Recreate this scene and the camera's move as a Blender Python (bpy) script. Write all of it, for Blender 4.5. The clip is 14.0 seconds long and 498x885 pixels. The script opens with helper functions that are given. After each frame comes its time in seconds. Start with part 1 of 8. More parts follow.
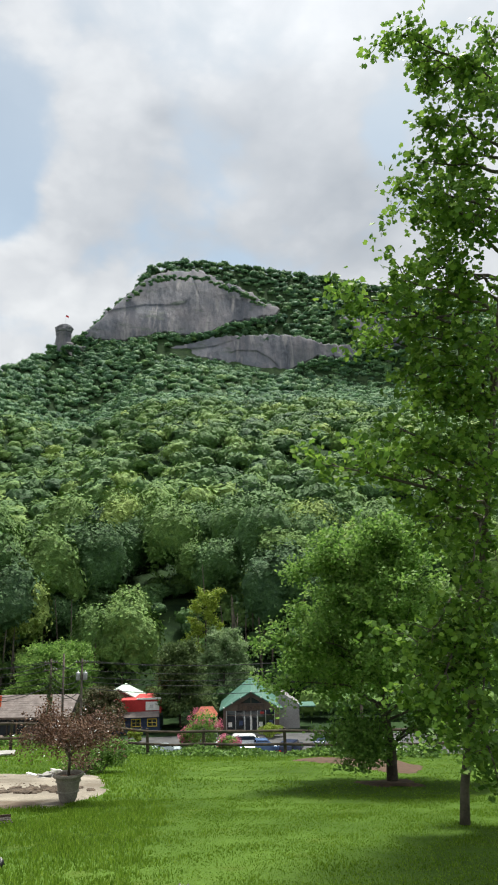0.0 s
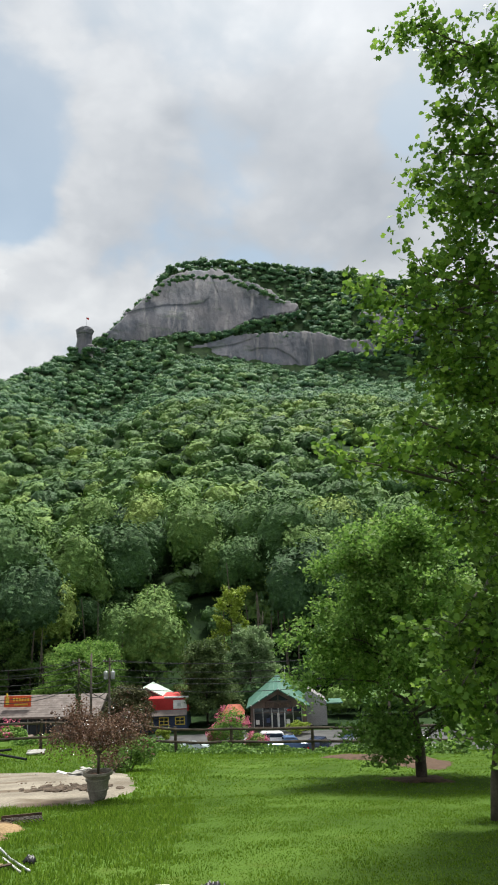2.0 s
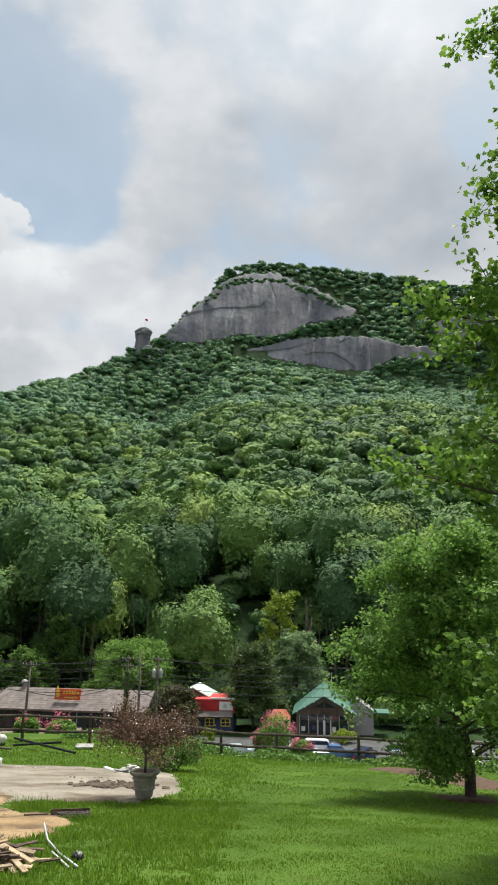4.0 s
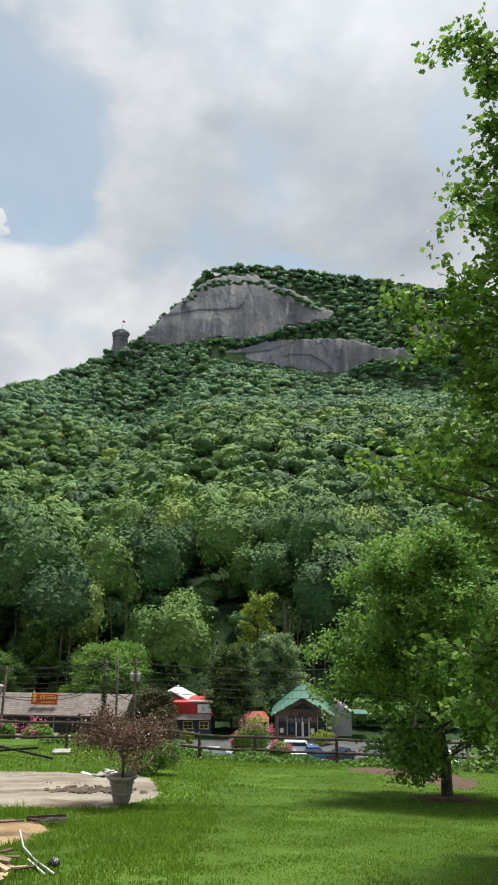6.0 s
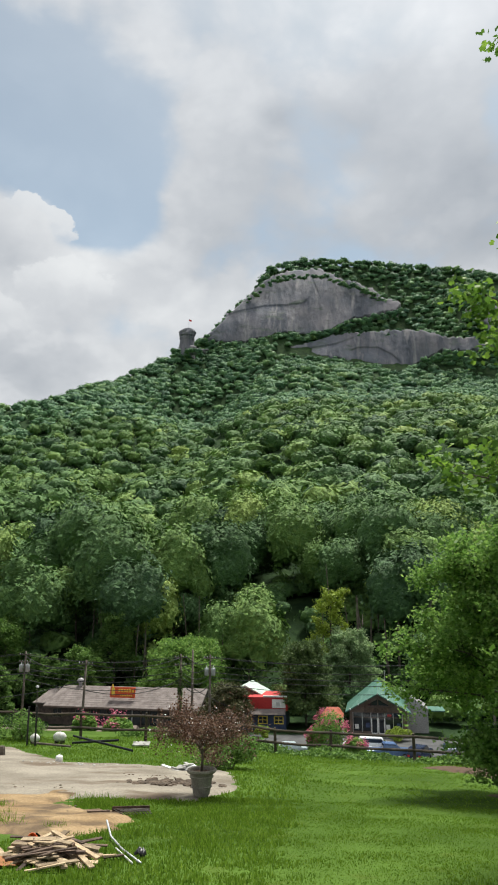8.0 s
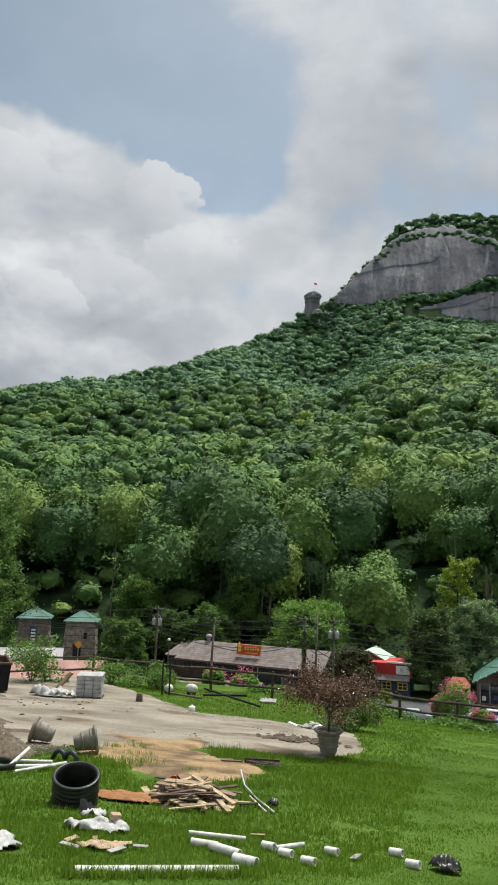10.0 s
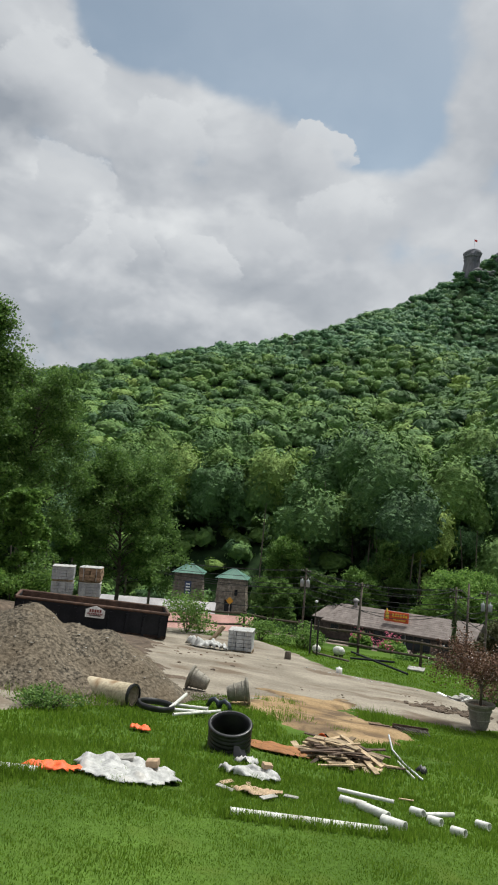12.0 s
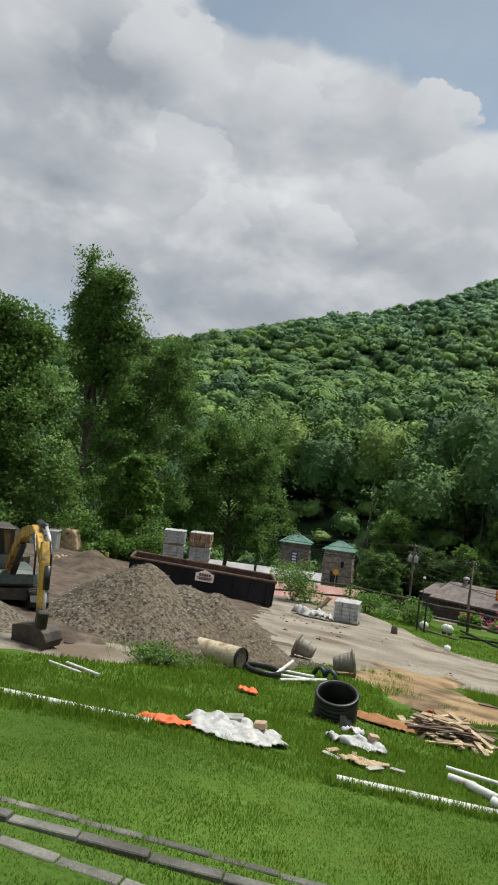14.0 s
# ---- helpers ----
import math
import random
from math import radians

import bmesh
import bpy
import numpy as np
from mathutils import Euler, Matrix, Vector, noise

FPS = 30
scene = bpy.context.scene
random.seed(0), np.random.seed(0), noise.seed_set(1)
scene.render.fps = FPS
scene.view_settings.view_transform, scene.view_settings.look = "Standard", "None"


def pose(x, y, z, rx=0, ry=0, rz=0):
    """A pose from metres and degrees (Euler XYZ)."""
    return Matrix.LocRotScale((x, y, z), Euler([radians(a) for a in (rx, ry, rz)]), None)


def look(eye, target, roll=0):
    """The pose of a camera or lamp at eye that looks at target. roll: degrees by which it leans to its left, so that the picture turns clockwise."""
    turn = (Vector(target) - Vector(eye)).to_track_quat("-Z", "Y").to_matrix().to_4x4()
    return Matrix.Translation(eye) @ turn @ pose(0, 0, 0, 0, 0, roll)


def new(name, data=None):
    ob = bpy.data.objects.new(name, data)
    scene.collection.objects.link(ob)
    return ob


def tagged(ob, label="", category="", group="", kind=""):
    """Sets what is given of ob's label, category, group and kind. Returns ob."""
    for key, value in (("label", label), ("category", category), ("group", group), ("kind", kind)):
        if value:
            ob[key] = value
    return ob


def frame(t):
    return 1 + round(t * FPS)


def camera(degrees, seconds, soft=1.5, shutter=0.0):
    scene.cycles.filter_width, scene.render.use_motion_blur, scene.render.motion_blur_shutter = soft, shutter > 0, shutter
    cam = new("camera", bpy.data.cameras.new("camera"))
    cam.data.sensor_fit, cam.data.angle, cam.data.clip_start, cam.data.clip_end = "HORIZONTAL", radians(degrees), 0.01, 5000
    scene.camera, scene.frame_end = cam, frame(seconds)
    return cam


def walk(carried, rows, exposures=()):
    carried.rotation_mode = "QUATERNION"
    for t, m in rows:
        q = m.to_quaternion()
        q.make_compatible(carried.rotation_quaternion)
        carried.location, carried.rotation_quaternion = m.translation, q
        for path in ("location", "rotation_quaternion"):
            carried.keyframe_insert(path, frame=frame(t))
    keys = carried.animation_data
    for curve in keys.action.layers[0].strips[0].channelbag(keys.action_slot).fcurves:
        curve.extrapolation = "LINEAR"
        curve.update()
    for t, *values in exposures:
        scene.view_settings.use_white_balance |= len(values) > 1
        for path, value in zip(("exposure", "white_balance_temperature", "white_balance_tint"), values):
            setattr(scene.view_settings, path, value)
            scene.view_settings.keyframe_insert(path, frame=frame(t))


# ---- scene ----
# the camera and its walk: seconds, x, y, z, turn about x, y, z
cam = camera(38.2, 14.0, soft=1.9)
ROWS = [
    (0, 0.15, 0.495, -0.213, 102.0, 1.25, 0.0),
    (0.5, 0.142, 0.504, -0.214, 101.541, 1.467, -0.106),
    (1, 0.145, 0.516, -0.21, 101.269, 1.55, 0.003),
    (1.5, 0.169, 0.514, -0.211, 101.444, 1.925, 0.305),
    (2, 0.161, 0.509, -0.221, 101.882, 2.045, 1.944),
    (2.5, 0.135, 0.504, -0.211, 102.319, 1.21, 4.482),
    (5, 0.12, 0.466, -0.124, 102.15, -0.797, 5.589),
    (5.5, 0.121, 0.468, -0.124, 102.097, -0.337, 4.128),
    (6, 0.138, 0.459, -0.131, 102.366, -0.023, 4.061),
    (6.5, 0.129, 0.446, -0.124, 102.449, 0.345, 5.313),
    (7, 0.128, 0.431, -0.114, 102.396, 0.424, 6.655),
    (9.5, 0.071, 0.05, -0.013, 100.089, -1.296, 16.181),
    (10, 0.06, 0.03, -0.006, 99.036, -2.024, 19.287),
    (10.5, 0.058, 0.012, 0.003, 98.18, -2.692, 23.089),
    (11, 0.052, -0.021, 0.008, 97.354, -2.901, 25.934),
    (11.5, 0.037, -0.031, 0.004, 96.452, -3.45, 28.403),
    (12, 0.021, -0.022, 0.003, 95.54, -4.398, 30.98),
    (12.5, -0.019, -0.012, -0.013, 94.614, -5.824, 34.159),
    (13, -0.04, -0.005, -0.015, 93.638, -6.762, 37.152),
    (13.5, -0.055, -0.017, -0.021, 92.9, -6.735, 39.214),
    (14, -0.049, -0.011, -0.022, 92.433, -6.323, 39.573),
]
walk(cam, [(t, pose(x, y, z, rx, ry, rz)) for t, x, y, z, rx, ry, rz in ROWS], exposures=[(0.0, 0.58, 6450, 7), (2.5, 0.48, 6450, 7), (7.0, 0.44, 6450, 7), (9.5, 0.26, 6400, 7), (11.0, 0.16, 6350, 7), (14.0, 0.12, 6350, 7)])

# ---- world, sun ----
SUN_EL, SUN_AZ = 66.0, 14.0
world = bpy.data.worlds.new("sky")
scene.world = world
world.use_nodes = True
wt = world.node_tree
wt.nodes.clear()


def wnode(kind, operation=""):
    n = wt.nodes.new(kind)
    if operation:
        n.operation = operation
    return n


def wmath(op, a, b=None, c=None):
    n = wnode("ShaderNodeMath", operation=op)
    for k, v in enumerate((a, b, c)):
        if v is None:
            continue
        if isinstance(v, (int, float)):
            n.inputs[k].default_value = v
        else:
            wt.links.new(v, n.inputs[k])
    return n.outputs[0]


def toward(az, el):
    return Vector((math.sin(radians(az)) * math.cos(radians(el)), math.cos(radians(az)) * math.cos(radians(el)), math.sin(radians(el))))


sky = wnode("ShaderNodeTexSky")
sky.sky_type, sky.sun_disc = "NISHITA", False
sky.sun_elevation, sky.sun_rotation = radians(SUN_EL), radians(SUN_AZ)
sky.dust_density, sky.air_density, sky.ozone_density = 1.0, 0.7, 0.0
tc = wnode("ShaderNodeTexCoord")
dome = wnode("ShaderNodeVectorMath", operation="MULTIPLY")
wt.links.new(tc.outputs["Generated"], dome.inputs[0])
dome.inputs[1].default_value = (1.0, 1.0, 1.5)


def shifted(shift):
    n = wnode("ShaderNodeVectorMath", operation="ADD")
    wt.links.new(dome.outputs[0], n.inputs[0])
    n.inputs[1].default_value = shift
    return n.outputs[0]


def wnoise(scale, detail, rough, shift, twist=0.15):
    """Cloud noise over the sky, shifted by so much."""
    n = wnode("ShaderNodeTexNoise")
    n.inputs["Scale"].default_value, n.inputs["Detail"].default_value, n.inputs["Roughness"].default_value = scale, detail, rough
    n.inputs["Distortion"].default_value = twist
    wt.links.new(shifted(shift), n.inputs["Vector"])
    return n.outputs[0]


def wpuff(scale, shift):
    """Rounded heads of cumulus."""
    at = shifted(shift)
    warp = wnode("ShaderNodeTexNoise")
    warp.inputs["Scale"].default_value, warp.inputs["Detail"].default_value = scale * 1.3, 6
    wt.links.new(at, warp.inputs["Vector"])
    bend = wnode("ShaderNodeVectorMath", operation="MULTIPLY_ADD")
    wt.links.new(warp.outputs["Color"], bend.inputs[0])
    bend.inputs[1].default_value = (0.5 / scale,) * 3
    wt.links.new(at, bend.inputs[2])
    n = wnode("ShaderNodeTexVoronoi")
    n.feature = "SMOOTH_F1"
    n.inputs["Scale"].default_value, n.inputs["Smoothness"].default_value, n.inputs["Detail"].default_value, n.inputs["Roughness"].default_value = scale, 0.25, 4.0, 0.5
    wt.links.new(bend.outputs[0], n.inputs["Vector"])
    return wmath("SUBTRACT", 1.0, n.outputs["Distance"])


def lobe(az, el, wide, high):
    """1 in the direction given, falling to 0 over the spread given in degrees."""
    d = toward(az, el)
    e1 = toward(az + 90, 0)
    e2 = d.cross(e1)
    out = []
    for v, s in ((e1, wide), (e2, high)):
        n = wnode("ShaderNodeVectorMath", operation="DOT_PRODUCT")
        wt.links.new(tc.outputs["Generated"], n.inputs[0])
        n.inputs[1].default_value = v
        q = wmath("DIVIDE", n.outputs["Value"], math.sin(radians(s)))
        out.append(wmath("MULTIPLY", q, q))
    n = wnode("ShaderNodeVectorMath", operation="DOT_PRODUCT")
    wt.links.new(tc.outputs["Generated"], n.inputs[0])
    n.inputs[1].default_value = d
    ahead = wmath("GREATER_THAN", n.outputs["Value"], 0.0)
    return wmath("MULTIPLY", ahead, wmath("EXPONENT", wmath("MULTIPLY", wmath("ADD", out[0], out[1]), -1.0)))


def lobes(rows):
    total = None
    for az, el, wide, high, k in rows:
        v = wmath("MULTIPLY", lobe(az, el, wide, high), k)
        total = v if total is None else wmath("ADD", total, v)
    return total


big = wnoise(2.6, 8, 0.52, (3.1, 1.7, 0.4))
fine = wnoise(7.0, 8, 0.55, (7.3, 2.2, 1.0))
puff = wpuff(5.0, (0.6, 4.1, 0.3))
heaped = wmath("ADD", 0.25, lobes(((-44, 20, 22, 12, 0.75),)))
body = wmath("ADD", wmath("ADD", wmath("MULTIPLY", big, 0.5), wmath("MULTIPLY", fine, 0.25)), wmath("MULTIPLY", puff, 0.2))
gaps = lobes(((-31, 35.5, 8, 4.2, 0.34), (-24.5, 32.8, 5, 3.6, 0.32), (-20.5, 29.2, 2.4, 3.0, 0.2), (-14, 31, 5, 7, -0.16), (-39, 38, 7, 4, 0.28), (-23.5, 27.6, 2.5, 1.2, 0.12), (12.5, 34.5, 2, 3, 0.13), (-45, 34, 4, 2.5, 0.14),
              (-24.5, 24.2, 5, 2.4, -0.16), (-38, 20, 9, 4, -0.16), (-40.5, 29.5, 4.5, 2.0, -0.12), (-50, 31, 5, 3, -0.1)))
cover = wnode("ShaderNodeMapRange")
cover.interpolation_type = "SMOOTHSTEP"
cover.inputs[1].default_value, cover.inputs[2].default_value = 0.22, 0.36
cover.inputs[3].default_value = 0.22
wt.links.new(wmath("SUBTRACT", body, gaps), cover.inputs[0])
# grey undersides and white tops: a cloud is brighter where it thins upwards, towards the light
def eased(v, low):
    """Keeps what is above nought and weakens what is below."""
    return wmath("ADD", wmath("MAXIMUM", v, 0.0), wmath("MULTIPLY", wmath("MINIMUM", v, 0.0), low))


top_lit = wmath("MULTIPLY", heaped, wmath("MULTIPLY", eased(wmath("SUBTRACT", puff, wpuff(5.0, (0.6, 4.1 + 0.01, 0.3 + 0.045))), 0.45), 1.3))
soft_big = wnoise(2.6, 3, 0.45, (3.1, 1.7, 0.4))
top_lit = wmath("ADD", top_lit, wmath("MULTIPLY", eased(wmath("SUBTRACT", soft_big, wnoise(2.6, 3, 0.45, (3.1, 1.7 + 0.02, 0.4 + 0.07))), 0.6), 0.9))
greys = lobes(((-54.3, 27.6, 3.8, 3.2, 0.5), (-56, 17, 7, 6, 0.16), (-47, 12.5, 12, 4, 0.2), (-33, 17.5, 7, 2.5, 0.08), (12, 27, 8, 4, 0.14), (-7.2, 36.4, 1.6, 1.2, 0.22), (-3, 27, 8, 2.5, 0.08), (5, 37, 5, 2.5, 0.08), (5, 34, 16, 13, 0.24)))
whites = lobes(((-24.5, 25.6, 4, 1.8, 0.2), (-36, 21.2, 4, 1.8, 0.16), (-43, 20.6, 3.5, 1.5, 0.18), (-48.5, 31, 5, 2.5, 0.14), (-39.5, 30, 4, 1.6, 0.14), (-0.8, 31.6, 2.5, 1.2, 0.16), (-3, 30, 2, 1, 0.1), (5, 42, 7, 3, 0.12), (-14, 36, 3, 5, 0.1), (-24, 24.5, 2.5, 1.6, 0.12)))
tone = wmath("ADD", 0.44, wmath("ADD", wmath("MULTIPLY", wmath("SUBTRACT", wnoise(3.4, 6, 0.5, (1.3, 9.2, 2.0)), 0.5), 0.7), wmath("MULTIPLY", wmath("SUBTRACT", fine, 0.5), 0.3)))
tone = wmath("SUBTRACT", wmath("ADD", tone, wmath("ADD", whites, top_lit)), greys)
# heaped cumulus: billowing heads, each lit from above, the nearer ones over the farther
warp = wnode("ShaderNodeTexNoise")
warp.inputs["Scale"].default_value, warp.inputs["Detail"].default_value, warp.inputs["Roughness"].default_value = 7.5, 8, 0.6
wt.links.new(dome.outputs[0], warp.inputs["Vector"])
bend = wnode("ShaderNodeVectorMath", operation="MULTIPLY_ADD")
wt.links.new(warp.outputs["Color"], bend.inputs[0])
bend.inputs[1].default_value = (0.13,) * 3
wt.links.new(tc.outputs["Generated"], bend.inputs[2])
recentre = wnode("ShaderNodeVectorMath", operation="ADD")
wt.links.new(bend.outputs[0], recentre.inputs[0])
recentre.inputs[1].default_value = (-0.065,) * 3


def along(way):
    n = wnode("ShaderNodeVectorMath", operation="DOT_PRODUCT")
    wt.links.new(recentre.outputs[0], n.inputs[0])
    n.inputs[1].default_value = way
    return n.outputs["Value"]


def ramped(value, lo, hi, to=1.0):
    n = wnode("ShaderNodeMapRange")
    n.interpolation_type = "SMOOTHSTEP"
    n.inputs[1].default_value, n.inputs[2].default_value, n.inputs[4].default_value = lo, hi, to
    wt.links.new(value, n.inputs[0])
    return n.outputs[0]


heads = None
for az, el, size, white in ((-49.5, 29.8, 4.0, 0.9), (-40.0, 28.0, 3.2, 0.85), (-28.0, 27.2, 2.8, 0.75), (-47.5, 23.0, 3.4, 0.6), (-25.0, 23.6, 3.2, 0.95), (-21.8, 23.2, 2.0, 0.85), (-31.0, 21.0, 3.0, 0.6),
                            (-44.6, 18.2, 2.6, 0.95), (-41.6, 19.0, 2.4, 0.95), (-36.0, 18.8, 2.8, 0.98)):
    d = toward(az, el)
    e1 = toward(az + 90, 0)
    u = wmath("DIVIDE", along(e1), math.sin(radians(size)))
    v = wmath("DIVIDE", along(e1.cross(d)), math.sin(radians(size)))
    bulge = wmath("SUBTRACT", 1.0, wmath("ADD", wmath("MULTIPLY", u, u), wmath("MULTIPLY", v, v)))
    ahead = wmath("GREATER_THAN", along(d), 0.3)
    mask = wmath("MULTIPLY", ahead, wmath("MULTIPLY", ramped(bulge, 0.0, 0.22), ramped(v, -0.7, 0.35)))
    shade = wmath("MULTIPLY_ADD", ramped(wmath("MULTIPLY_ADD", u, 0.25, v), -0.6, 0.95), 0.42 * white, 0.46)
    shade = wmath("ADD", shade, wmath("MULTIPLY", wmath("SUBTRACT", fine, 0.5), 0.25))
    mx = wnode("ShaderNodeMix")
    wt.links.new(wmath("MULTIPLY", mask, 0.74), mx.inputs[0])
    wt.links.new(tone, mx.inputs[2])
    wt.links.new(shade, mx.inputs[3])
    tone = mx.outputs[0]
    heads = mask if heads is None else wmath("MAXIMUM", heads, mask)
covered = wmath("MAXIMUM", cover.outputs[0], wmath("MULTIPLY", heads, 0.95))
ramp = wnode("ShaderNodeValToRGB")
wt.links.new(tone, ramp.inputs[0])
ramp.color_ramp.elements[0].position, ramp.color_ramp.elements[0].color = 0.0, (0.34, 0.365, 0.41, 1)
ramp.color_ramp.elements[1].position, ramp.color_ramp.elements[1].color = 1.0, (0.80, 0.80, 0.81, 1)
mid = ramp.color_ramp.elements.new(0.48)
mid.color = (0.575, 0.585, 0.615, 1)
bg_sky, bg_cloud, mixer, wout = wnode("ShaderNodeBackground"), wnode("ShaderNodeBackground"), wnode("ShaderNodeMixShader"), wnode("ShaderNodeOutputWorld")
bg_sky.inputs[1].default_value = 0.12
# the cloud layer is brighter round the veiled sun
wt.links.new(wmath("MULTIPLY_ADD", lobe(SUN_AZ, SUN_EL, 18, 18), 1.4, 0.86), bg_cloud.inputs[1])
haze = wnode("ShaderNodeMix")
haze.data_type, haze.blend_type = "RGBA", "MULTIPLY"
haze.inputs[0].default_value = 1.0
haze.inputs[7].default_value = (1.2, 1.18, 0.96, 1)
wt.links.new(sky.outputs[0], haze.inputs[6])
wt.links.new(haze.outputs[2], bg_sky.inputs[0])
wt.links.new(ramp.outputs[0], bg_cloud.inputs[0])
wt.links.new(covered, mixer.inputs[0])
wt.links.new(bg_sky.outputs[0], mixer.inputs[1])
wt.links.new(bg_cloud.outputs[0], mixer.inputs[2])
wt.links.new(mixer.outputs[0], wout.inputs[0])

sun = new("sun", bpy.data.lights.new("sun", "SUN"))
sun.data.energy, sun.data.angle, sun.data.color = 4.6, radians(14), (1.0, 0.96, 0.88)
sun.matrix_world = look((0, 0, 0), -toward(SUN_AZ, SUN_EL))

# ---- materials ----
def material(name, dark, light, scale=4.0, rough=0.8, bump=0.3, metal=0.0, fine=40.0, spread=(0.35, 0.65), stain=None, stain_scale=0.6, stain_at=(0.55, 0.7), vary=0.0, spec=0.4):
    """Two colours by a broad noise, a fine grain in value and relief, and optional stains of a third colour."""
    m = bpy.data.materials.new(name)
    m.use_nodes = True
    nt = m.node_tree
    b = nt.nodes["Principled BSDF"]
    geo = nt.nodes.new("ShaderNodeNewGeometry")

    def noise_of(s, detail=6):
        n = nt.nodes.new("ShaderNodeTexNoise")
        n.inputs["Scale"].default_value, n.inputs["Detail"].default_value = s, detail
        nt.links.new(geo.outputs["Position"], n.inputs["Vector"])
        return n.outputs[0]

    def mix(fac, a, c):
        n = nt.nodes.new("ShaderNodeMix")
        n.data_type = "RGBA"
        for k, v in ((0, fac), (6, a), (7, c)):
            if isinstance(v, (tuple, float)):
                n.inputs[k].default_value = (*v, 1) if isinstance(v, tuple) else v
            else:
                nt.links.new(v, n.inputs[k])
        return n.outputs[2]

    def span(value, lo, hi, to_lo=0.0, to_hi=1.0):
        n = nt.nodes.new("ShaderNodeMapRange")
        for k, v in enumerate((lo, hi, to_lo, to_hi)):
            n.inputs[k + 1].default_value = v
        nt.links.new(value, n.inputs[0])
        return n.outputs[0]

    grain = noise_of(fine)
    col = mix(span(noise_of(scale), *spread), dark, light)
    hsv = nt.nodes.new("ShaderNodeHueSaturation")
    nt.links.new(span(grain, 0.3, 0.7, 0.78, 1.22), hsv.inputs["Value"])
    nt.links.new(col, hsv.inputs["Color"])
    col = hsv.outputs[0]
    if stain:
        col = mix(span(noise_of(stain_scale), *stain_at), col, stain)
    if vary:
        info = nt.nodes.new("ShaderNodeObjectInfo")
        h2 = nt.nodes.new("ShaderNodeHueSaturation")
        nt.links.new(span(info.outputs["Random"], 0, 1, 1 - vary, 1 + vary), h2.inputs["Value"])
        nt.links.new(col, h2.inputs["Color"])
        col = h2.outputs[0]
    nt.links.new(col, b.inputs["Base Color"])
    b.inputs["Roughness"].default_value, b.inputs["Metallic"].default_value = rough, metal
    b.inputs["Specular IOR Level"].default_value = spec
    if bump:
        bn = nt.nodes.new("ShaderNodeBump")
        bn.inputs["Strength"].default_value, bn.inputs["Distance"].default_value = bump, 0.5 / fine
        nt.links.new(grain, bn.inputs["Height"])
        nt.links.new(bn.outputs[0], b.inputs["Normal"])
    return m


def leaf_material(name, dark, mid_c, light, through_light=0.35, rough=0.55, spec=0.18):
    """Leaves differ one from the other; light shines through them."""
    m = bpy.data.materials.new(name)
    m.use_nodes = True
    nt = m.node_tree
    b = nt.nodes["Principled BSDF"]
    geo = nt.nodes.new("ShaderNodeNewGeometry")
    ramp_n = nt.nodes.new("ShaderNodeValToRGB")
    for e, (p, c) in zip((ramp_n.color_ramp.elements[0], ramp_n.color_ramp.elements[1]), ((0.0, dark), (1.0, light))):
        e.position, e.color = p, (*c, 1)
    e = ramp_n.color_ramp.elements.new(0.55)
    e.color = (*mid_c, 1)
    nt.links.new(geo.outputs["Random Per Island"], ramp_n.inputs[0])
    nt.links.new(ramp_n.outputs[0], b.inputs["Base Color"])
    b.inputs["Roughness"].default_value = rough
    b.inputs["Specular IOR Level"].default_value = spec
    tr = nt.nodes.new("ShaderNodeBsdfTranslucent")
    nt.links.new(ramp_n.outputs[0], tr.inputs[0])
    mxs = nt.nodes.new("ShaderNodeMixShader")
    mxs.inputs[0].default_value = through_light
    nt.links.new(b.outputs[0], mxs.inputs[1])
    nt.links.new(tr.outputs[0], mxs.inputs[2])
    nt.links.new(mxs.outputs[0], nt.nodes["Material Output"].inputs[0])
    return m


def canopy_material(name, stops, speck_scale, lift):
    """Crowns seen from afar: each tree has its own green, mottled by leaf clumps and by shaded gaps put into the
    colour, with a leafy relief.
    """
    m = bpy.data.materials.new(name)
    m.use_nodes = True
    nt = m.node_tree
    b = nt.nodes["Principled BSDF"]
    geo = nt.nodes.new("ShaderNodeNewGeometry")
    at = nt.nodes.new("ShaderNodeAttribute")
    at.attribute_name = "tint"
    # one noise for relief and colour: its hollows are painted darker, as shaded gaps
    speck = nt.nodes.new("ShaderNodeTexNoise")
    speck.inputs["Scale"].default_value, speck.inputs["Detail"].default_value, speck.inputs["Roughness"].default_value = speck_scale, 5, 0.7
    nt.links.new(geo.outputs["Position"], speck.inputs["Vector"])
    add = nt.nodes.new("ShaderNodeMath")
    add.operation = "MULTIPLY_ADD"
    nt.links.new(speck.outputs[0], add.inputs[0])
    add.inputs[1].default_value = 0.9
    nt.links.new(at.outputs["Fac"], add.inputs[2])
    off = nt.nodes.new("ShaderNodeMath")
    off.operation = "SUBTRACT"
    nt.links.new(add.outputs[0], off.inputs[0])
    off.inputs[1].default_value = 0.45
    ramp_n = nt.nodes.new("ShaderNodeValToRGB")
    els = ramp_n.color_ramp.elements
    els[0].position, els[0].color = stops[0][0], (*stops[0][1], 1)
    els[1].position, els[1].color = stops[-1][0], (*stops[-1][1], 1)
    for p, c in stops[1:-1]:
        els.new(p).color = (*c, 1)
    nt.links.new(off.outputs[0], ramp_n.inputs[0])
    nt.links.new(ramp_n.outputs[0], b.inputs["Base Color"])
    b.inputs["Roughness"].default_value = 0.6
    b.inputs["Specular IOR Level"].default_value = 0.12
    bn = nt.nodes.new("ShaderNodeBump")
    bn.inputs["Strength"].default_value, bn.inputs["Distance"].default_value = 0.9, lift
    nt.links.new(speck.outputs[0], bn.inputs["Height"])
    nt.links.new(bn.outputs[0], b.inputs["Normal"])
    return m


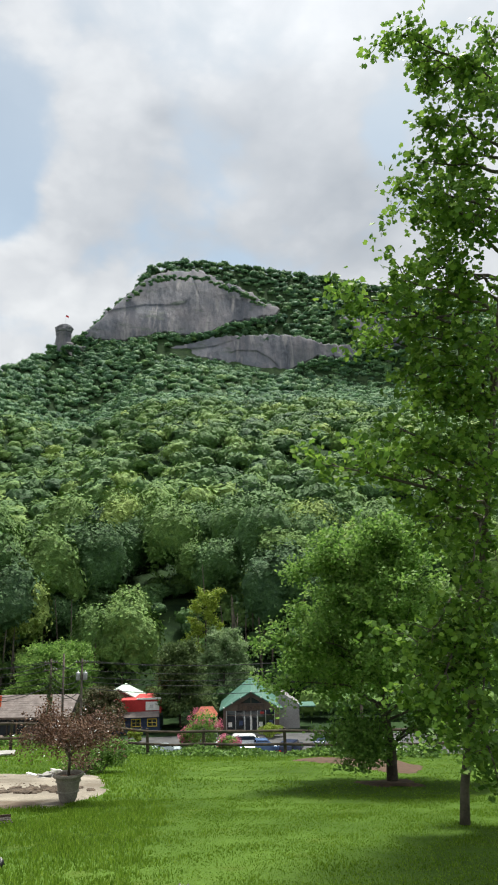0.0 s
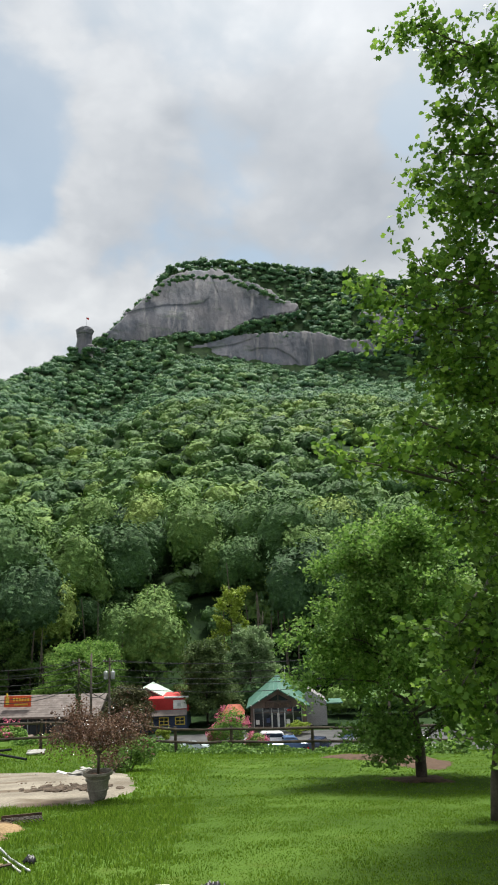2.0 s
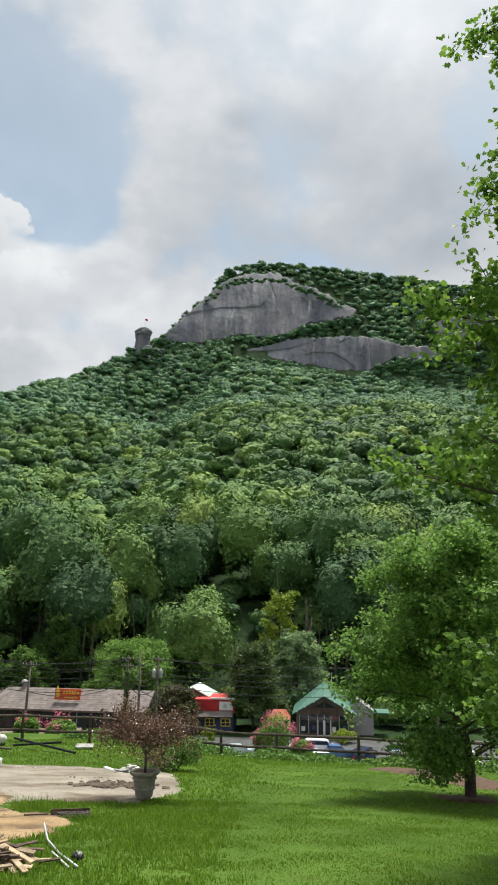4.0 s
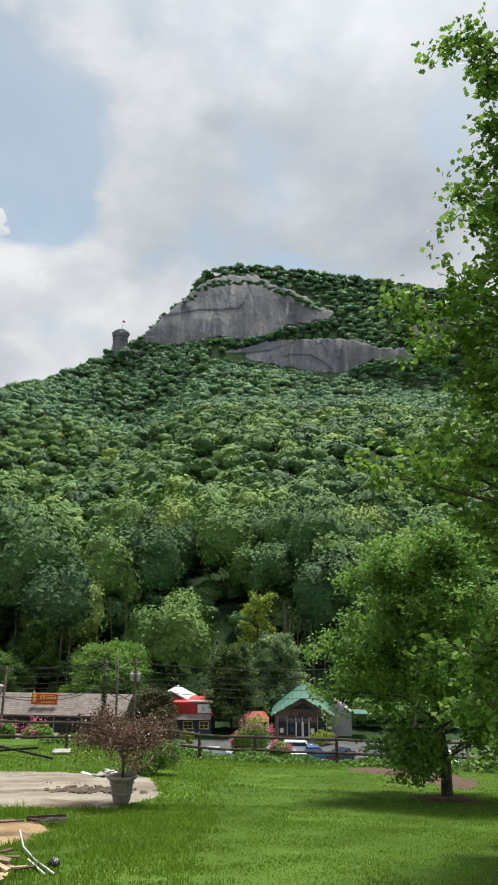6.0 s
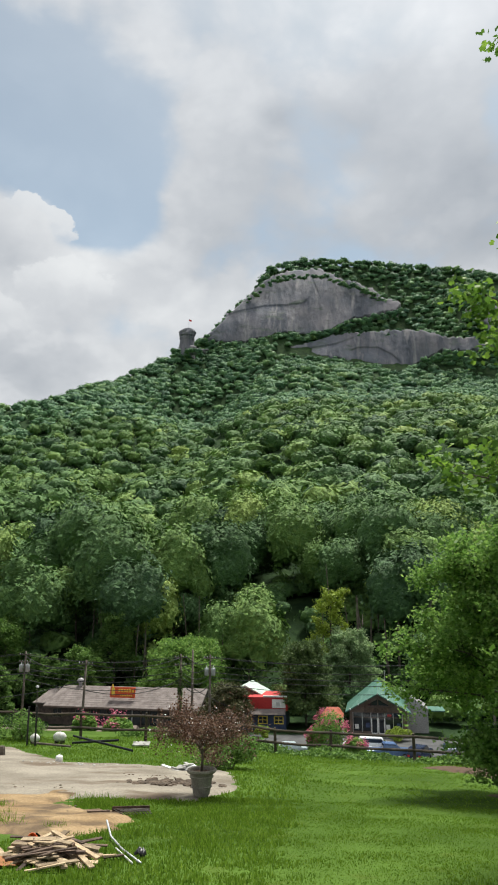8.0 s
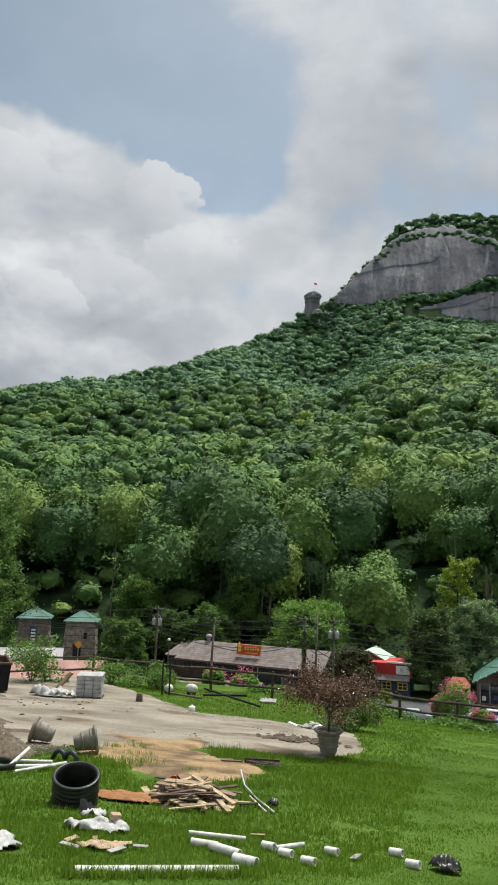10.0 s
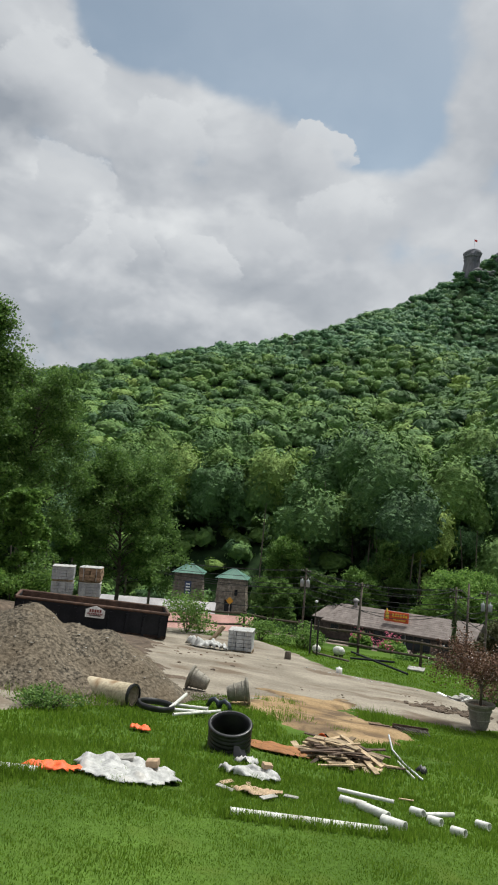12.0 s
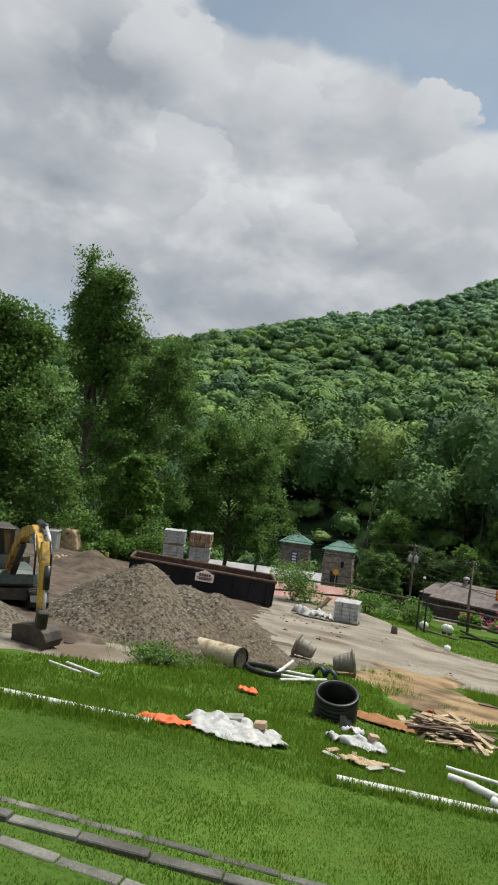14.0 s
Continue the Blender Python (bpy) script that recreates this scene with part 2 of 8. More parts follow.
M = {
    "lawn": material("lawn", (0.045, 0.085, 0.014), (0.08, 0.14, 0.024), 0.35, 0.95, 0.8, fine=22, stain=(0.075, 0.115, 0.02), stain_scale=1.3, stain_at=(0.58, 0.72), spec=0.05),
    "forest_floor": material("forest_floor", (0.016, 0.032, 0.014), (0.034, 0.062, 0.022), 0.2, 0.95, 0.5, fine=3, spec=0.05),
    "drive": material("drive_dirt", (0.17, 0.148, 0.118), (0.29, 0.258, 0.21), 0.5, 0.95, 0.5, fine=14, stain=(0.14, 0.108, 0.08), stain_scale=0.45, stain_at=(0.54, 0.64), spec=0.12),
    "sand": material("sandy_soil", (0.22, 0.145, 0.075), (0.34, 0.245, 0.14), 1.1, 0.95, 0.6, fine=18, stain=(0.12, 0.085, 0.055), stain_scale=0.9, stain_at=(0.5, 0.62), spec=0.1),
    "mulch": material("mulch", (0.05, 0.028, 0.016), (0.11, 0.065, 0.04), 6, 0.95, 0.8, fine=30),
    "asphalt": material("asphalt", (0.05, 0.05, 0.052), (0.085, 0.085, 0.085), 0.6, 0.9, 0.3, fine=20),
    "bark": material("bark", (0.05, 0.042, 0.032), (0.12, 0.10, 0.08), 3, 0.9, 0.8, fine=25),
    "shingle": material("grey_shingle", (0.145, 0.12, 0.11), (0.235, 0.2, 0.185), 1.2, 0.9, 0.4, fine=9),
    "wood_dark": material("dark_wood_wall", (0.06, 0.045, 0.038), (0.115, 0.085, 0.07), 2, 0.8, 0.4, fine=12),
    "green_roof": material("green_metal_roof", (0.065, 0.15, 0.115), (0.09, 0.205, 0.16), 0.5, 0.45, 0.05, fine=5),
    "pale_roof": material("pale_green_roof", (0.42, 0.55, 0.47), (0.55, 0.66, 0.58), 0.5, 0.5, 0.05, fine=5),
    "red_paint": material("red_paint", (0.42, 0.025, 0.025), (0.55, 0.04, 0.04), 0.8, 0.6, 0.1, fine=9),
    "blue_paint": material("navy_paint", (0.03, 0.045, 0.11), (0.05, 0.075, 0.16), 0.8, 0.6, 0.1, fine=9),
    "white": material("white_paint", (0.66, 0.66, 0.64), (0.80, 0.80, 0.78), 1.5, 0.55, 0.1, fine=15),
    "stone_wall": material("field_stone", (0.16, 0.13, 0.105), (0.34, 0.29, 0.24), 2, 0.9, 0.6, fine=10, vary=0.4),
    "mortar": material("mortar", (0.16, 0.145, 0.125), (0.24, 0.22, 0.19), 2, 0.95, 0.4, fine=12),
    "brown_wall": material("brown_wall", (0.125, 0.09, 0.074), (0.21, 0.16, 0.13), 1, 0.8, 0.3, fine=10),
    "pink_wall": material("faded_red_roof", (0.30, 0.16, 0.135), (0.42, 0.24, 0.205), 0.6, 0.8, 0.2, fine=8),
    "metal_white": material("white_metal_roof", (0.28, 0.265, 0.27), (0.38, 0.36, 0.36), 0.4, 0.45, 0.05, fine=6),
    "rail_wood": material("weathered_rail", (0.035, 0.028, 0.02), (0.09, 0.07, 0.05), 2, 0.9, 0.5, fine=20),
    "pole_wood": material("pole_wood", (0.09, 0.075, 0.06), (0.18, 0.15, 0.12), 1.5, 0.9, 0.4, fine=14),
    "wire": material("wire", (0.03, 0.03, 0.03), (0.05, 0.05, 0.05), 1, 0.6, 0, fine=5),
    "galv": material("galvanised_metal", (0.42, 0.43, 0.44), (0.58, 0.59, 0.60), 2, 0.45, 0.05, metal=0.6, fine=15),
    "concrete": material("concrete", (0.24, 0.23, 0.21), (0.42, 0.41, 0.38), 2.5, 0.9, 0.5, fine=45, stain=(0.12, 0.13, 0.10), stain_scale=3, stain_at=(0.55, 0.7)),
    "edging": material("weathered_edging", (0.085, 0.082, 0.072), (0.165, 0.16, 0.14), 3, 0.9, 0.5, fine=45, stain=(0.07, 0.075, 0.05), stain_scale=4, stain_at=(0.52, 0.68), vary=0.25),
    "planter": material("planter_resin", (0.18, 0.165, 0.135), (0.27, 0.25, 0.21), 5, 0.75, 0.15, fine=40, stain=(0.16, 0.14, 0.115), stain_scale=6),
    "black_plastic": material("black_plastic", (0.012, 0.012, 0.013), (0.028, 0.028, 0.03), 6, 0.38, 0.1, fine=30),
    "gravel": material("gravel", (0.055, 0.048, 0.038), (0.19, 0.16, 0.122), 14, 0.95, 1.0, fine=24, stain=(0.13, 0.1, 0.068), stain_scale=0.5, stain_at=(0.46, 0.72), spec=0.1, spread=(0.38, 0.62)),
    "soil": material("brown_soil", (0.05, 0.036, 0.025), (0.125, 0.092, 0.066), 2.5, 0.95, 0.9, fine=16),
    "bin": material("black_bin_steel", (0.008, 0.009, 0.012), (0.017, 0.018, 0.022), 1.5, 0.6, 0.15, fine=12, spec=0.2),
    "rust": material("rusty_steel", (0.055, 0.032, 0.023), (0.115, 0.066, 0.045), 4, 0.85, 0.4, fine=22),
    "lumber": material("lumber", (0.24, 0.17, 0.10), (0.43, 0.33, 0.21), 5, 0.8, 0.3, fine=30, vary=0.45),
    "lumber_dark": material("old_board", (0.05, 0.032, 0.022), (0.15, 0.10, 0.07), 5, 0.85, 0.4, fine=30, vary=0.4),
    "pvc": material("white_pvc", (0.50, 0.50, 0.47), (0.66, 0.66, 0.62), 3, 0.5, 0.1, fine=20, stain=(0.42, 0.40, 0.34), stain_scale=4, stain_at=(0.55, 0.7)),
    "tarp": material("white_plastic_sheet", (0.30, 0.30, 0.295), (0.47, 0.47, 0.455), 7, 0.5, 0.3, fine=25, stain=(0.45, 0.43, 0.40), stain_scale=5),
    "wrap": material("wrapped_pavers", (0.26, 0.27, 0.28), (0.42, 0.43, 0.44), 3, 0.4, 0.3, fine=18),
    "orange": material("orange_plastic", (0.72, 0.10, 0.025), (0.85, 0.15, 0.04), 5, 0.6, 0.2, fine=25),
    "salmon_canvas": material("salmon_canvas", (0.58, 0.17, 0.10), (0.70, 0.25, 0.16), 2, 0.75, 0.2, fine=20),
    "orange_net": material("faded_orange_netting", (0.20, 0.085, 0.025), (0.30, 0.125, 0.04), 5, 0.7, 0.3, fine=30),
    "yellow": material("yellow_machine_paint", (0.40, 0.23, 0.03), (0.52, 0.31, 0.05), 3, 0.5, 0.1, fine=18, stain=(0.10, 0.07, 0.035), stain_scale=5, stain_at=(0.5, 0.62)),
    "steel_dark": material("worn_dark_steel", (0.035, 0.03, 0.026), (0.085, 0.07, 0.055), 4, 0.6, 0.3, metal=0.3, fine=22),
    "cab_grey": material("grey_green_paint", (0.06, 0.075, 0.07), (0.11, 0.13, 0.12), 2, 0.5, 0.1, fine=16),
    "glass": material("dark_glass", (0.012, 0.016, 0.02), (0.02, 0.026, 0.032), 1, 0.08, 0, fine=5, spec=0.6),
    "cardboard": material("cardboard", (0.34, 0.24, 0.15), (0.44, 0.32, 0.21), 3, 0.85, 0.2, fine=20),
    "sign_red": material("sign_red", (0.55, 0.07, 0.02), (0.62, 0.10, 0.03), 2, 0.5, 0, fine=10),
    "bin_blue": material("dark_blue_plastic", (0.02, 0.026, 0.045), (0.035, 0.045, 0.07), 4, 0.45, 0.05, fine=20),
    "sign_amber": material("sign_amber", (0.55, 0.28, 0.03), (0.62, 0.34, 0.05), 2, 0.5, 0, fine=10),
    "sign_dark_red": material("sign_dark_red", (0.16, 0.02, 0.02), (0.22, 0.03, 0.03), 2, 0.5, 0, fine=10),
    "sign_yellow": material("sign_yellow", (0.75, 0.55, 0.06), (0.80, 0.62, 0.10), 2, 0.5, 0, fine=10),
    "pave_brown": material("brown_pavers", (0.20, 0.13, 0.08), (0.34, 0.23, 0.15), 6, 0.9, 0.4, fine=24, vary=0.25),
    "grass": leaf_material("grass_blade", (0.088, 0.162, 0.016), (0.142, 0.248, 0.024), (0.22, 0.325, 0.046), 0.5, spec=0.05),
    "sycamore": leaf_material("sycamore_leaf", (0.066, 0.138, 0.026), (0.14, 0.258, 0.04), (0.25, 0.39, 0.06), 0.42),
    "maple": leaf_material("maple_leaf", (0.095, 0.19, 0.04), (0.175, 0.32, 0.065), (0.30, 0.45, 0.11), 0.5),
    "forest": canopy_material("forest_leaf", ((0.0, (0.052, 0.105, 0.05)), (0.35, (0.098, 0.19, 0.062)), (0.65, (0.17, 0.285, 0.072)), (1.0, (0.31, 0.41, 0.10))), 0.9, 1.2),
    # bluer, paler greens than forest_leaf: distance haze put into the colour
    "hazed_forest": canopy_material("hazed_forest_leaf", ((0.0, (0.068, 0.14, 0.09)), (0.35, (0.115, 0.225, 0.108)), (0.65, (0.17, 0.295, 0.112)), (1.0, (0.28, 0.395, 0.135))), 0.35, 2.0),
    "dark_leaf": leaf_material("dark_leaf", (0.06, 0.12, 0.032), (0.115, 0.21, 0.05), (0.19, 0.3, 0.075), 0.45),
    "dead_leaf": leaf_material("brown_leaf", (0.06, 0.03, 0.02), (0.13, 0.07, 0.045), (0.20, 0.125, 0.08), 0.25),
    "bush": leaf_material("bush_leaf", (0.06, 0.125, 0.024), (0.12, 0.225, 0.045), (0.20, 0.325, 0.07), 0.35),
    "yellow_bush": leaf_material("yellow_bush_leaf", (0.13, 0.20, 0.02), (0.23, 0.31, 0.035), (0.35, 0.44, 0.07), 0.3),
    "pale_leaf": leaf_material("pale_leaf", (0.13, 0.21, 0.09), (0.24, 0.35, 0.16), (0.38, 0.48, 0.25), 0.35),
    "olive_leaf": leaf_material("olive_leaf", (0.045, 0.05, 0.022), (0.08, 0.085, 0.035), (0.13, 0.13, 0.055), 0.25),
    "pink": leaf_material("pink_blossom", (0.42, 0.08, 0.15), (0.58, 0.14, 0.23), (0.70, 0.27, 0.35), 0.3),
    "cedar": leaf_material("cedar_leaf", (0.055, 0.09, 0.03), (0.1, 0.155, 0.05), (0.16, 0.225, 0.075), 0.3),
}


def rock_material():
    """Granite: broad grey and pinkish fields, dark water streaks running down, pale scars, fine relief."""
    m = bpy.data.materials.new("streaked_granite")
    m.use_nodes = True
    nt = m.node_tree
    b = nt.nodes["Principled BSDF"]
    geo = nt.nodes.new("ShaderNodeNewGeometry")

    def field(scale, detail, lo, hi, rough=0.6):
        mp = nt.nodes.new("ShaderNodeMapping")
        mp.inputs[3].default_value = scale
        nt.links.new(geo.outputs["Position"], mp.inputs[0])
        n = nt.nodes.new("ShaderNodeTexNoise")
        n.inputs["Scale"].default_value, n.inputs["Detail"].default_value, n.inputs["Roughness"].default_value = 1.0, detail, rough
        nt.links.new(mp.outputs[0], n.inputs["Vector"])
        r = nt.nodes.new("ShaderNodeMapRange")
        r.inputs[1].default_value, r.inputs[2].default_value = lo, hi
        nt.links.new(n.outputs[0], r.inputs[0])
        return r.outputs[0], n.outputs[0]

    def mix(fac, a, c):
        n = nt.nodes.new("ShaderNodeMix")
        n.data_type = "RGBA"
        nt.links.new(fac, n.inputs[0])
        if isinstance(a, tuple):
            n.inputs[6].default_value = (*a, 1)
        else:
            nt.links.new(a, n.inputs[6])
        n.inputs[7].default_value = (*c, 1)
        return n.outputs[2]

    col = mix(field((0.012, 0.012, 0.016), 5, 0.4, 0.6)[0], (0.145, 0.152, 0.18), (0.205, 0.19, 0.205))
    col = mix(field((0.05, 0.02, 0.004), 6, 0.44, 0.62)[0], col, (0.088, 0.094, 0.115))
    col = mix(field((0.085, 0.03, 0.006), 5, 0.56, 0.68)[0], col, (0.27, 0.255, 0.26))
    col = mix(field((0.03, 0.03, 0.07), 6, 0.58, 0.68)[0], col, (0.105, 0.12, 0.108))
    nt.links.new(col, b.inputs["Base Color"])
    b.inputs["Roughness"].default_value = 0.9
    bn = nt.nodes.new("ShaderNodeBump")
    bn.inputs["Strength"].default_value, bn.inputs["Distance"].default_value = 0.5, 3.0
    nt.links.new(field((0.09, 0.09, 0.05), 7, 0, 1, 0.62)[1], bn.inputs["Height"])
    nt.links.new(bn.outputs[0], b.inputs["Normal"])
    return m


M["rock"] = rock_material()


# ---- building tools ----
def mesh_object(name, verts, faces, mat, parent=None, label="", smooth=False):
    me = bpy.data.meshes.new(name)
    me.from_pydata([tuple(v) for v in verts], [], [tuple(f) for f in faces])
    me.materials.append(mat)
    if smooth:
        me.polygons.foreach_set("use_smooth", [True] * len(me.polygons))
    me.update()
    ob = new(name, me)
    ob.parent = parent
    return tagged(ob, label)


def polys(name, verts, size, mat, parent=None, label="", tint=None):
    """A mesh of many loose polygons with the same number of corners each, from an array (count * size, 3)."""
    verts = np.asarray(verts, np.float32).reshape(-1, 3)
    n = len(verts) // size
    me = bpy.data.meshes.new(name)
    me.vertices.add(len(verts))
    me.vertices.foreach_set("co", verts.ravel())
    me.loops.add(n * size)
    me.loops.foreach_set("vertex_index", np.arange(n * size, dtype=np.int32))
    me.polygons.add(n)
    me.polygons.foreach_set("loop_start", np.arange(0, n * size, size, dtype=np.int32))
    if tint is not None:
        at = me.attributes.new("tint", "FLOAT", "POINT")
        at.data.foreach_set("value", np.repeat(np.asarray(tint, np.float32), size))
    me.materials.append(mat)
    me.update(calc_edges=True)
    ob = new(name, me)
    ob.parent = parent
    return tagged(ob, label)


def part(name, bm, mat, parent=None, label="", smooth=False):
    me = bpy.data.meshes.new(name)
    if smooth:
        for face in bm.faces:
            face.smooth = True
    bm.to_mesh(me)
    bm.free()
    me.materials.append(mat)
    ob = new(name, me)
    ob.parent = parent
    return tagged(ob, label)


def thing(name, m, label, category, group="", kind=""):
    ob = new(name)
    ob.matrix_world = m
    ob.empty_display_size = 0.2
    return tagged(ob, label, category, group, kind)


def box(sx, sy, sz, at=(0, 0, 0), turn=(0, 0, 0), bevel=0.0, bm=None):
    """A box with its base centre at the place given."""
    bm = bm or bmesh.new()
    made = bmesh.ops.create_cube(bm, size=1.0, matrix=pose(*at, *turn) @ Matrix.Translation((0, 0, sz / 2)) @ Matrix.Diagonal((sx, sy, sz, 1)))
    if bevel:
        edges = list({e for v in made["verts"] for e in v.link_edges})
        bmesh.ops.bevel(bm, geom=edges, offset=bevel, segments=1, affect="EDGES")
    return bm


def tube(points, radii, sides=8, cap=True, bm=None):
    """A tube along the points, with a radius at each."""
    bm = bm or bmesh.new()
    points = [Vector(p) for p in points]
    if isinstance(radii, (int, float)):
        radii = [radii] * len(points)
    rings = []
    side = None
    for k, p in enumerate(points):
        way = (points[min(k + 1, len(points) - 1)] - points[max(k - 1, 0)]).normalized()
        if side is None:
            side = way.orthogonal().normalized()
        side = (side - way * side.dot(way)).normalized()
        up = way.cross(side)
        rings.append([bm.verts.new(p + (side * math.cos(a) + up * math.sin(a)) * radii[k]) for a in (2 * math.pi * s / sides for s in range(sides))])
    for a, b in zip(rings, rings[1:]):
        for s in range(sides):
            bm.faces.new((a[s], a[(s + 1) % sides], b[(s + 1) % sides], b[s]))
    if cap:
        bm.faces.new(rings[0][::-1])
        bm.faces.new(rings[-1])
    return bm


def lathe(profile, sides=24, bm=None):
    """A turned body from (radius, height) pairs about z."""
    bm = bm or bmesh.new()
    rings = [[bm.verts.new((r * math.cos(a), r * math.sin(a), z)) for a in (2 * math.pi * s / sides for s in range(sides))] for r, z in profile]
    for a, b in zip(rings, rings[1:]):
        for s in range(sides):
            bm.faces.new((a[s], a[(s + 1) % sides], b[(s + 1) % sides], b[s]))
    return bm


def prism(outline, depth, bm=None):
    """An outline in x, z extruded along y by depth, from y = 0."""
    bm = bm or bmesh.new()
    a = [bm.verts.new((x, 0, z)) for x, z in outline]
    b = [bm.verts.new((x, depth, z)) for x, z in outline]
    bm.faces.new(a)
    bm.faces.new(b[::-1])
    for k in range(len(a)):
        j = (k + 1) % len(a)
        bm.faces.new((a[k], b[k], b[j], a[j]))
    bmesh.ops.recalc_face_normals(bm, faces=bm.faces)
    return bm


def smooth01(a, b, v):
    t = min(1.0, max(0.0, (v - a) / (b - a)))
    return t * t * (3 - 2 * t)


def table(rows, v):
    """Straight lines between (place, value) rows."""
    return float(np.interp(v, [r[0] for r in rows], [r[1] for r in rows]))


# ---- the lie of the land ----
VALLEY = -18.6
RIDGE_EL = [(-180, 3), (-90, 6), (-66, 7.0), (-56, 7.6), (-48, 9.0), (-42, 10.7), (-36, 12.4), (-31, 13.2), (-27, 14.4), (-22, 16.0), (-18.5, 17.4), (-15.6, 18.9), (-14.6, 19.6), (-13.4, 20.0),
            (-12, 21.4), (-10.5, 22.6), (-9, 24.2), (-7.8, 25.5), (-5.3, 26.1), (-2.3, 26.0), (2.5, 25.4), (6.3, 24.7), (10, 23.8), (14, 23.0), (24, 20), (40, 15), (90, 6), (180, 3)]
RIDGE_R = [(-180, 900), (-66, 560), (-40, 640), (-25, 760), (-18, 880), (-14.7, 960), (-10, 1040), (-5, 1100), (180, 1100)]
UNDER_CLIFF = [(0, 0), (0.03, 0.2), (0.1, 0.4), (0.24, 0.575), (0.6, 0.70), (0.82, 0.755), (0.87, 0.83), (0.93, 0.905), (1, 1)]
FOOT_R = [(-180, 150), (-66, 150), (-40, 152), (-28, 138), (-18, 126), (180, 126)]


def edge_y(x):
    """How far the lawn reaches before the bank drops to the road."""
    return 42.5 - min(10.0, max(0.0, (x + 5) * 0.62)) + 0.5 * math.sin(x * 0.4) - 6 * smooth01(22, 32, -x)


def bumpy(x, y):
    return 0.05 * noise.noise((x * 0.25, y * 0.25, 0)) + 0.02 * noise.noise((x * 0.9, y * 0.9, 3))


def land(x, y):
    r, az = math.hypot(x, y), math.degrees(math.atan2(x, y))
    slope = -(1.95 + 0.155 * max(y, -14)) + bumpy(x, y) * smooth01(1.5, 5, r) + 0.05 * max(0.0, min(y, 60) - 28) * smooth01(4, 10, -x) * (1 - smooth01(22, 30, -x))
    e = edge_y(x)
    z = slope if y < e else slope + (VALLEY - slope) * smooth01(e, e + 34, y)
    if y < e:
        z = slope
    foot, top = table(FOOT_R, az), table(RIDGE_R, az)
    if r > foot and abs(az) < 90:
        el0 = math.degrees(math.atan2(VALLEY, foot))
        w = min(1.0, (r - foot) / (top - foot))
        bare = smooth01(-22, -11.5, az) * (1 - smooth01(12, 17, az))
        el = el0 + (table(RIDGE_EL, az) - el0) * (w ** 0.42 * (1 - bare) + table(UNDER_CLIFF, w) * bare)
        hill = min(r, top) * math.tan(radians(el)) - max(0.0, r - top) * 0.25
        hill += 14 * smooth01(200, 500, r) * noise.noise((x * 0.006, y * 0.006, 5)) * (1 - smooth01(0.8, 1.0, w))
        z = hill if y > 60 else z + (hill - z) * smooth01(30, 60, y)
    return z


def ring_steps():
    r = [0.0]
    v = 0.6
    while v < 3000:
        r.append(v)
        v += max(0.6, v * 0.035) if v > 34 and v < 140 else max(0.6, v * 0.06)
    return r


def ground_sheet():
    azs = [*range(-180, -76, 8), *np.arange(-76, 40, 1.4), *range(40, 180, 8)]
    rs = ring_steps()
    verts, faces, n = [], [], len(azs)
    for r in rs:
        for az in azs:
            x, y = r * math.sin(radians(az)), r * math.cos(radians(az))
            verts.append((x, y, land(x, y)))
    for i in range(len(rs) - 1):
        for k in range(n):
            j = (k + 1) % n
            faces.append((i * n + k, i * n + j, (i + 1) * n + j, (i + 1) * n + k))
    ob = mesh_object("ground", verts, faces, M["lawn"], smooth=True)
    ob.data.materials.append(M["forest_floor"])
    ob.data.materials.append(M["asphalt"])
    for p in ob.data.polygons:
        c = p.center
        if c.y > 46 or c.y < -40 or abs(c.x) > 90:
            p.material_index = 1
        if 78 < c.y < 104 and -95 < c.x < 60:
            p.material_index = 2
    return tagged(ob, "sloping grassy hillside falling to a valley road", "ground", kind="structure")


ground_sheet()


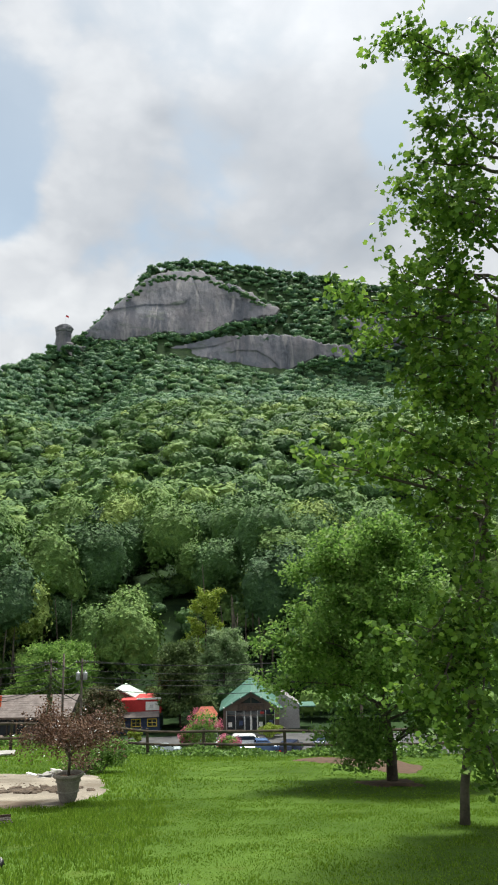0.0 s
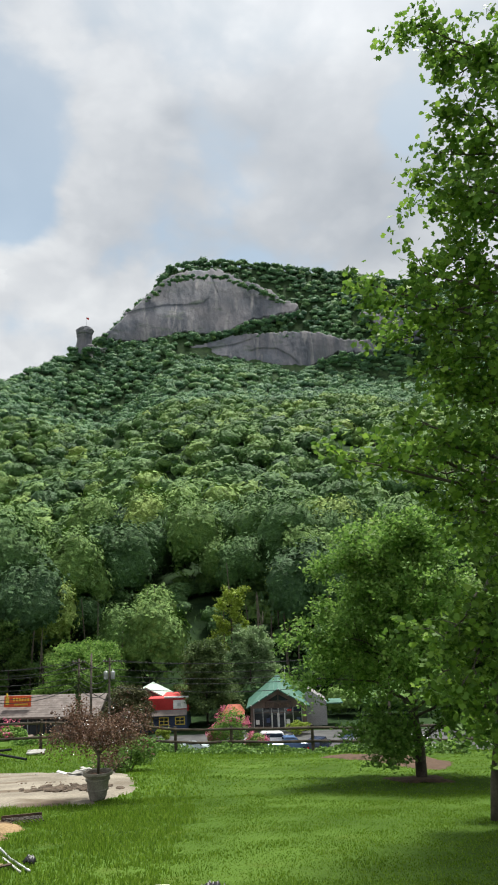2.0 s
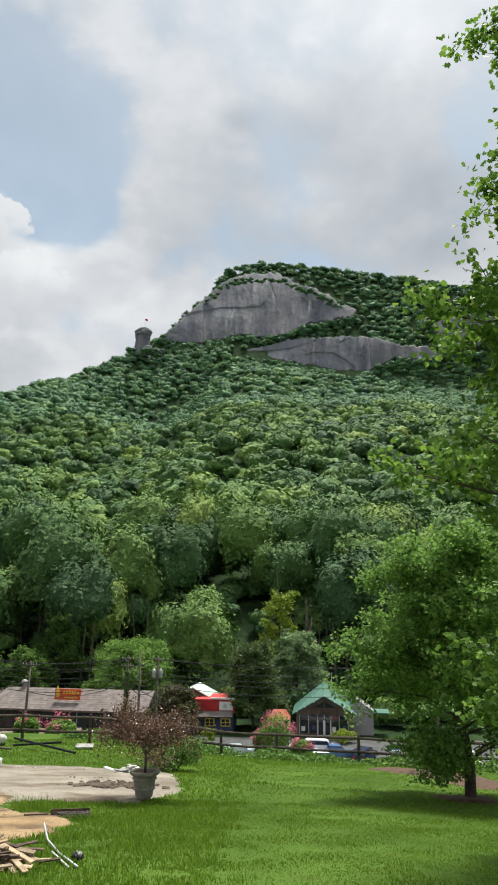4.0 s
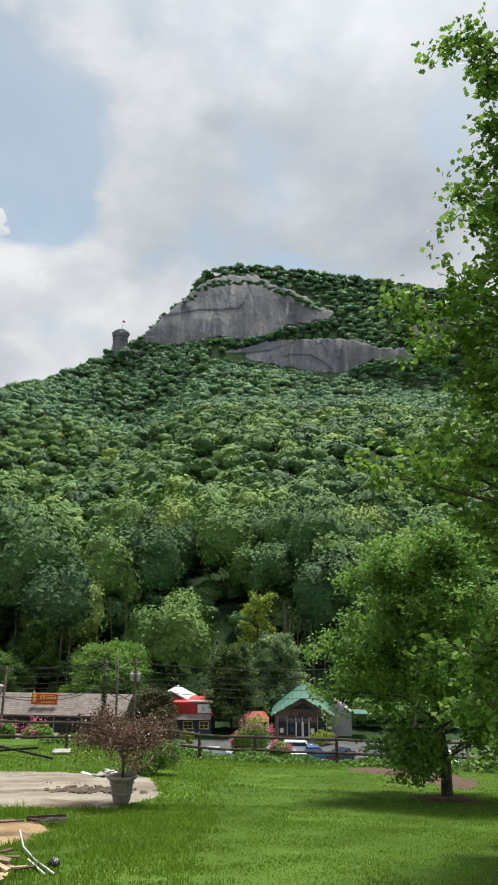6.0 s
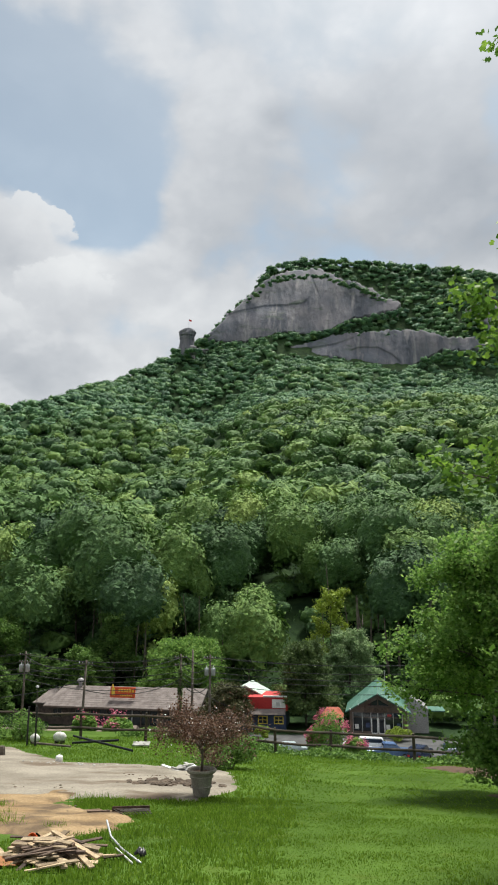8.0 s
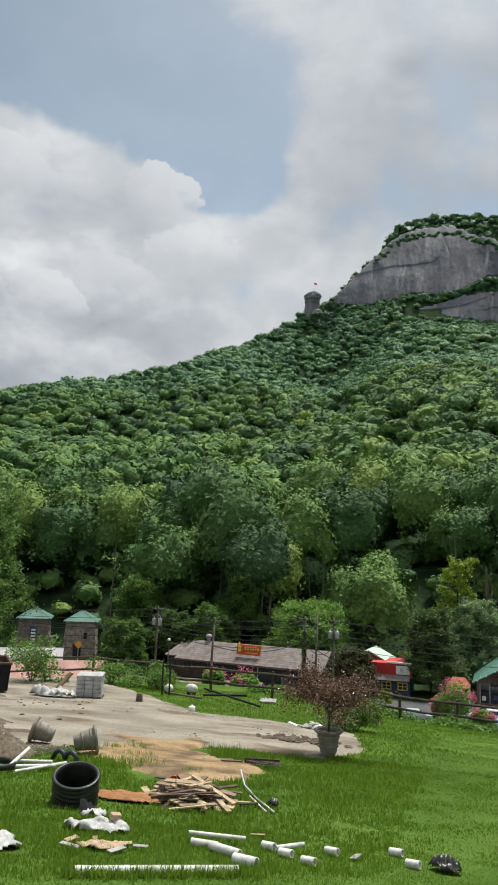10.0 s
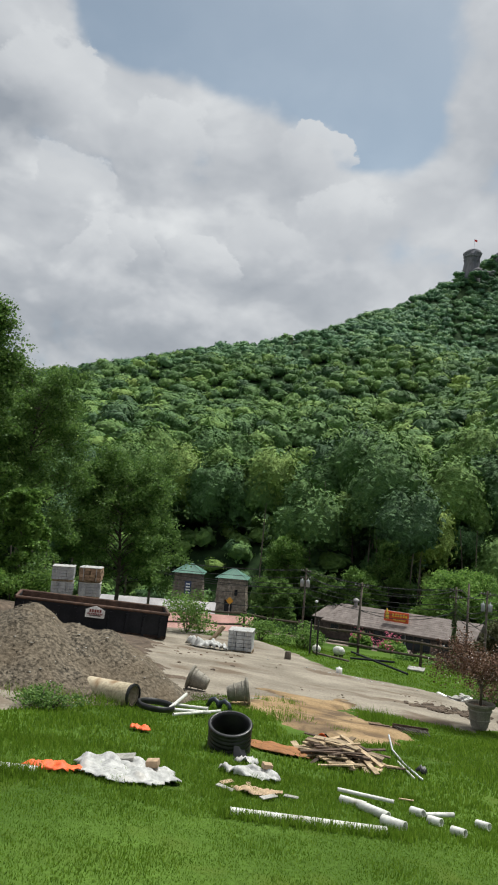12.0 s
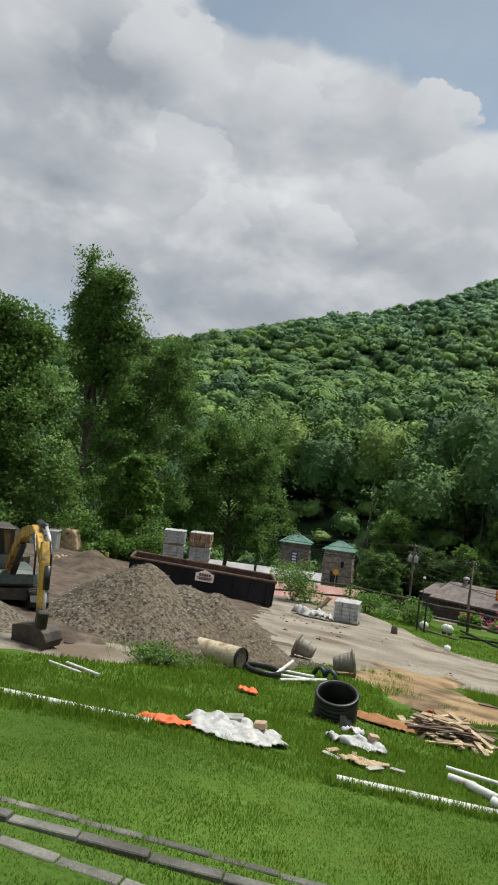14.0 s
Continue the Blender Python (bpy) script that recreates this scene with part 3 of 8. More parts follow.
def drape(name, outline, mat, lift, label, cell=0.35, wobble=0.35, category="ground", ruts=0.0):
    """A patch with a ragged edge that follows the land; its rim dips under the surface."""
    xs, ys = [p[0] for p in outline], [p[1] for p in outline]
    x0, y0 = min(xs) - 1, min(ys) - 1
    nx, ny = int((max(xs) + 1 - x0) / cell) + 1, int((max(ys) + 1 - y0) / cell) + 1

    def depth(x, y):
        x += wobble * noise.noise((x * 0.8, y * 0.8, 1)) + wobble * 0.5 * noise.noise((x * 2.5, y * 2.5, 7))
        y += wobble * noise.noise((x * 0.8, y * 0.8, 9)) + wobble * 0.5 * noise.noise((x * 2.5, y * 2.5, 4))
        inside, near = False, 1e9
        for (ax, ay), (bx, by) in zip(outline, outline[1:] + outline[:1]):
            if (ay > y) != (by > y) and x < (bx - ax) * (y - ay) / (by - ay) + ax:
                inside = not inside
            t = max(0, min(1, ((x - ax) * (bx - ax) + (y - ay) * (by - ay)) / ((bx - ax) ** 2 + (by - ay) ** 2)))
            near = min(near, math.hypot(ax + t * (bx - ax) - x, ay + t * (by - ay) - y))
        return near if inside else -near

    verts, faces, keep = [], [], {}
    for j in range(ny):
        for i in range(nx):
            x, y = x0 + i * cell, y0 + j * cell
            d = depth(x, y)
            if d > -cell * 1.5:
                keep[i, j] = len(verts)
                z = lift * smooth01(-0.25, 0.25, d) * 2 - lift
                across = 0.77 * y - 0.64 * x + 0.5 * noise.noise((x * 0.25, y * 0.25, 3))
                rut = ruts * (math.sin(across * 5.2) * (0.5 + noise.noise((across * 0.7, 1, 1))) + 0.8 * noise.noise((across * 3.1, x * 0.6, 5)))
                verts.append((x, y, land(x, y) + z + rut + 0.03 * noise.noise((x * 1.1, y * 1.1, 2))))
    for i, j in list(keep):
        q = [(i, j), (i + 1, j), (i + 1, j + 1), (i, j + 1)]
        if all(k in keep for k in q):
            faces.append([keep[k] for k in q])
    ob = mesh_object(name, verts, faces, mat, smooth=True)
    return tagged(ob, label, category, kind="structure")


DRIVE = [(-4.2, 17.6), (-3.6, 20.5), (-5.2, 26.8), (-8.5, 28.2), (-11.5, 28.0), (-14.5, 31), (-18, 34), (-30, 44), (-40, 44), (-46, 30), (-40, 14), (-24, 5), (-9, 5.2), (-8.4, 7.6), (-9.0, 11.5), (-8.6, 14.6), (-6.8, 17.2)]
SAND = [(-4.6, 12.6), (-4.2, 14.2), (-6.2, 15.6), (-7.2, 18.2), (-9.2, 16.6), (-8.4, 14.4), (-6.6, 12.4), (-5.6, 11.2)]
drape("driveway", DRIVE, M["drive"], 0.05, "pale compacted dirt driveway with dark wet ruts", category="driveway")
drape("sand_patch", SAND, M["sand"], 0.075, "orange-brown sandy soil spilling on the grass", 0.2, 1.0, category="soil")
drape("mulch_bed", [(1.8, 33), (3.4, 34.4), (5.4, 32), (6.2, 27), (5, 24.5), (3.6, 29)], M["mulch"], 0.07, "dark brown mulch under the maple tree", category="mulch")
drape("mulch_ring", [(3.2, 20.6), (4.6, 20.6), (4.8, 22.0), (3.2, 22.2)], M["mulch"], 0.06, "dark brown mulch round a tree trunk", 0.2, category="mulch")


# ---- cliffs and the rock stack, by bearing and elevation in degrees ----
CLIFF_UPPER = [(-13.6, 20.2), (-12.5, 20.95), (-11.4, 22.0), (-10.4, 22.9), (-9.0, 24.1), (-8.2, 24.75), (-7.1, 25.25), (-5.9, 25.4), (-3.95, 25.5), (-3.2, 25.4), (-2.0, 24.85), (-0.1, 24.15), (1.7, 23.2), (3.1, 22.35), (2.8, 22.0),
               (0.7, 21.75), (-1.2, 21.5), (-2.6, 20.85), (-4.55, 20.5), (-6.7, 20.7), (-8.35, 20.3), (-10.2, 19.95), (-11.4, 19.95)]
CLIFF_LOWER = [(-8.3, 19.2), (-6.9, 19.6), (-4.6, 19.8), (-2.65, 20.4), (-0.3, 20.45), (1.2, 20.4), (1.45, 20.55), (3.5, 20.4), (5.3, 20.1), (6.7, 19.6), (8.9, 19.3), (9.6, 18.65), (9.1, 18.35), (7.5, 18.5), (6.2, 18.6), (4.75, 18.1), (3.3, 17.35), (2.6, 17.1),
               (1.7, 17.3), (1.0, 17.9), (-1.3, 18.2), (-2.2, 18.6), (-4.6, 18.75), (-6.5, 19.15)]
CLIFF_SIDE = [(8.0, 21.6), (9.3, 21.4), (10.9, 21.4), (13.4, 20.9), (13.2, 18.9), (11.2, 18.8), (10.1, 19.7), (9.5, 20.3), (8.9, 21.1)]


def inside(poly, x, y):
    hit = False
    for (ax, ay), (bx, by) in zip(poly, poly[1:] + poly[:1]):
        if (ay > y) != (by > y) and x < (bx - ax) * (y - ay) / (by - ay) + ax:
            hit = not hit
    return hit


def at_angle(az, el, r):
    return Vector((r * math.sin(radians(az)), r * math.cos(radians(az)), r * math.tan(radians(el))))


# lips of exfoliated slabs: bearing and elevation along each, and how far the rock below is set back
LIPS = ((((-13.0, 21.5), (-10.7, 22.35), (-8.3, 22.8), (-6.2, 22.86), (-5.0, 22.95), (-4.3, 23.5)), 1.5, 0.9),
        (((-1.3, 19.1), (-0.5, 19.35), (1.1, 19.25), (2.2, 18.65), (3.1, 17.8)), 2.2, 0.9),
        (((-4.4, 25.4), (-3.9, 24.2), (-3.4, 23.1)), 1.4, 0.6),
        (((-7.0, 19.4), (-4.2, 19.5), (-2.4, 19.7), (-0.6, 20.2)), 1.8, 0.5))


def set_back(az, el):
    """How far the face steps back under the lips."""
    d = 0.0
    for line, deep, fade in LIPS:
        if line[0][0] < az < line[-1][0]:
            below = table(line, az) - el
            ends = smooth01(0, 0.5, az - line[0][0]) * smooth01(0, 0.5, line[-1][0] - az)
            d += deep * ends * smooth01(0.0, 0.08, below) * (1 - smooth01(0.1, fade, below))
    return d


def cliff(poly, dist, back, step, label):
    """A rock face: smooth granite sheets with lips, faint upright flutes and a broken edge, standing before the wooded slope."""
    azs = [p[0] for p in poly]
    els = [p[1] for p in poly]
    na, ne = int((max(azs) - min(azs)) / step) + 3, int((max(els) - min(els)) / step) + 3
    keep, verts, faces = {}, [], []
    lo = min(els)
    for j in range(ne):
        for i in range(na):
            az, el = min(azs) + (i - 1) * step, lo + (j - 1) * step
            wob = 0.2 * noise.noise((az * 1.8, el * 1.8, 3)) + 0.1 * noise.noise((az * 5, el * 5, 8))
            if inside(poly, az + wob, el + wob):
                rise = max(0.0, (el - lo) / (max(els) - lo))
                r = dist + back * rise ** 1.4
                r += 11 * noise.noise((az * 0.32, el * 0.3, 2)) + 2.6 * noise.noise((az * 1.1, el * 0.3, 6))
                r += 0.7 * noise.noise((az * 3.1, el * 0.8, 4)) + 0.5 * noise.noise((az * 4, el * 3.5, 9))
                r += set_back(az, el)
                keep[i, j] = len(verts)
                verts.append(at_angle(az, el, r))
    for i, j in list(keep):
        q = [(i, j), (i + 1, j), (i + 1, j + 1), (i, j + 1)]
        if all(k in keep for k in q):
            faces.append([keep[k] for k in q])
    ob = mesh_object("cliff", verts, faces, M["rock"], smooth=True)
    sol = ob.modifiers.new("thick", "SOLIDIFY")
    sol.thickness, sol.offset = 12.0, -1.0
    return tagged(ob, label, "rock face", kind="structure")


cliff(CLIFF_UPPER, 962, 85, 0.06, "bare grey granite dome face with dark water streaks")
cliff(CLIFF_LOWER, 925, 34, 0.06, "long pinkish-grey granite band with overhanging slabs")
cliff(CLIFF_SIDE, 965, 30, 0.08, "pale granite outcrop among the trees")


def rock_stack():
    """The free-standing stack on the shoulder of the ridge: a column that widens to an overhanging cap."""
    base = at_angle(-14.75, 19.3, 940)
    root = thing("rock_stack", Matrix.Translation(base), "free-standing grey granite stack with an overhanging cap on the ridge", "rock")
    profile = [(11.5, -14), (10.6, 0), (10.0, 6), (9.6, 12), (9.7, 16), (9.3, 17.6), (10.6, 19), (11.4, 21.5), (11.2, 24.5), (9.8, 27), (7.0, 29), (3.6, 30.2), (0.05, 30.8)]
    bm = lathe(profile, 26)
    for v in bm.verts:
        k = 1 + 0.2 * noise.noise((v.co.x * 0.12, v.co.y * 0.12, v.co.z * 0.16)) + 0.13 * noise.noise((v.co.x * 0.4, v.co.y * 0.4, v.co.z * 0.5))
        v.co.x, v.co.y = v.co.x * k, v.co.y * k
    part("column", bm, M["rock"], root)
    mast = part("flagpole", tube([(2, 0, 30.5), (2, 0, 44)], 0.18, 6), M["galv"], root, "thin metal flagpole")
    bm = bmesh.new()
    a = [bm.verts.new((2.2 + 0.7 * k, 0.25 * math.sin(k), 43.8 - 0.25 * k)) for k in range(6)]
    b = [bm.verts.new((2.2 + 0.7 * k, 0.25 * math.sin(k), 41.4 - 0.35 * k)) for k in range(6)]
    for k in range(5):
        bm.faces.new((a[k], a[k + 1], b[k + 1], b[k]))
    bmesh.ops.solidify(bm, geom=bm.faces, thickness=0.06)
    part("flag", bm, M["red_paint"], mast, "small red flag")
    return root


rock_stack()


def boulder_heap():
    bm = bmesh.new()
    rng = random.Random(5)
    for k in range(9):
        p = at_angle(-14.5 + k * 0.17, 19.05 + 0.4 * rng.random(), 925 + rng.uniform(-6, 6))
        made = bmesh.ops.create_icosphere(bm, subdivisions=2, radius=rng.uniform(3.5, 6.5), matrix=Matrix.Translation(p))
        for v in made["verts"]:
            d = v.co - p
            v.co = p + d * (1 + 0.35 * noise.noise(v.co * 0.12)) 
            v.co.z = p.z + (v.co.z - p.z) * 0.55
    return tagged(part("outcrop", bm, M["rock"]), "broken granite ledges at the foot of the stack", "rock face", kind="structure")


boulder_heap()


# ---- woods on the mountain ----
def crown_template(rng, seg, rows, big, small, cards, card, tall, ruffle):
    """A crown of radius about 1 on the ground: rounded leafy masses set close, with sprays of leaves over them."""
    masses = []
    for count, width, amp in ((big, 0.55, 0.36), (small, 0.26, 0.15)):
        d = rng.normal(size=(count, 3))
        d[:, 2] = d[:, 2] * 0.8 + 0.25
        d /= np.linalg.norm(d, axis=1)[:, None] + 1e-9
        masses.append((d, width * rng.uniform(0.75, 1.25, count), amp))

    def swell(way):
        out = np.full(len(way), 0.6)
        for d, width, amp in masses:
            ang = np.arccos(np.clip(way @ d.T, -1, 1)) / width
            out = out + amp * np.sqrt(np.clip(1 - ang * ang, 0, 1)).max(axis=1)
        return out

    def place(way, extra=1.0):
        v = way * (swell(way) * extra)[:, None]
        v[:, 2] = tall * (0.5 + 0.55 * v[:, 2])
        return v

    e = np.linspace(-0.75, math.pi / 2, rows + 1)
    a = np.arange(seg) * 2 * math.pi / seg
    aa = (a[None, :] + 0.5 * (np.arange(rows + 1) % 2)[:, None] * 2 * math.pi / seg)
    way = np.stack([np.cos(e)[:, None] * np.cos(aa), np.cos(e)[:, None] * np.sin(aa), np.broadcast_to(np.sin(e)[:, None], aa.shape)], axis=2).reshape(-1, 3)
    verts = place(way, rng.uniform(0.82, 1.0, len(way)))
    j, i = np.meshgrid(np.arange(rows), np.arange(seg), indexing="ij")
    n = (i + 1) % seg
    quads = np.stack([j * seg + i, j * seg + n, (j + 1) * seg + n, (j + 1) * seg + i], axis=2).reshape(-1, 4)
    tris = np.zeros((0, 3), int)
    if cards:
        d = rng.normal(size=(cards, 3))
        d[:, 2] += 0.35
        d /= np.linalg.norm(d, axis=1)[:, None]
        p = place(d, rng.uniform(0.9, 1.14, cards))
        m = d + rng.normal(scale=ruffle, size=(cards, 3)) + np.array([0, 0, 0.35])
        t = np.cross(m, rng.normal(size=(cards, 3)))
        t /= np.linalg.norm(t, axis=1)[:, None] + 1e-9
        b = np.cross(m, t)
        b /= np.linalg.norm(b, axis=1)[:, None] + 1e-9
        s = card * rng.uniform(0.5, 1.4, (cards, 1))
        q = np.stack([p - t * s - b * s * 0.5, p + t * s - b * s * 0.6, p + b * s * 1.1], axis=1).reshape(-1, 3)
        tris = np.arange(cards * 3).reshape(-1, 3) + len(verts)
        verts = np.concatenate([verts, q])
    return verts, quads, tris


def scatter(rng, r0, r1, az0, az1, area):
    """Places on the slope between two distances, one for each so many square metres."""
    n = int(radians(az1 - az0) * (r1 * r1 - r0 * r0) / 2 / area)
    r = np.sqrt(rng.uniform(r0 * r0, r1 * r1, n))
    return r, rng.uniform(az0, az1, n)


CLIFFS = ((CLIFF_UPPER, 965), (CLIFF_LOWER, 925), (CLIFF_SIDE, 960))


def rim_places(rng):
    """Trees that crowd the foot and the rim of each cliff."""
    out = []
    for poly, dist in CLIFFS:
        middle = sum(p[1] for p in poly) / len(poly)
        for (a0, e0), (a1, e1) in zip(poly, poly[1:] + poly[:1]):
            n = max(1, int(abs(a1 - a0) / 0.16 + abs(e1 - e0) / 0.25))
            for k in range(n):
                t = (k + rng.random()) / n
                az, el = a0 + (a1 - a0) * t, e0 + (e1 - e0) * t
                low = el < middle - 0.1 and not (az < -9 and poly is CLIFF_UPPER and el > 20.6)
                if not low and rng.random() < 0.25:
                    continue
                r = dist - 5 if low else dist + 34
                drop = rng.uniform(0.05, 0.5) if low else rng.uniform(0.25, 0.6)
                out.append((r, az, r * math.tan(radians(el - drop)) - 3.5))
    for k in range(22):
        az = rng.uniform(-15.9, -13.6)
        out.append((918 + rng.uniform(-6, 6), az, 918 * math.tan(radians(rng.uniform(18.9, 19.4))) - 3.5))
    return out


def woods(name, seed, r0, r1, area, shape, size, label, mat, gap=-6, mean=0.35, sector=(-63, 21), clear=0, spread=0.13, rims=False, stem=0.25):
    """Crowns over a stretch of the slope, between two distances, one for each so many square metres."""
    rng = np.random.default_rng(seed)
    shapes = [crown_template(rng, *shape) for k in range(10)]
    verts, quads, tris, tints, n = [], [], [], [], 0
    spots = [(r, az, None) for r, az in zip(*scatter(rng, r0, r1, *sector, area))]
    if rims:
        spots += rim_places(rng)
    for r, az, set_z in spots:
        foot, top = table(FOOT_R, az), table(RIDGE_R, az)
        x, y = r * math.sin(radians(az)), r * math.cos(radians(az))
        if set_z is None and (r < foot + gap or r > top + 25 or y < (clear or (134 if -9 < az < 3 else 124)) and az > -34 and r < 150):
            continue
        z = land(x, y) if set_z is None else set_z
        s = size * rng.uniform(0.7, 1.25) * (1.0 if set_z is None else rng.uniform(0.7, 1.15))
        tall = s * rng.uniform(0.85, 1.2)
        z += s * stem
        el_top, el_mid = math.degrees(math.atan2(z + tall * 1.1, r)), math.degrees(math.atan2(z + tall * 0.4, r))
        if set_z is None and any(r < d + 40 and (inside(poly, az, el_top - 0.2 - 0.4 * noise.noise((az * 1.3, r * 0.01, 5))) or inside(poly, az, el_mid)) for poly, d in CLIFFS):
            continue
        if set_z is None and r > 860 and -16.0 < az < -13.4 and el_top > 20.3:
            continue
        v, f, f3 = shapes[rng.integers(10)]
        a = rng.uniform(0, 2 * math.pi)
        c, w = math.cos(a) * s, math.sin(a) * s
        turn = np.array([[c, w, 0], [-w, c, 0], [0, 0, tall]])
        verts.append(v @ turn + np.array([x, y, z]))
        quads.append(f + n)
        tris.append(f3 + n)
        n += len(v)
        patch = noise.noise((x * 0.012, y * 0.012, 1))
        t = mean + 0.16 * patch + rng.normal(scale=spread) + (0.2 if rng.random() < 0.06 else 0)
        tints.append(np.full(len(v), np.clip(t, 0.05, 0.9)))
    verts = np.concatenate(verts).astype(np.float32)
    quads, tris = np.concatenate(quads).astype(np.int32), np.concatenate(tris).astype(np.int32)
    me = bpy.data.meshes.new(name)
    me.vertices.add(len(verts))
    me.vertices.foreach_set("co", verts.ravel())
    me.loops.add(quads.size + tris.size)
    me.loops.foreach_set("vertex_index", np.concatenate([quads.ravel(), tris.ravel()]))
    me.polygons.add(len(quads) + len(tris))
    me.polygons.foreach_set("loop_start", np.concatenate([np.arange(0, quads.size, 4), quads.size + np.arange(0, tris.size, 3)]).astype(np.int32))
    me.polygons.foreach_set("use_smooth", np.ones(len(quads) + len(tris), bool))
    me.attributes.new("tint", "FLOAT", "POINT").data.foreach_set("value", np.concatenate(tints).astype(np.float32))
    me.materials.append(mat)
    me.update(calc_edges=True)
    return tagged(new(name, me), label, "woods", kind="stuff")


FAR, MIDDLE, NEAR = (9, 4, 9, 12, 60, 0.145, 1.05, 0.36), (11, 5, 12, 36, 125, 0.132, 1.2, 0.35), (18, 9, 18, 90, 1350, 0.06, 2.1, 0.45)
# the high woods wear the leaf colour with haze mixed in
woods("far_woods", 11, 600, 1120, 112, FAR, 8.0, "dense green broadleaf woods high on the mountain", M["hazed_forest"], mean=0.38, stem=-0.3)
woods("summit_woods", 15, 1000, 1125, 90, FAR, 6.6, "dense green woods over the summit", M["hazed_forest"], sector=(-14, 20), stem=-0.2)
woods("shoulder_woods", 16, 740, 1000, 62, FAR, 6.8, "dense green woods on the shoulder below the rock stack", M["hazed_forest"], sector=(-24, -8), stem=-0.2)
woods("ledge_woods", 17, 905, 990, 62, FAR, 5.6, "trees on the ledges between the cliffs", M["hazed_forest"], sector=(-13, 14), rims=True, stem=-0.1)
woods("middle_woods", 12, 186, 625, 112, MIDDLE, 7.2, "dense green broadleaf woods on the middle slope", M["forest"], mean=0.42, spread=0.18, stem=-0.1)
woods("near_woods", 13, 116, 194, 88, NEAR, 6.2, "tall mixed broadleaf woods at the foot of the mountain", M["forest"], gap=-13, mean=0.42, spread=0.25, stem=0.75)
woods("understorey", 14, 108, 180, 30, (9, 4, 9, 20, 75, 0.13, 1.2, 0.4), 3.2, "low shrubs and saplings under the edge of the woods", M["forest"], gap=-22, mean=0.4, clear=113, stem=0.0)


def edge_trunks():
    """Pale stems that show in the dark under the front of the woods."""
    rng = np.random.default_rng(77)
    bm = bmesh.new()
    for k in range(95):
        az = rng.uniform(-52, 12)
        r = rng.uniform(127, 146)
        x, y = r * math.sin(radians(az)), r * math.cos(radians(az))
        if y < 122 and az > -40:
            continue
        z, h = land(x, y), rng.uniform(10, 17)
        lean = rng.normal(scale=0.7, size=2)
        tube([(x, y, z - 0.5), (x + lean[0] * 0.4, y + lean[1] * 0.4, z + h * 0.5), (x + lean[0], y + lean[1], z + h)], [rng.uniform(0.14, 0.26), 0.14, 0.06], 6, False, bm)
    tagged(part("tree_stems", bm, M["pole_wood"], smooth=True), "pale bare stems under the edge of the woods", "tree trunks", kind="stuff")


edge_trunks()


# ---- single trees ----
SYCAMORE_LEAF = [(0, -0.5), (0.46, -0.34), (0.28, -0.08), (0.5, 0.2), (0, 0.55), (-0.5, 0.2), (-0.28, -0.08), (-0.46, -0.34)]
PLAIN_LEAF = [(0, -0.5), (0.34, 0.05), (0, 0.5), (-0.34, 0.05)]
CARD_LEAF = [(0, -0.5), (0.38, 0), (0, 0.5), (-0.38, 0)]
SMALL_LEAF = [(-0.05, -0.55), (0.42, 0.1), (-0.36, 0.4)]


def leaf_cloud(rng, places, size, outline, droop=0.3):
    """Leaves at the places, each turned its own way, faces mostly up."""
    n = len(places)
    up = rng.normal(scale=0.75, size=(n, 3))
    up[:, 2] += 0.9
    up /= np.linalg.norm(up, axis=1)[:, None]
    t = np.cross(up, rng.normal(size=(n, 3)))
    t /= np.linalg.norm(t, axis=1)[:, None] + 1e-9
    b = np.cross(up, t)
    s = size * rng.uniform(0.65, 1.25, (n, 1))
    o = np.array(outline)
    v = places[:, None, :] + t[:, None, :] * (o[None, :, 0:1] * s[:, None, :]) + b[:, None, :] * (o[None, :, 1:2] * s[:, None, :])
    v = v - up[:, None, :] * (droop * s[:, None, :] * (np.abs(o[None, :, 0:1]) ** 1.0))
    return v.reshape(-1, 3)


def bent(a, b, lift, rng, n=6, wander=0.05):
    a, b = Vector(a), Vector(b)
    length = (b - a).length
    out = []
    for k in range(n + 1):
        t = k / n
        p = a.lerp(b, t)
        p.z += lift * length * math.sin(math.pi * t)
        if 0 < k < n:
            p += Vector(rng.normal(size=3)) * wander * length
        out.append(p)
    return out


def grow(rng, limbs, twig=0.9, twigs=7, leaves=38, clump=0.34, start=0.25, second=3):
    """Twigs and leaf places along limbs given as point lists with a base radius. Returns tubes and places."""
    tubes, places = [], []
    for pts, rad in limbs:
        tubes.append((pts, [rad * (1 - 0.85 * k / (len(pts) - 1)) for k in range(len(pts))]))
        total = len(pts) - 1
        for k in range(twigs):
            u = start + (1 - start) * (k + rng.uniform(0.2, 0.9)) / twigs
            i = min(int(u * total), total - 1)
            p = pts[i].lerp(pts[i + 1], u * total - i)
            way = (pts[i + 1] - pts[i]).normalized()
            d = (way * 0.55 + Vector(rng.normal(size=3)) * 0.6 + Vector((0, 0, 0.12))).normalized()
            length = twig * rng.uniform(0.5, 1.2)
            tip = bent(p, p + d * length, 0.06, rng, 3, 0.05)
            tubes.append((tip, [max(0.006, rad * 0.25) * (1 - 0.25 * q) for q in range(4)]))
            for w in range(second):
                c = tip[1 + w % 3].lerp(tip[min(3, 2 + w % 3)], rng.random()) + Vector(rng.normal(size=3)) * clump * 0.6
                places.append(np.array(c) + rng.normal(scale=(clump, clump, clump * 0.7), size=(leaves // second, 3)) * 0.62)
        places.append(np.array(pts[-1]) + rng.normal(scale=clump * 0.5, size=(leaves, 3)))
    return tubes, np.concatenate(places)


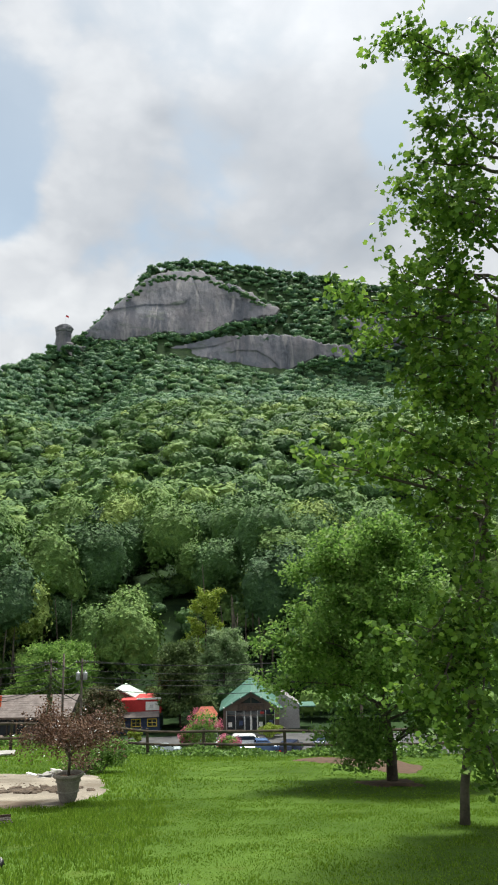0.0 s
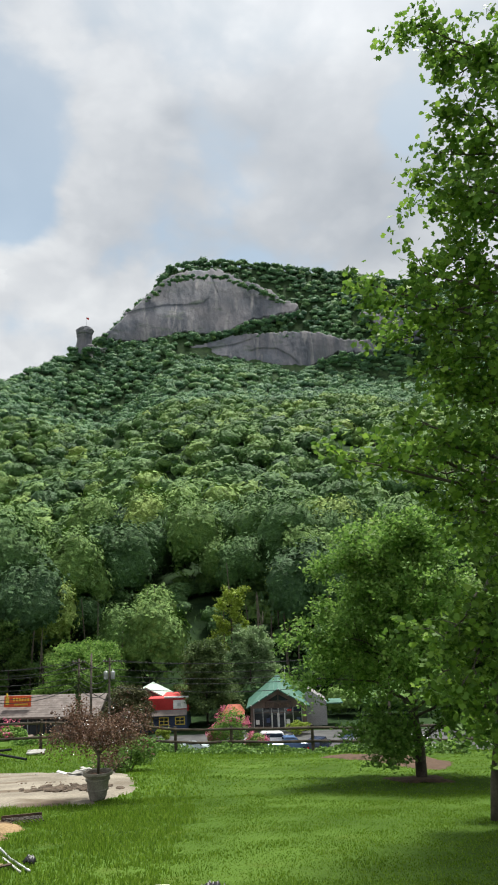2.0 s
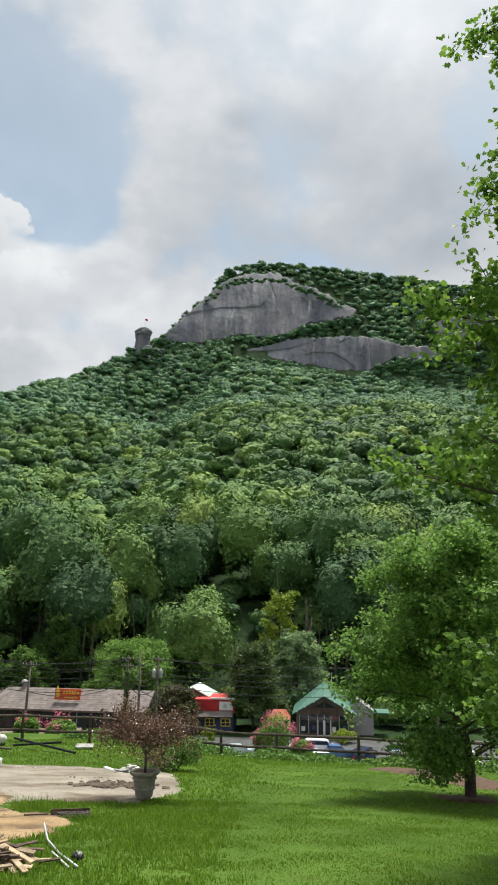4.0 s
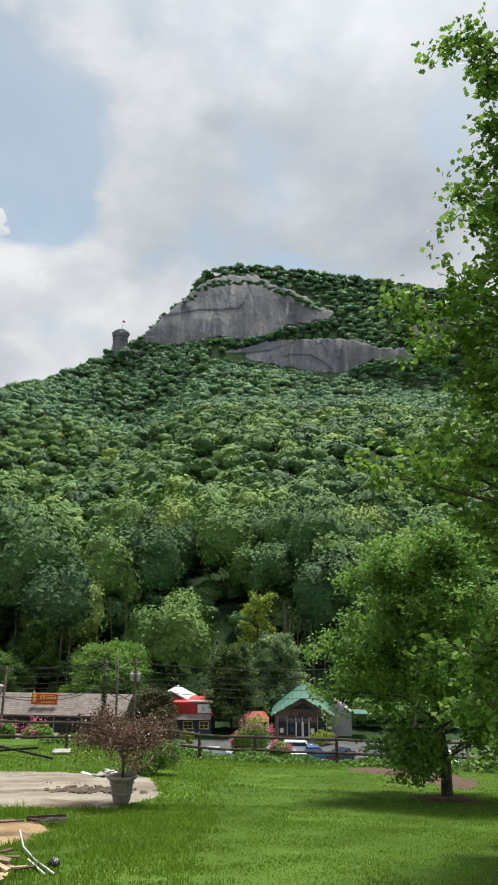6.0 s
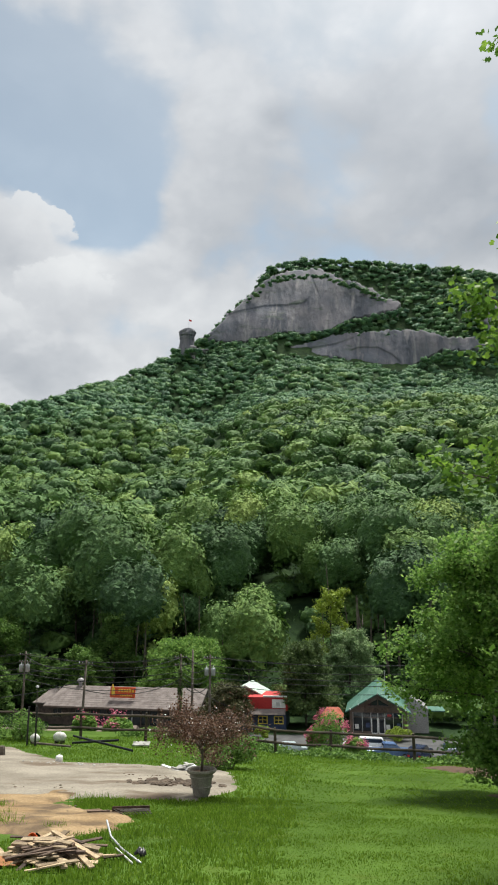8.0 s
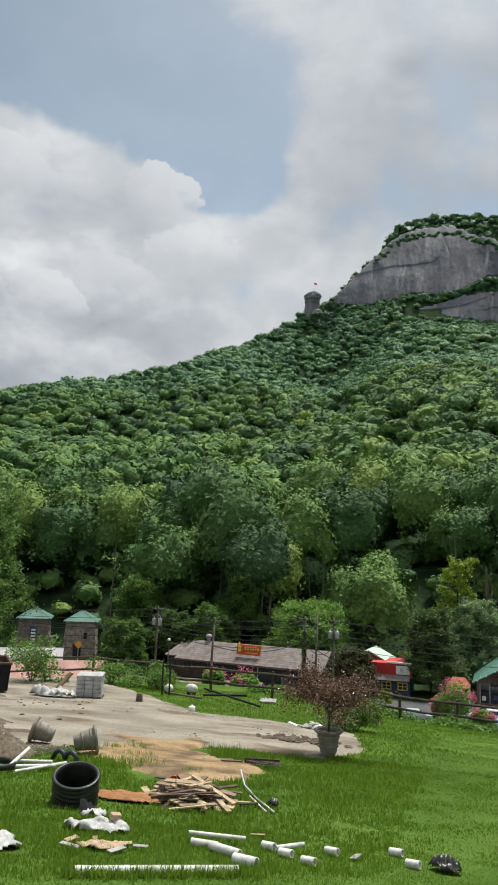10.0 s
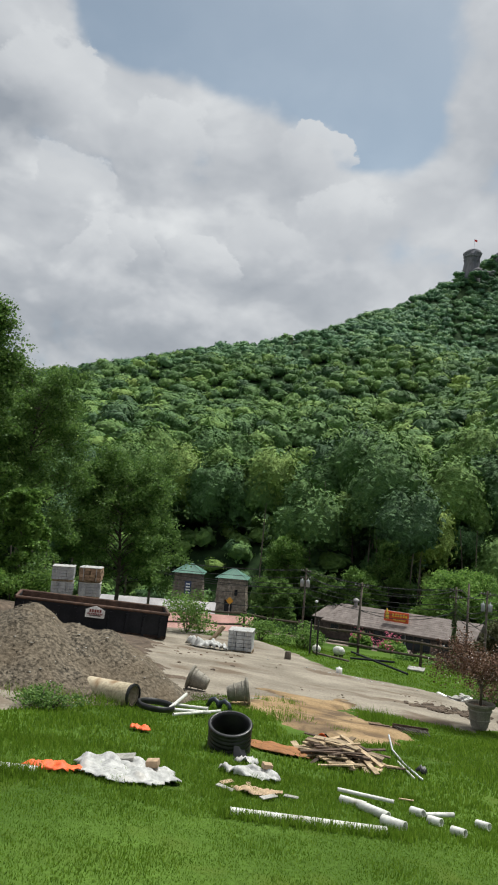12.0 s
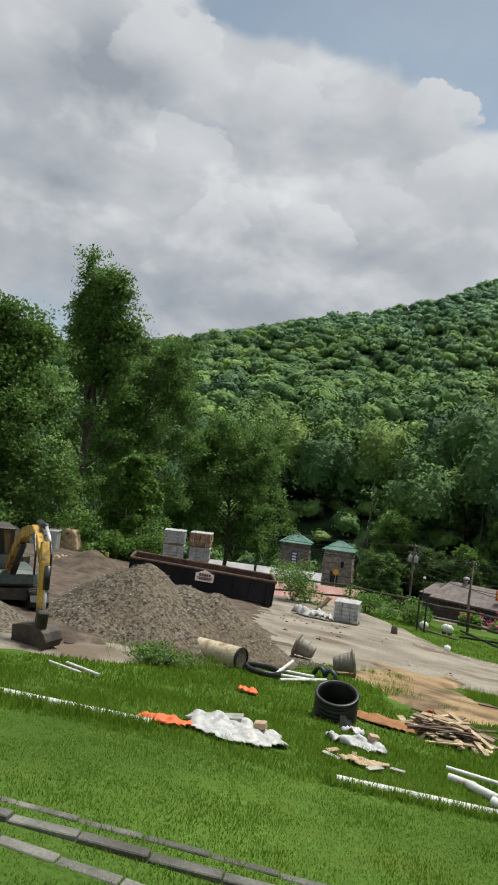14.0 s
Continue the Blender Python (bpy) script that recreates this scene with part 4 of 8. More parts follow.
def tree(name, base, trunk, limbs, rng, leaf_mat, leaf_size, outline, label, category="tree", sides=6, group="", **how):
    """Trunk as points from the base with radii; limbs as lists of points with a radius, all from the base."""
    root = thing(name, Matrix.Translation(base), label, category, group)
    part("trunk", tube(trunk[0], trunk[1], 10), M["bark"], root, smooth=True)
    tubes, places = grow(rng, limbs, **how)
    bm = bmesh.new()
    for pts, radii in tubes:
        tube(pts, radii, sides, False, bm)
    part("branchwork", bm, M["bark"], root, smooth=True)
    polys("crown", leaf_cloud(rng, places, leaf_size, outline), len(outline), leaf_mat, root)
    return root


def fan_limbs(rng, trunk_pts, count, reach, low, high, rise, rad, taper=0.5):
    """Limbs all round a trunk, between two shares of its height, shorter towards the top."""
    limbs = []
    for k in range(count):
        u = low + (high - low) * (k + rng.random()) / count
        i = min(int(u * (len(trunk_pts) - 1)), len(trunk_pts) - 2)
        p = Vector(trunk_pts[i]).lerp(Vector(trunk_pts[i + 1]), u * (len(trunk_pts) - 1) - i)
        a = k * 2.4 + rng.uniform(-0.4, 0.4)
        length = reach * (1 - taper * ((u - low) / (high - low))) * rng.uniform(0.75, 1.15)
        d = Vector((math.cos(a), math.sin(a), rise + 0.55 * (u - low) / (high - low) + rng.uniform(-0.15, 0.2))).normalized()
        limbs.append((bent(p, p + d * length, 0.08, rng, 5, 0.035), rad * (1 - 0.5 * u)))
    return limbs


def sycamore():
    rng = np.random.default_rng(21)
    base = Vector((3.67, 13.6, land(3.67, 13.6)))
    line = [(0, 0, -0.2), (0.06, 0.0, 0.6), (0.35, 0.0, 2.2), (0.63, -0.1, 4.1), (0.94, -0.2, 6.2), (1.25, -0.3, 8.4), (1.55, -0.4, 10.7), (1.9, -0.5, 13.2), (2.2, -0.5, 15.6)]
    radii = [0.095, 0.075, 0.07, 0.064, 0.058, 0.05, 0.042, 0.03, 0.012]
    pts = [Vector(p) for p in line]
    # where the limbs end: over the lawn's side first, then the inner crown and the low drooping boughs
    tips = [(2.8, 12.2, 10.1), (3.4, 12.6, 9.9), (3.8, 13.2, 9.8), (3.7, 12.4, 8.5), (3.5, 13.0, 7.9), (2.95, 12.6, 7.2), (3.4, 13.4, 6.9), (3.5, 12.2, 6.7), (1.75, 12.2, 5.1), (1.74, 12.6, 4.9), (2.35, 13.2, 4.3), (2.7, 12.4, 5.3),
            (3.45, 13.0, 5.7), (2.9, 12.6, 4.4), (1.1, 12.2, 2.0), (1.8, 13.2, 2.1), (2.2, 12.0, 2.5), (2.6, 13.8, 1.9), (3.0, 12.2, 2.1), (2.8, 12.6, 3.6), (3.0, 13.2, 1.1), (3.4, 12.6, 1.5)]
    tips += [(4.4, 13.2, 8.2), (4.6, 12.0, 8.9), (5.4, 13.8, 11.1), (4.8, 13.4, 7.4), (3.7, 13.4, 4.9), (3.15, 13.4, 3.2), (3.7, 12.4, 3.7), (3.8, 13.0, 3.0), (4.6, 13.4, 5.4), (4.2, 12.2, 3.8), (4.6, 13.2, 3.1), (4.0, 12.0, 1.8), (4.2, 13.8, 1.1),
             (4.4, 13.4, 0.5), (4.2, 12.6, 6.4), (4.0, 12.8, 5.6), (4.6, 12.8, 9.9), (5.0, 12.4, 6.6), (4.1, 13.0, 2.4)]
    tips += [(3.7, 12.2, 0.0), (3.9, 12.6, -0.7), (3.7, 13.2, -0.9), (2.6, 12.4, -1.35), (3.1, 13.0, -1.15), (3.4, 12.6, -1.6), (4.0, 13.4, -1.4), (3.8, 12.2, -2.1), (2.5, 13.2, -2.0), (2.8, 12.0, -1.9), (3.8, 13.8, -2.7), (4.05, 13.4, -3.0), (3.9, 12.2, -3.2), (3.3, 12.8, -2.3)]
    limbs = []
    for x, y, z in tips:
        tip = Vector((x, y, z)) - base
        h = min(14.8, max(1.2, tip.z + (0.9 if z < 1 else 0.35) * (Vector((tip.x, tip.y)).length - 0.2) * (1.0 if z < 1 else -1.0)))
        i = next(k for k in range(len(pts) - 1) if pts[k + 1].z >= h)
        p = pts[i].lerp(pts[i + 1], (h - pts[i].z) / (pts[i + 1].z - pts[i].z))
        limbs.append((bent(p, p.lerp(tip, 0.9), 0.06, rng, 6, 0.03), 0.042))
    return tree("sycamore_tree", base, (pts, radii), limbs, rng, M["sycamore"], 0.115, SYCAMORE_LEAF, "tall young sycamore with broad lobed green leaves", twig=0.6, twigs=8, leaves=30, clump=0.2, start=0.36)


def maple():
    rng = np.random.default_rng(22)
    base = Vector((3.95, 21.6, land(3.95, 21.6)))
    line = [Vector(p) for p in ((0, 0, -0.2), (0.02, 0, 0.9), (-0.15, 0.1, 2.2), (-0.25, 0.2, 3.6), (-0.2, 0.1, 4.9), (-0.15, 0, 6.1))]
    limbs = fan_limbs(rng, line, 14, 2.9, 0.3, 0.5, 0.1, 0.05, 0.0) + fan_limbs(rng, line, 30, 3.1, 0.4, 0.97, 0.35, 0.05, 0.55)
    for x, y, z in ((-1.5, -0.9, 1.3), (-1.1, -1.2, 1.15), (-0.7, -1.0, 1.05), (1.2, -0.5, 1.5), (2.0, 0.2, 1.7)):
        limbs.append((bent(line[1], Vector((x, y, z)), 0.14, rng, 5, 0.03), 0.04))
    return tree("maple_tree", base, (line, [0.17, 0.14, 0.11, 0.09, 0.05, 0.02]), limbs, rng, M["maple"], 0.12, PLAIN_LEAF, "rounded green maple standing on the lawn", twig=0.7, twigs=11, leaves=118, clump=0.27, start=0.38)


sycamore()
maple()


def wood_tree(name, x, y, height, width, seed, mat, label, card=0.5, low=0.12, count=36, leaves=70, z=None, category="tree", rise=0.25, taper=0.5, trunk=None, leaders=()):
    """A grown tree in the middle distance with clumped foliage; leaders are side stems that end at (x, y, share of the height)."""
    rng = np.random.default_rng(seed)
    base = Vector((x, y, land(x, y) if z is None else z))
    line = [Vector((rng.normal() * 0.02 * height * k / 5, rng.normal() * 0.02 * height * k / 5, height * 0.95 * k / 5)) for k in range(6)]
    rad = trunk or height * 0.016
    limbs = fan_limbs(rng, line, int(count * 0.72), width / 2, low, 0.98, rise, rad * 0.35, taper)
    for dx, dy, share in leaders:
        stem = bent(line[2], Vector((dx, dy, height * share)), 0.04, rng, 6, 0.02)
        limbs += [(stem, rad * 0.5)] + fan_limbs(rng, stem, 12, width * 0.17, 0.3, 0.98, rise, rad * 0.25, 0.5)
    clump = width * 0.05
    return tree(name, base, (line, [rad * (1 - 0.16 * k) for k in range(6)]), limbs, rng, mat, card, SMALL_LEAF, label, category, 4, twig=width * 0.12, twigs=7, leaves=int(leaves * 1.35), clump=clump, start=0.45)


# ---- village below ----
def trees_below():
    wood_tree("broadleaf_tree", -31.0, 119, 8.6, 15, 31, M["maple"], "broad light-green tree behind the long cabin", 0.36, 0.2, 46, 130)
    wood_tree("cedar_tree", -10.2, 110.5, 10.6, 10.5, 32, M["cedar"], "dark cedar beside the red shop", 0.3, 0.04, 60, 110, rise=0.4, taper=0.6)
    wood_tree("linden_tree", -4.0, 120, 12.0, 10, 33, M["pale_leaf"], "pale green round tree behind the shops", 0.32, 0.2, 40, 110)
    wood_tree("locust_tree", -7.2, 124, 19, 9, 34, M["yellow_bush"], "tree turning yellow-green among the darker woods", 0.36, 0.4, 24, 40)
    rng = np.random.default_rng(44)
    x, y = -2.1, 122.5
    dead = thing("dead_tree", pose(x, y, land(x, y)), "bare grey dead tree in front of the woods", "tree")
    line = [Vector(q) for q in ((0, 0, -0.3), (0.15, 0, 5), (0.0, 0.1, 10), (0.3, 0, 15.5))]
    part("trunk", tube(line, [0.2, 0.16, 0.11, 0.03], 7), M["pole_wood"], dead, smooth=True)
    for pts, rad in fan_limbs(rng, line, 14, 2.6, 0.5, 0.97, 0.9, 0.07):
        part("limb", tube(pts, [rad * (1 - 0.15 * k) for k in range(len(pts))], 5, False), M["pole_wood"], dead)
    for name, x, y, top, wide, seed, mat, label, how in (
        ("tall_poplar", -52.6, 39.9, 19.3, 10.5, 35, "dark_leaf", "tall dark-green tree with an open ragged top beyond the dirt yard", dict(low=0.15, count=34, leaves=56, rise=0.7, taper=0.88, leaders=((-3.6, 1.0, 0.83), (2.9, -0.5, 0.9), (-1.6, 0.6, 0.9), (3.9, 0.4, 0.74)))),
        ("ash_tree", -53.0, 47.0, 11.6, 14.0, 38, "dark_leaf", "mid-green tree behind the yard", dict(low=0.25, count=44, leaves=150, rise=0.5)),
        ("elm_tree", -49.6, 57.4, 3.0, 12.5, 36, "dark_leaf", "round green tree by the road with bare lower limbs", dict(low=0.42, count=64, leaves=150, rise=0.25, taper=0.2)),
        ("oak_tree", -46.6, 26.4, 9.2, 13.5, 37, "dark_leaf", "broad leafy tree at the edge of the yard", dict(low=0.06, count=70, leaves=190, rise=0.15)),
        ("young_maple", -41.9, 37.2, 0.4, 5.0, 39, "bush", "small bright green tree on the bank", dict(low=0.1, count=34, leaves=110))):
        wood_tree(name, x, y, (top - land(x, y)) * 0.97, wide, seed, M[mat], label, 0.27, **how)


trees_below()


def pane_window(parent, w, h, x, y, z, frame_mat, label="", cols=2):
    """A framed window set in a wall that faces -y: frame bars proud, dark pane behind."""
    win = part("window", box(w, 0.06, h, (x, y - 0.03, z)), M["glass"], parent, label)
    for k, (sx, sz, ox, oz) in enumerate(((w + 0.16, 0.1, 0, -0.05), (w + 0.16, 0.1, 0, h - 0.05), (0.1, h, -w / 2, 0), (0.1, h, w / 2, 0))):
        part("window_frame", box(sx, 0.12, sz, (x + ox, y - 0.06, z + oz)), frame_mat, win)
    for k in range(1, cols):
        part("mullion", box(0.05, 0.1, h, (x - w / 2 + w * k / cols, y - 0.06, z)), frame_mat, win)
    return win


def roof_slab(name, a, b, c, d, thick, mat, parent, label=""):
    """A roof plane through four corners, with thickness."""
    bm = bmesh.new()
    lo = [bm.verts.new(p) for p in (a, b, c, d)]
    hi = [bm.verts.new(Vector(p) + Vector((0, 0, thick))) for p in (a, b, c, d)]
    bm.faces.new(lo[::-1])
    bm.faces.new(hi)
    for k in range(4):
        j = (k + 1) % 4
        bm.faces.new((lo[k], lo[j], hi[j], hi[k]))
    bmesh.ops.recalc_face_normals(bm, faces=bm.faces)
    return part(name, bm, mat, parent, label)


def letter_bars(parent, x, y, z, w, h, mat, count, rng):
    """Plain bars where writing cannot be shown."""
    step = w / count
    for k in range(count):
        part("bar", box(step * 0.6, 0.03, h * rng.uniform(0.8, 1.0), (x - w / 2 + step * (k + 0.5), y, z)), mat, parent)


def long_cabin():
    root = thing("restaurant_cabin", pose(-36.6, 105.2, VALLEY, 0, 0, -3), "long low dark-timber cabin under a grey shingle roof", "building")
    L, D, eave, ridge = 24.0, 8.0, 2.75, 5.0
    part("wall", box(L - 1.2, 0.2, eave + 0.2, (0, 0.8, 0)), M["wood_dark"], root, "dark timber front wall")
    part("wall", box(L - 1.2, 0.2, eave + 0.2, (0, D - 0.4, 0)), M["wood_dark"], root)
    for x in (-L / 2 + 0.6, L / 2 - 0.6):
        bm = prism([(0.8, 0), (D - 0.4, 0), (D - 0.4, eave), (D / 2, ridge - 0.15), (0.8, eave)], 0.2)
        bm.transform(pose(x, 0, 0, 0, 0, 90))
        part("gable", bm, M["wood_dark"], root)
    roof = roof_slab("roof", (-L / 2, -0.3, eave - 0.15), (L / 2, -0.3, eave - 0.15), (L / 2, D / 2, ridge), (-L / 2 + 1.2, D / 2, ridge), 0.14, M["shingle"], root, "grey shingle roof slope")
    roof_slab("roof", (-L / 2 + 1.2, D / 2, ridge), (L / 2, D / 2, ridge), (L / 2, D + 0.6, eave - 0.1), (-L / 2, D + 0.6, eave - 0.1), 0.14, M["shingle"], root)
    for k in range(9):
        z = eave - 0.15 + (ridge - eave + 0.15) * (k + 1) / 10
        y = -0.3 + (D / 2 + 0.3) * (k + 1) / 10
        part("shingle_course", box(L - 1.2 - 0.1 * k, 0.05, 0.02, (0.05 * k, y, z + 0.13)), M["shingle"], roof)
    part("fascia", box(L, 0.06, 0.24, (0, -0.35, eave - 0.26)), M["brown_wall"], root, "brown eaves board")
    for x, w in ((-10.1, 1.4), (-6.6, 1.2), (-4.4, 0.9), (7.6, 1.2), (9.8, 1.2)):
        pane_window(root, w, 1.15, x, 0.68, 1.05, M["pole_wood"])
    for k, x in enumerate((-2.9, -1.6, -0.3, 1.0, 2.3, 3.6, 4.9)):
        part("shopfront_pane", box(1.05, 0.05, 1.9, (x, 0.68, 0.35)), M["glass"], root)
        part("post", box(0.12, 0.12, eave - 0.1, (x - 0.65, 0.55, 0)), M["galv"] if k in (2, 4) else M["wood_dark"], root)
    part("door", box(0.95, 0.06, 2.05, (5.9, 0.68, 0)), M["brown_wall"], root, "brown plank door")
    sign = part("sign", box(3.9, 0.16, 1.5, (-0.2, 1.2, eave + 1.15), (-8, 0, 0), 0.03), M["sign_red"], root, "orange-red roof sign with yellow shapes")
    rng = random.Random(3)
    letter_bars(sign, 0.4, 1.07, eave + 1.95, 2.5, 0.5, M["sign_yellow"], 6, rng)
    letter_bars(sign, 0.4, 1.04, eave + 1.4, 2.0, 0.22, M["sign_yellow"], 7, rng)
    part("emblem", box(0.5, 0.03, 1.0, (-1.6, 1.07, eave + 1.5)), M["sign_yellow"], sign)
    part("finial", tube([(-1.7, 1.35, eave + 2.5), (-1.85, 1.35, eave + 3.0)], 0.12, 6), M["sign_yellow"], sign)
    vent = part("roof_vent", lathe([(0.28, 0), (0.28, 0.5), (0.42, 0.62), (0.5, 0.85), (0.42, 1.1), (0.15, 1.24), (0.02, 1.26)], 14), M["metal_white"], root, "white round roof ventilator", True)
    vent.location = (-8.2, D / 2, ridge)
    wing = thing("side_shed", pose(-48.9, 108.4, VALLEY, 0, 0, -3), "small shingled annex beside the long cabin", "building")
    part("wall", box(4.6, 5.0, 2.7, (0, 2.5, 0)), M["wood_dark"], wing)
    roof_slab("roof", (-2.6, -0.4, 2.6), (2.5, -0.4, 2.6), (2.5, 2.6, 4.3), (-1.2, 2.6, 4.3), 0.14, M["shingle"], wing)
    roof_slab("roof", (-1.2, 2.6, 4.3), (2.5, 2.6, 4.3), (2.5, 5.4, 2.6), (-2.6, 5.4, 2.6), 0.14, M["shingle"], wing)


def gift_shop():
    root = thing("gift_shop", pose(0.1, 105.3, VALLEY, 0, 0, 0), "stone-fronted shop with a green metal hip roof and glass front", "building")
    w, eave, peak = 7.7, 3.35, 6.6
    front = part("front_wall", prism([(-w / 2, 0), (w / 2, 0), (w / 2, eave), (0, eave + 2.0), (-w / 2, eave)], 0.3), M["brown_wall"], root, "brown front wall with timber gable")
    part("side_wall", box(0.3, 8, eave, (-w / 2 + 0.15, 4.3, 0)), M["brown_wall"], root)
    part("side_wall", box(0.3, 8, eave, (w / 2 - 0.15, 4.3, 0)), M["brown_wall"], root)
    part("back_wall", box(w, 0.3, eave, (0, 8.4, 0)), M["brown_wall"], root)
    # roof: a broad hip whose front eave rises to a small gable
    bm = bmesh.new()
    e = 0.55
    pts = [(-w / 2 - e, -0.7, eave - 0.35), (0, -0.9, eave + 2.1), (w / 2 + e, -0.7, eave - 0.35), (0, 2.6, peak), (-w / 2 - e, 9, eave - 0.35), (w / 2 + e, 9, eave - 0.35), (0, 6.6, peak)]
    v = [bm.verts.new(p) for p in pts]
    for f in ((0, 1, 3), (1, 2, 3), (0, 3, 6, 4), (3, 2, 5, 6), (4, 6, 5)):
        bm.faces.new([v[k] for k in f])
    bmesh.ops.recalc_face_normals(bm, faces=bm.faces)
    bmesh.ops.solidify(bm, geom=bm.faces, thickness=0.16)
    roof = part("roof", bm, M["green_roof"], root, "green standing-seam metal roof")
    for k in range(1, 8):
        t = k / 8
        a = Vector(pts[0]).lerp(Vector(pts[1]), t)
        part("seam", tube([a + Vector((0, 0, 0.06)), Vector(pts[0]).lerp(Vector(pts[3]), t) + Vector((0, 0, 0.06))], 0.03, 4), M["green_roof"], roof)
        b = Vector(pts[2]).lerp(Vector(pts[1]), t)
        part("seam", tube([b + Vector((0, 0, 0.06)), Vector(pts[2]).lerp(Vector(pts[3]), t) + Vector((0, 0, 0.06))], 0.03, 4), M["green_roof"], roof)
    part("flag_mast", tube([(1.1, 2.6, peak - 0.4), (1.1, 2.6, peak + 1.6)], 0.05, 6), M["galv"], root)
    for x in (-3.7, -2.6, -1.4, 0, 1.4, 2.6, 3.7):
        part("eave_bulb", box(0.16, 0.16, 0.16, (x, -0.95, eave + 2.0 - abs(x) * 0.56)), M["white"], root)
    gable = part("gable_window", prism([(-1.5, 0), (1.5, 0), (0, 0.85)], 0.06), M["glass"], root)
    gable.location = (0, -0.08, eave + 0.45)
    part("gable_post", box(0.16, 0.12, 1.0, (0, -0.16, eave + 0.4)), M["wood_dark"], root)
    board = part("name_board", box(3.7, 0.14, 0.85, (0, -0.14, eave - 0.5), bevel=0.02), M["wood_dark"], root, "dark carved name board")
    letter_bars(board, 0, -0.24, eave - 0.33, 3.0, 0.5, M["lumber_dark"], 9, random.Random(4))
    for k, x in enumerate((-2.75, -1.55, 1.45, 2.6)):
        part("shopfront_pane", box(1.1, 0.06, 1.7, (x, -0.05, 0.5)), M["glass"], root)
        part("transom", box(1.1, 0.06, 0.55, (x, -0.05, 2.3)), M["glass"], root)
        part("poster", box(0.5, 0.03, 0.6, (x + (0.12 if k % 2 else -0.15), -0.11, 0.75 + 0.2 * (k % 2))), M["white"] if k % 2 == 0 else M["blue_paint"], root)
    part("transom", box(2.0, 0.06, 0.5, (-0.05, -0.05, 2.3)), M["glass"], root)
    for x in (-3.4, -2.15, -0.98, -0.03, 0.9, 2.0, 3.2):
        part("mullion", box(0.09, 0.14, 2.5, (x, -0.07, 0.35)), M["galv"], root)
    for x in (-0.5, 0.44):
        leaf = part("shop_door", box(0.86, 0.06, 2.1, (x, -0.06, 0.08)), M["glass"], root, "glass shop door in a white frame")
        for ox in (-0.38, 0.38):
            part("door_stile", box(0.1, 0.1, 2.1, (x + ox, -0.1, 0.08)), M["white"], leaf)
        part("door_rail", box(0.86, 0.1, 0.2, (x, -0.1, 0.08)), M["white"], leaf)
    part("open_sign", box(0.55, 0.05, 0.25, (1.5, -0.14, 2.42)), M["red_paint"], root, "red window sign")
    part("step", box(4.5, 1.6, 0.16, (0, -1.0, 0)), M["concrete"], root)
    annex = thing("white_annex", pose(5.6, 107.5, VALLEY, 0, 0, 0), "white gabled annex beside the green-roofed shop", "building")
    part("wall", prism([(-1.6, 0), (1.3, 0), (1.3, 3.2), (-1.6, 5.2)], 5), M["metal_white"], annex)
    part("roof", box(2.2, 4.0, 0.15, (2.4, 0.8, 3.0)), M["green_roof"], annex, "green lean-to roof")


def red_shop():
    root = thing("diner", pose(-16.0, 106.4, VALLEY, 0, 0, 2), "navy-walled diner with a red parapet and grey awning", "building")
    part("wall", box(6.6, 7, 2.5, (0, 3.5, 0)), M["blue_paint"], root, "navy boarded wall")
    part("parapet", box(6.9, 6.5, 1.9, (0.1, 3.6, 2.5), bevel=0.04), M["red_paint"], root, "red painted parapet")
    part("cornice", box(3.4, 0.3, 0.2, (1.8, 0.3, 4.4)), M["white"], root)
    bm = prism([(-0.9, 0), (0, 0), (0, 0.65)], 6.6)
    bm.transform(pose(3.3, 0.05, 2.2, 0, 0, 90))
    part("awning", bm, M["shingle"], root, "grey metal awning")
    for x in (-2.2, 0.05, 2.3):
        win = part("window", box(1.15, 0.06, 0.85, (x, -0.02, 0.95)), M["glass"], root)
        for sx, sz, ox, oz in ((1.35, 0.12, 0, -0.1), (1.35, 0.12, 0, 0.85), (0.12, 0.95, -0.62, -0.05), (0.12, 0.95, 0.62, -0.05), (0.07, 0.85, 0, 0), (1.15, 0.07, 0, 0.4)):
            part("window_frame", box(sx, 0.1, sz, (x + ox, -0.06, 0.95 + oz)), M["sign_yellow"], win, "cream-yellow frame")
    for k in range(14):
        part("board", box(6.62, 0.03, 0.02, (0, -0.01, 0.16 + 0.17 * k)), M["blue_paint"], root)
    sign = part("wall_sign", box(1.9, 0.1, 1.15, (2.3, 0.28, 2.95)), M["white"], root, "white signboard")
    part("picture", box(0.5, 0.04, 0.5, (2.2, 0.2, 3.25)), M["galv"], sign)
    back = thing("pale_roofed_house", pose(-19.2, 109.6, VALLEY, 0, 0, 0), "house with a pale green gable roof behind the diner", "building")
    part("gable_wall", prism([(-4.4, 0), (4.0, 0), (4.0, 3.4), (0.2, 5.3), (-4.4, 3.2)], 6), M["brown_wall"], back)
    roof_slab("roof", (-5.0, -0.4, 3.0), (0.2, -0.4, 5.5), (0.2, 6.4, 5.5), (-5.0, 6.4, 3.0), 0.16, M["pale_roof"], back, "pale green metal roof slope")
    roof_slab("roof", (0.2, -0.4, 5.5), (4.6, -0.4, 3.3), (4.6, 6.4, 3.3), (0.2, 6.4, 5.5), 0.16, M["pale_roof"], back)


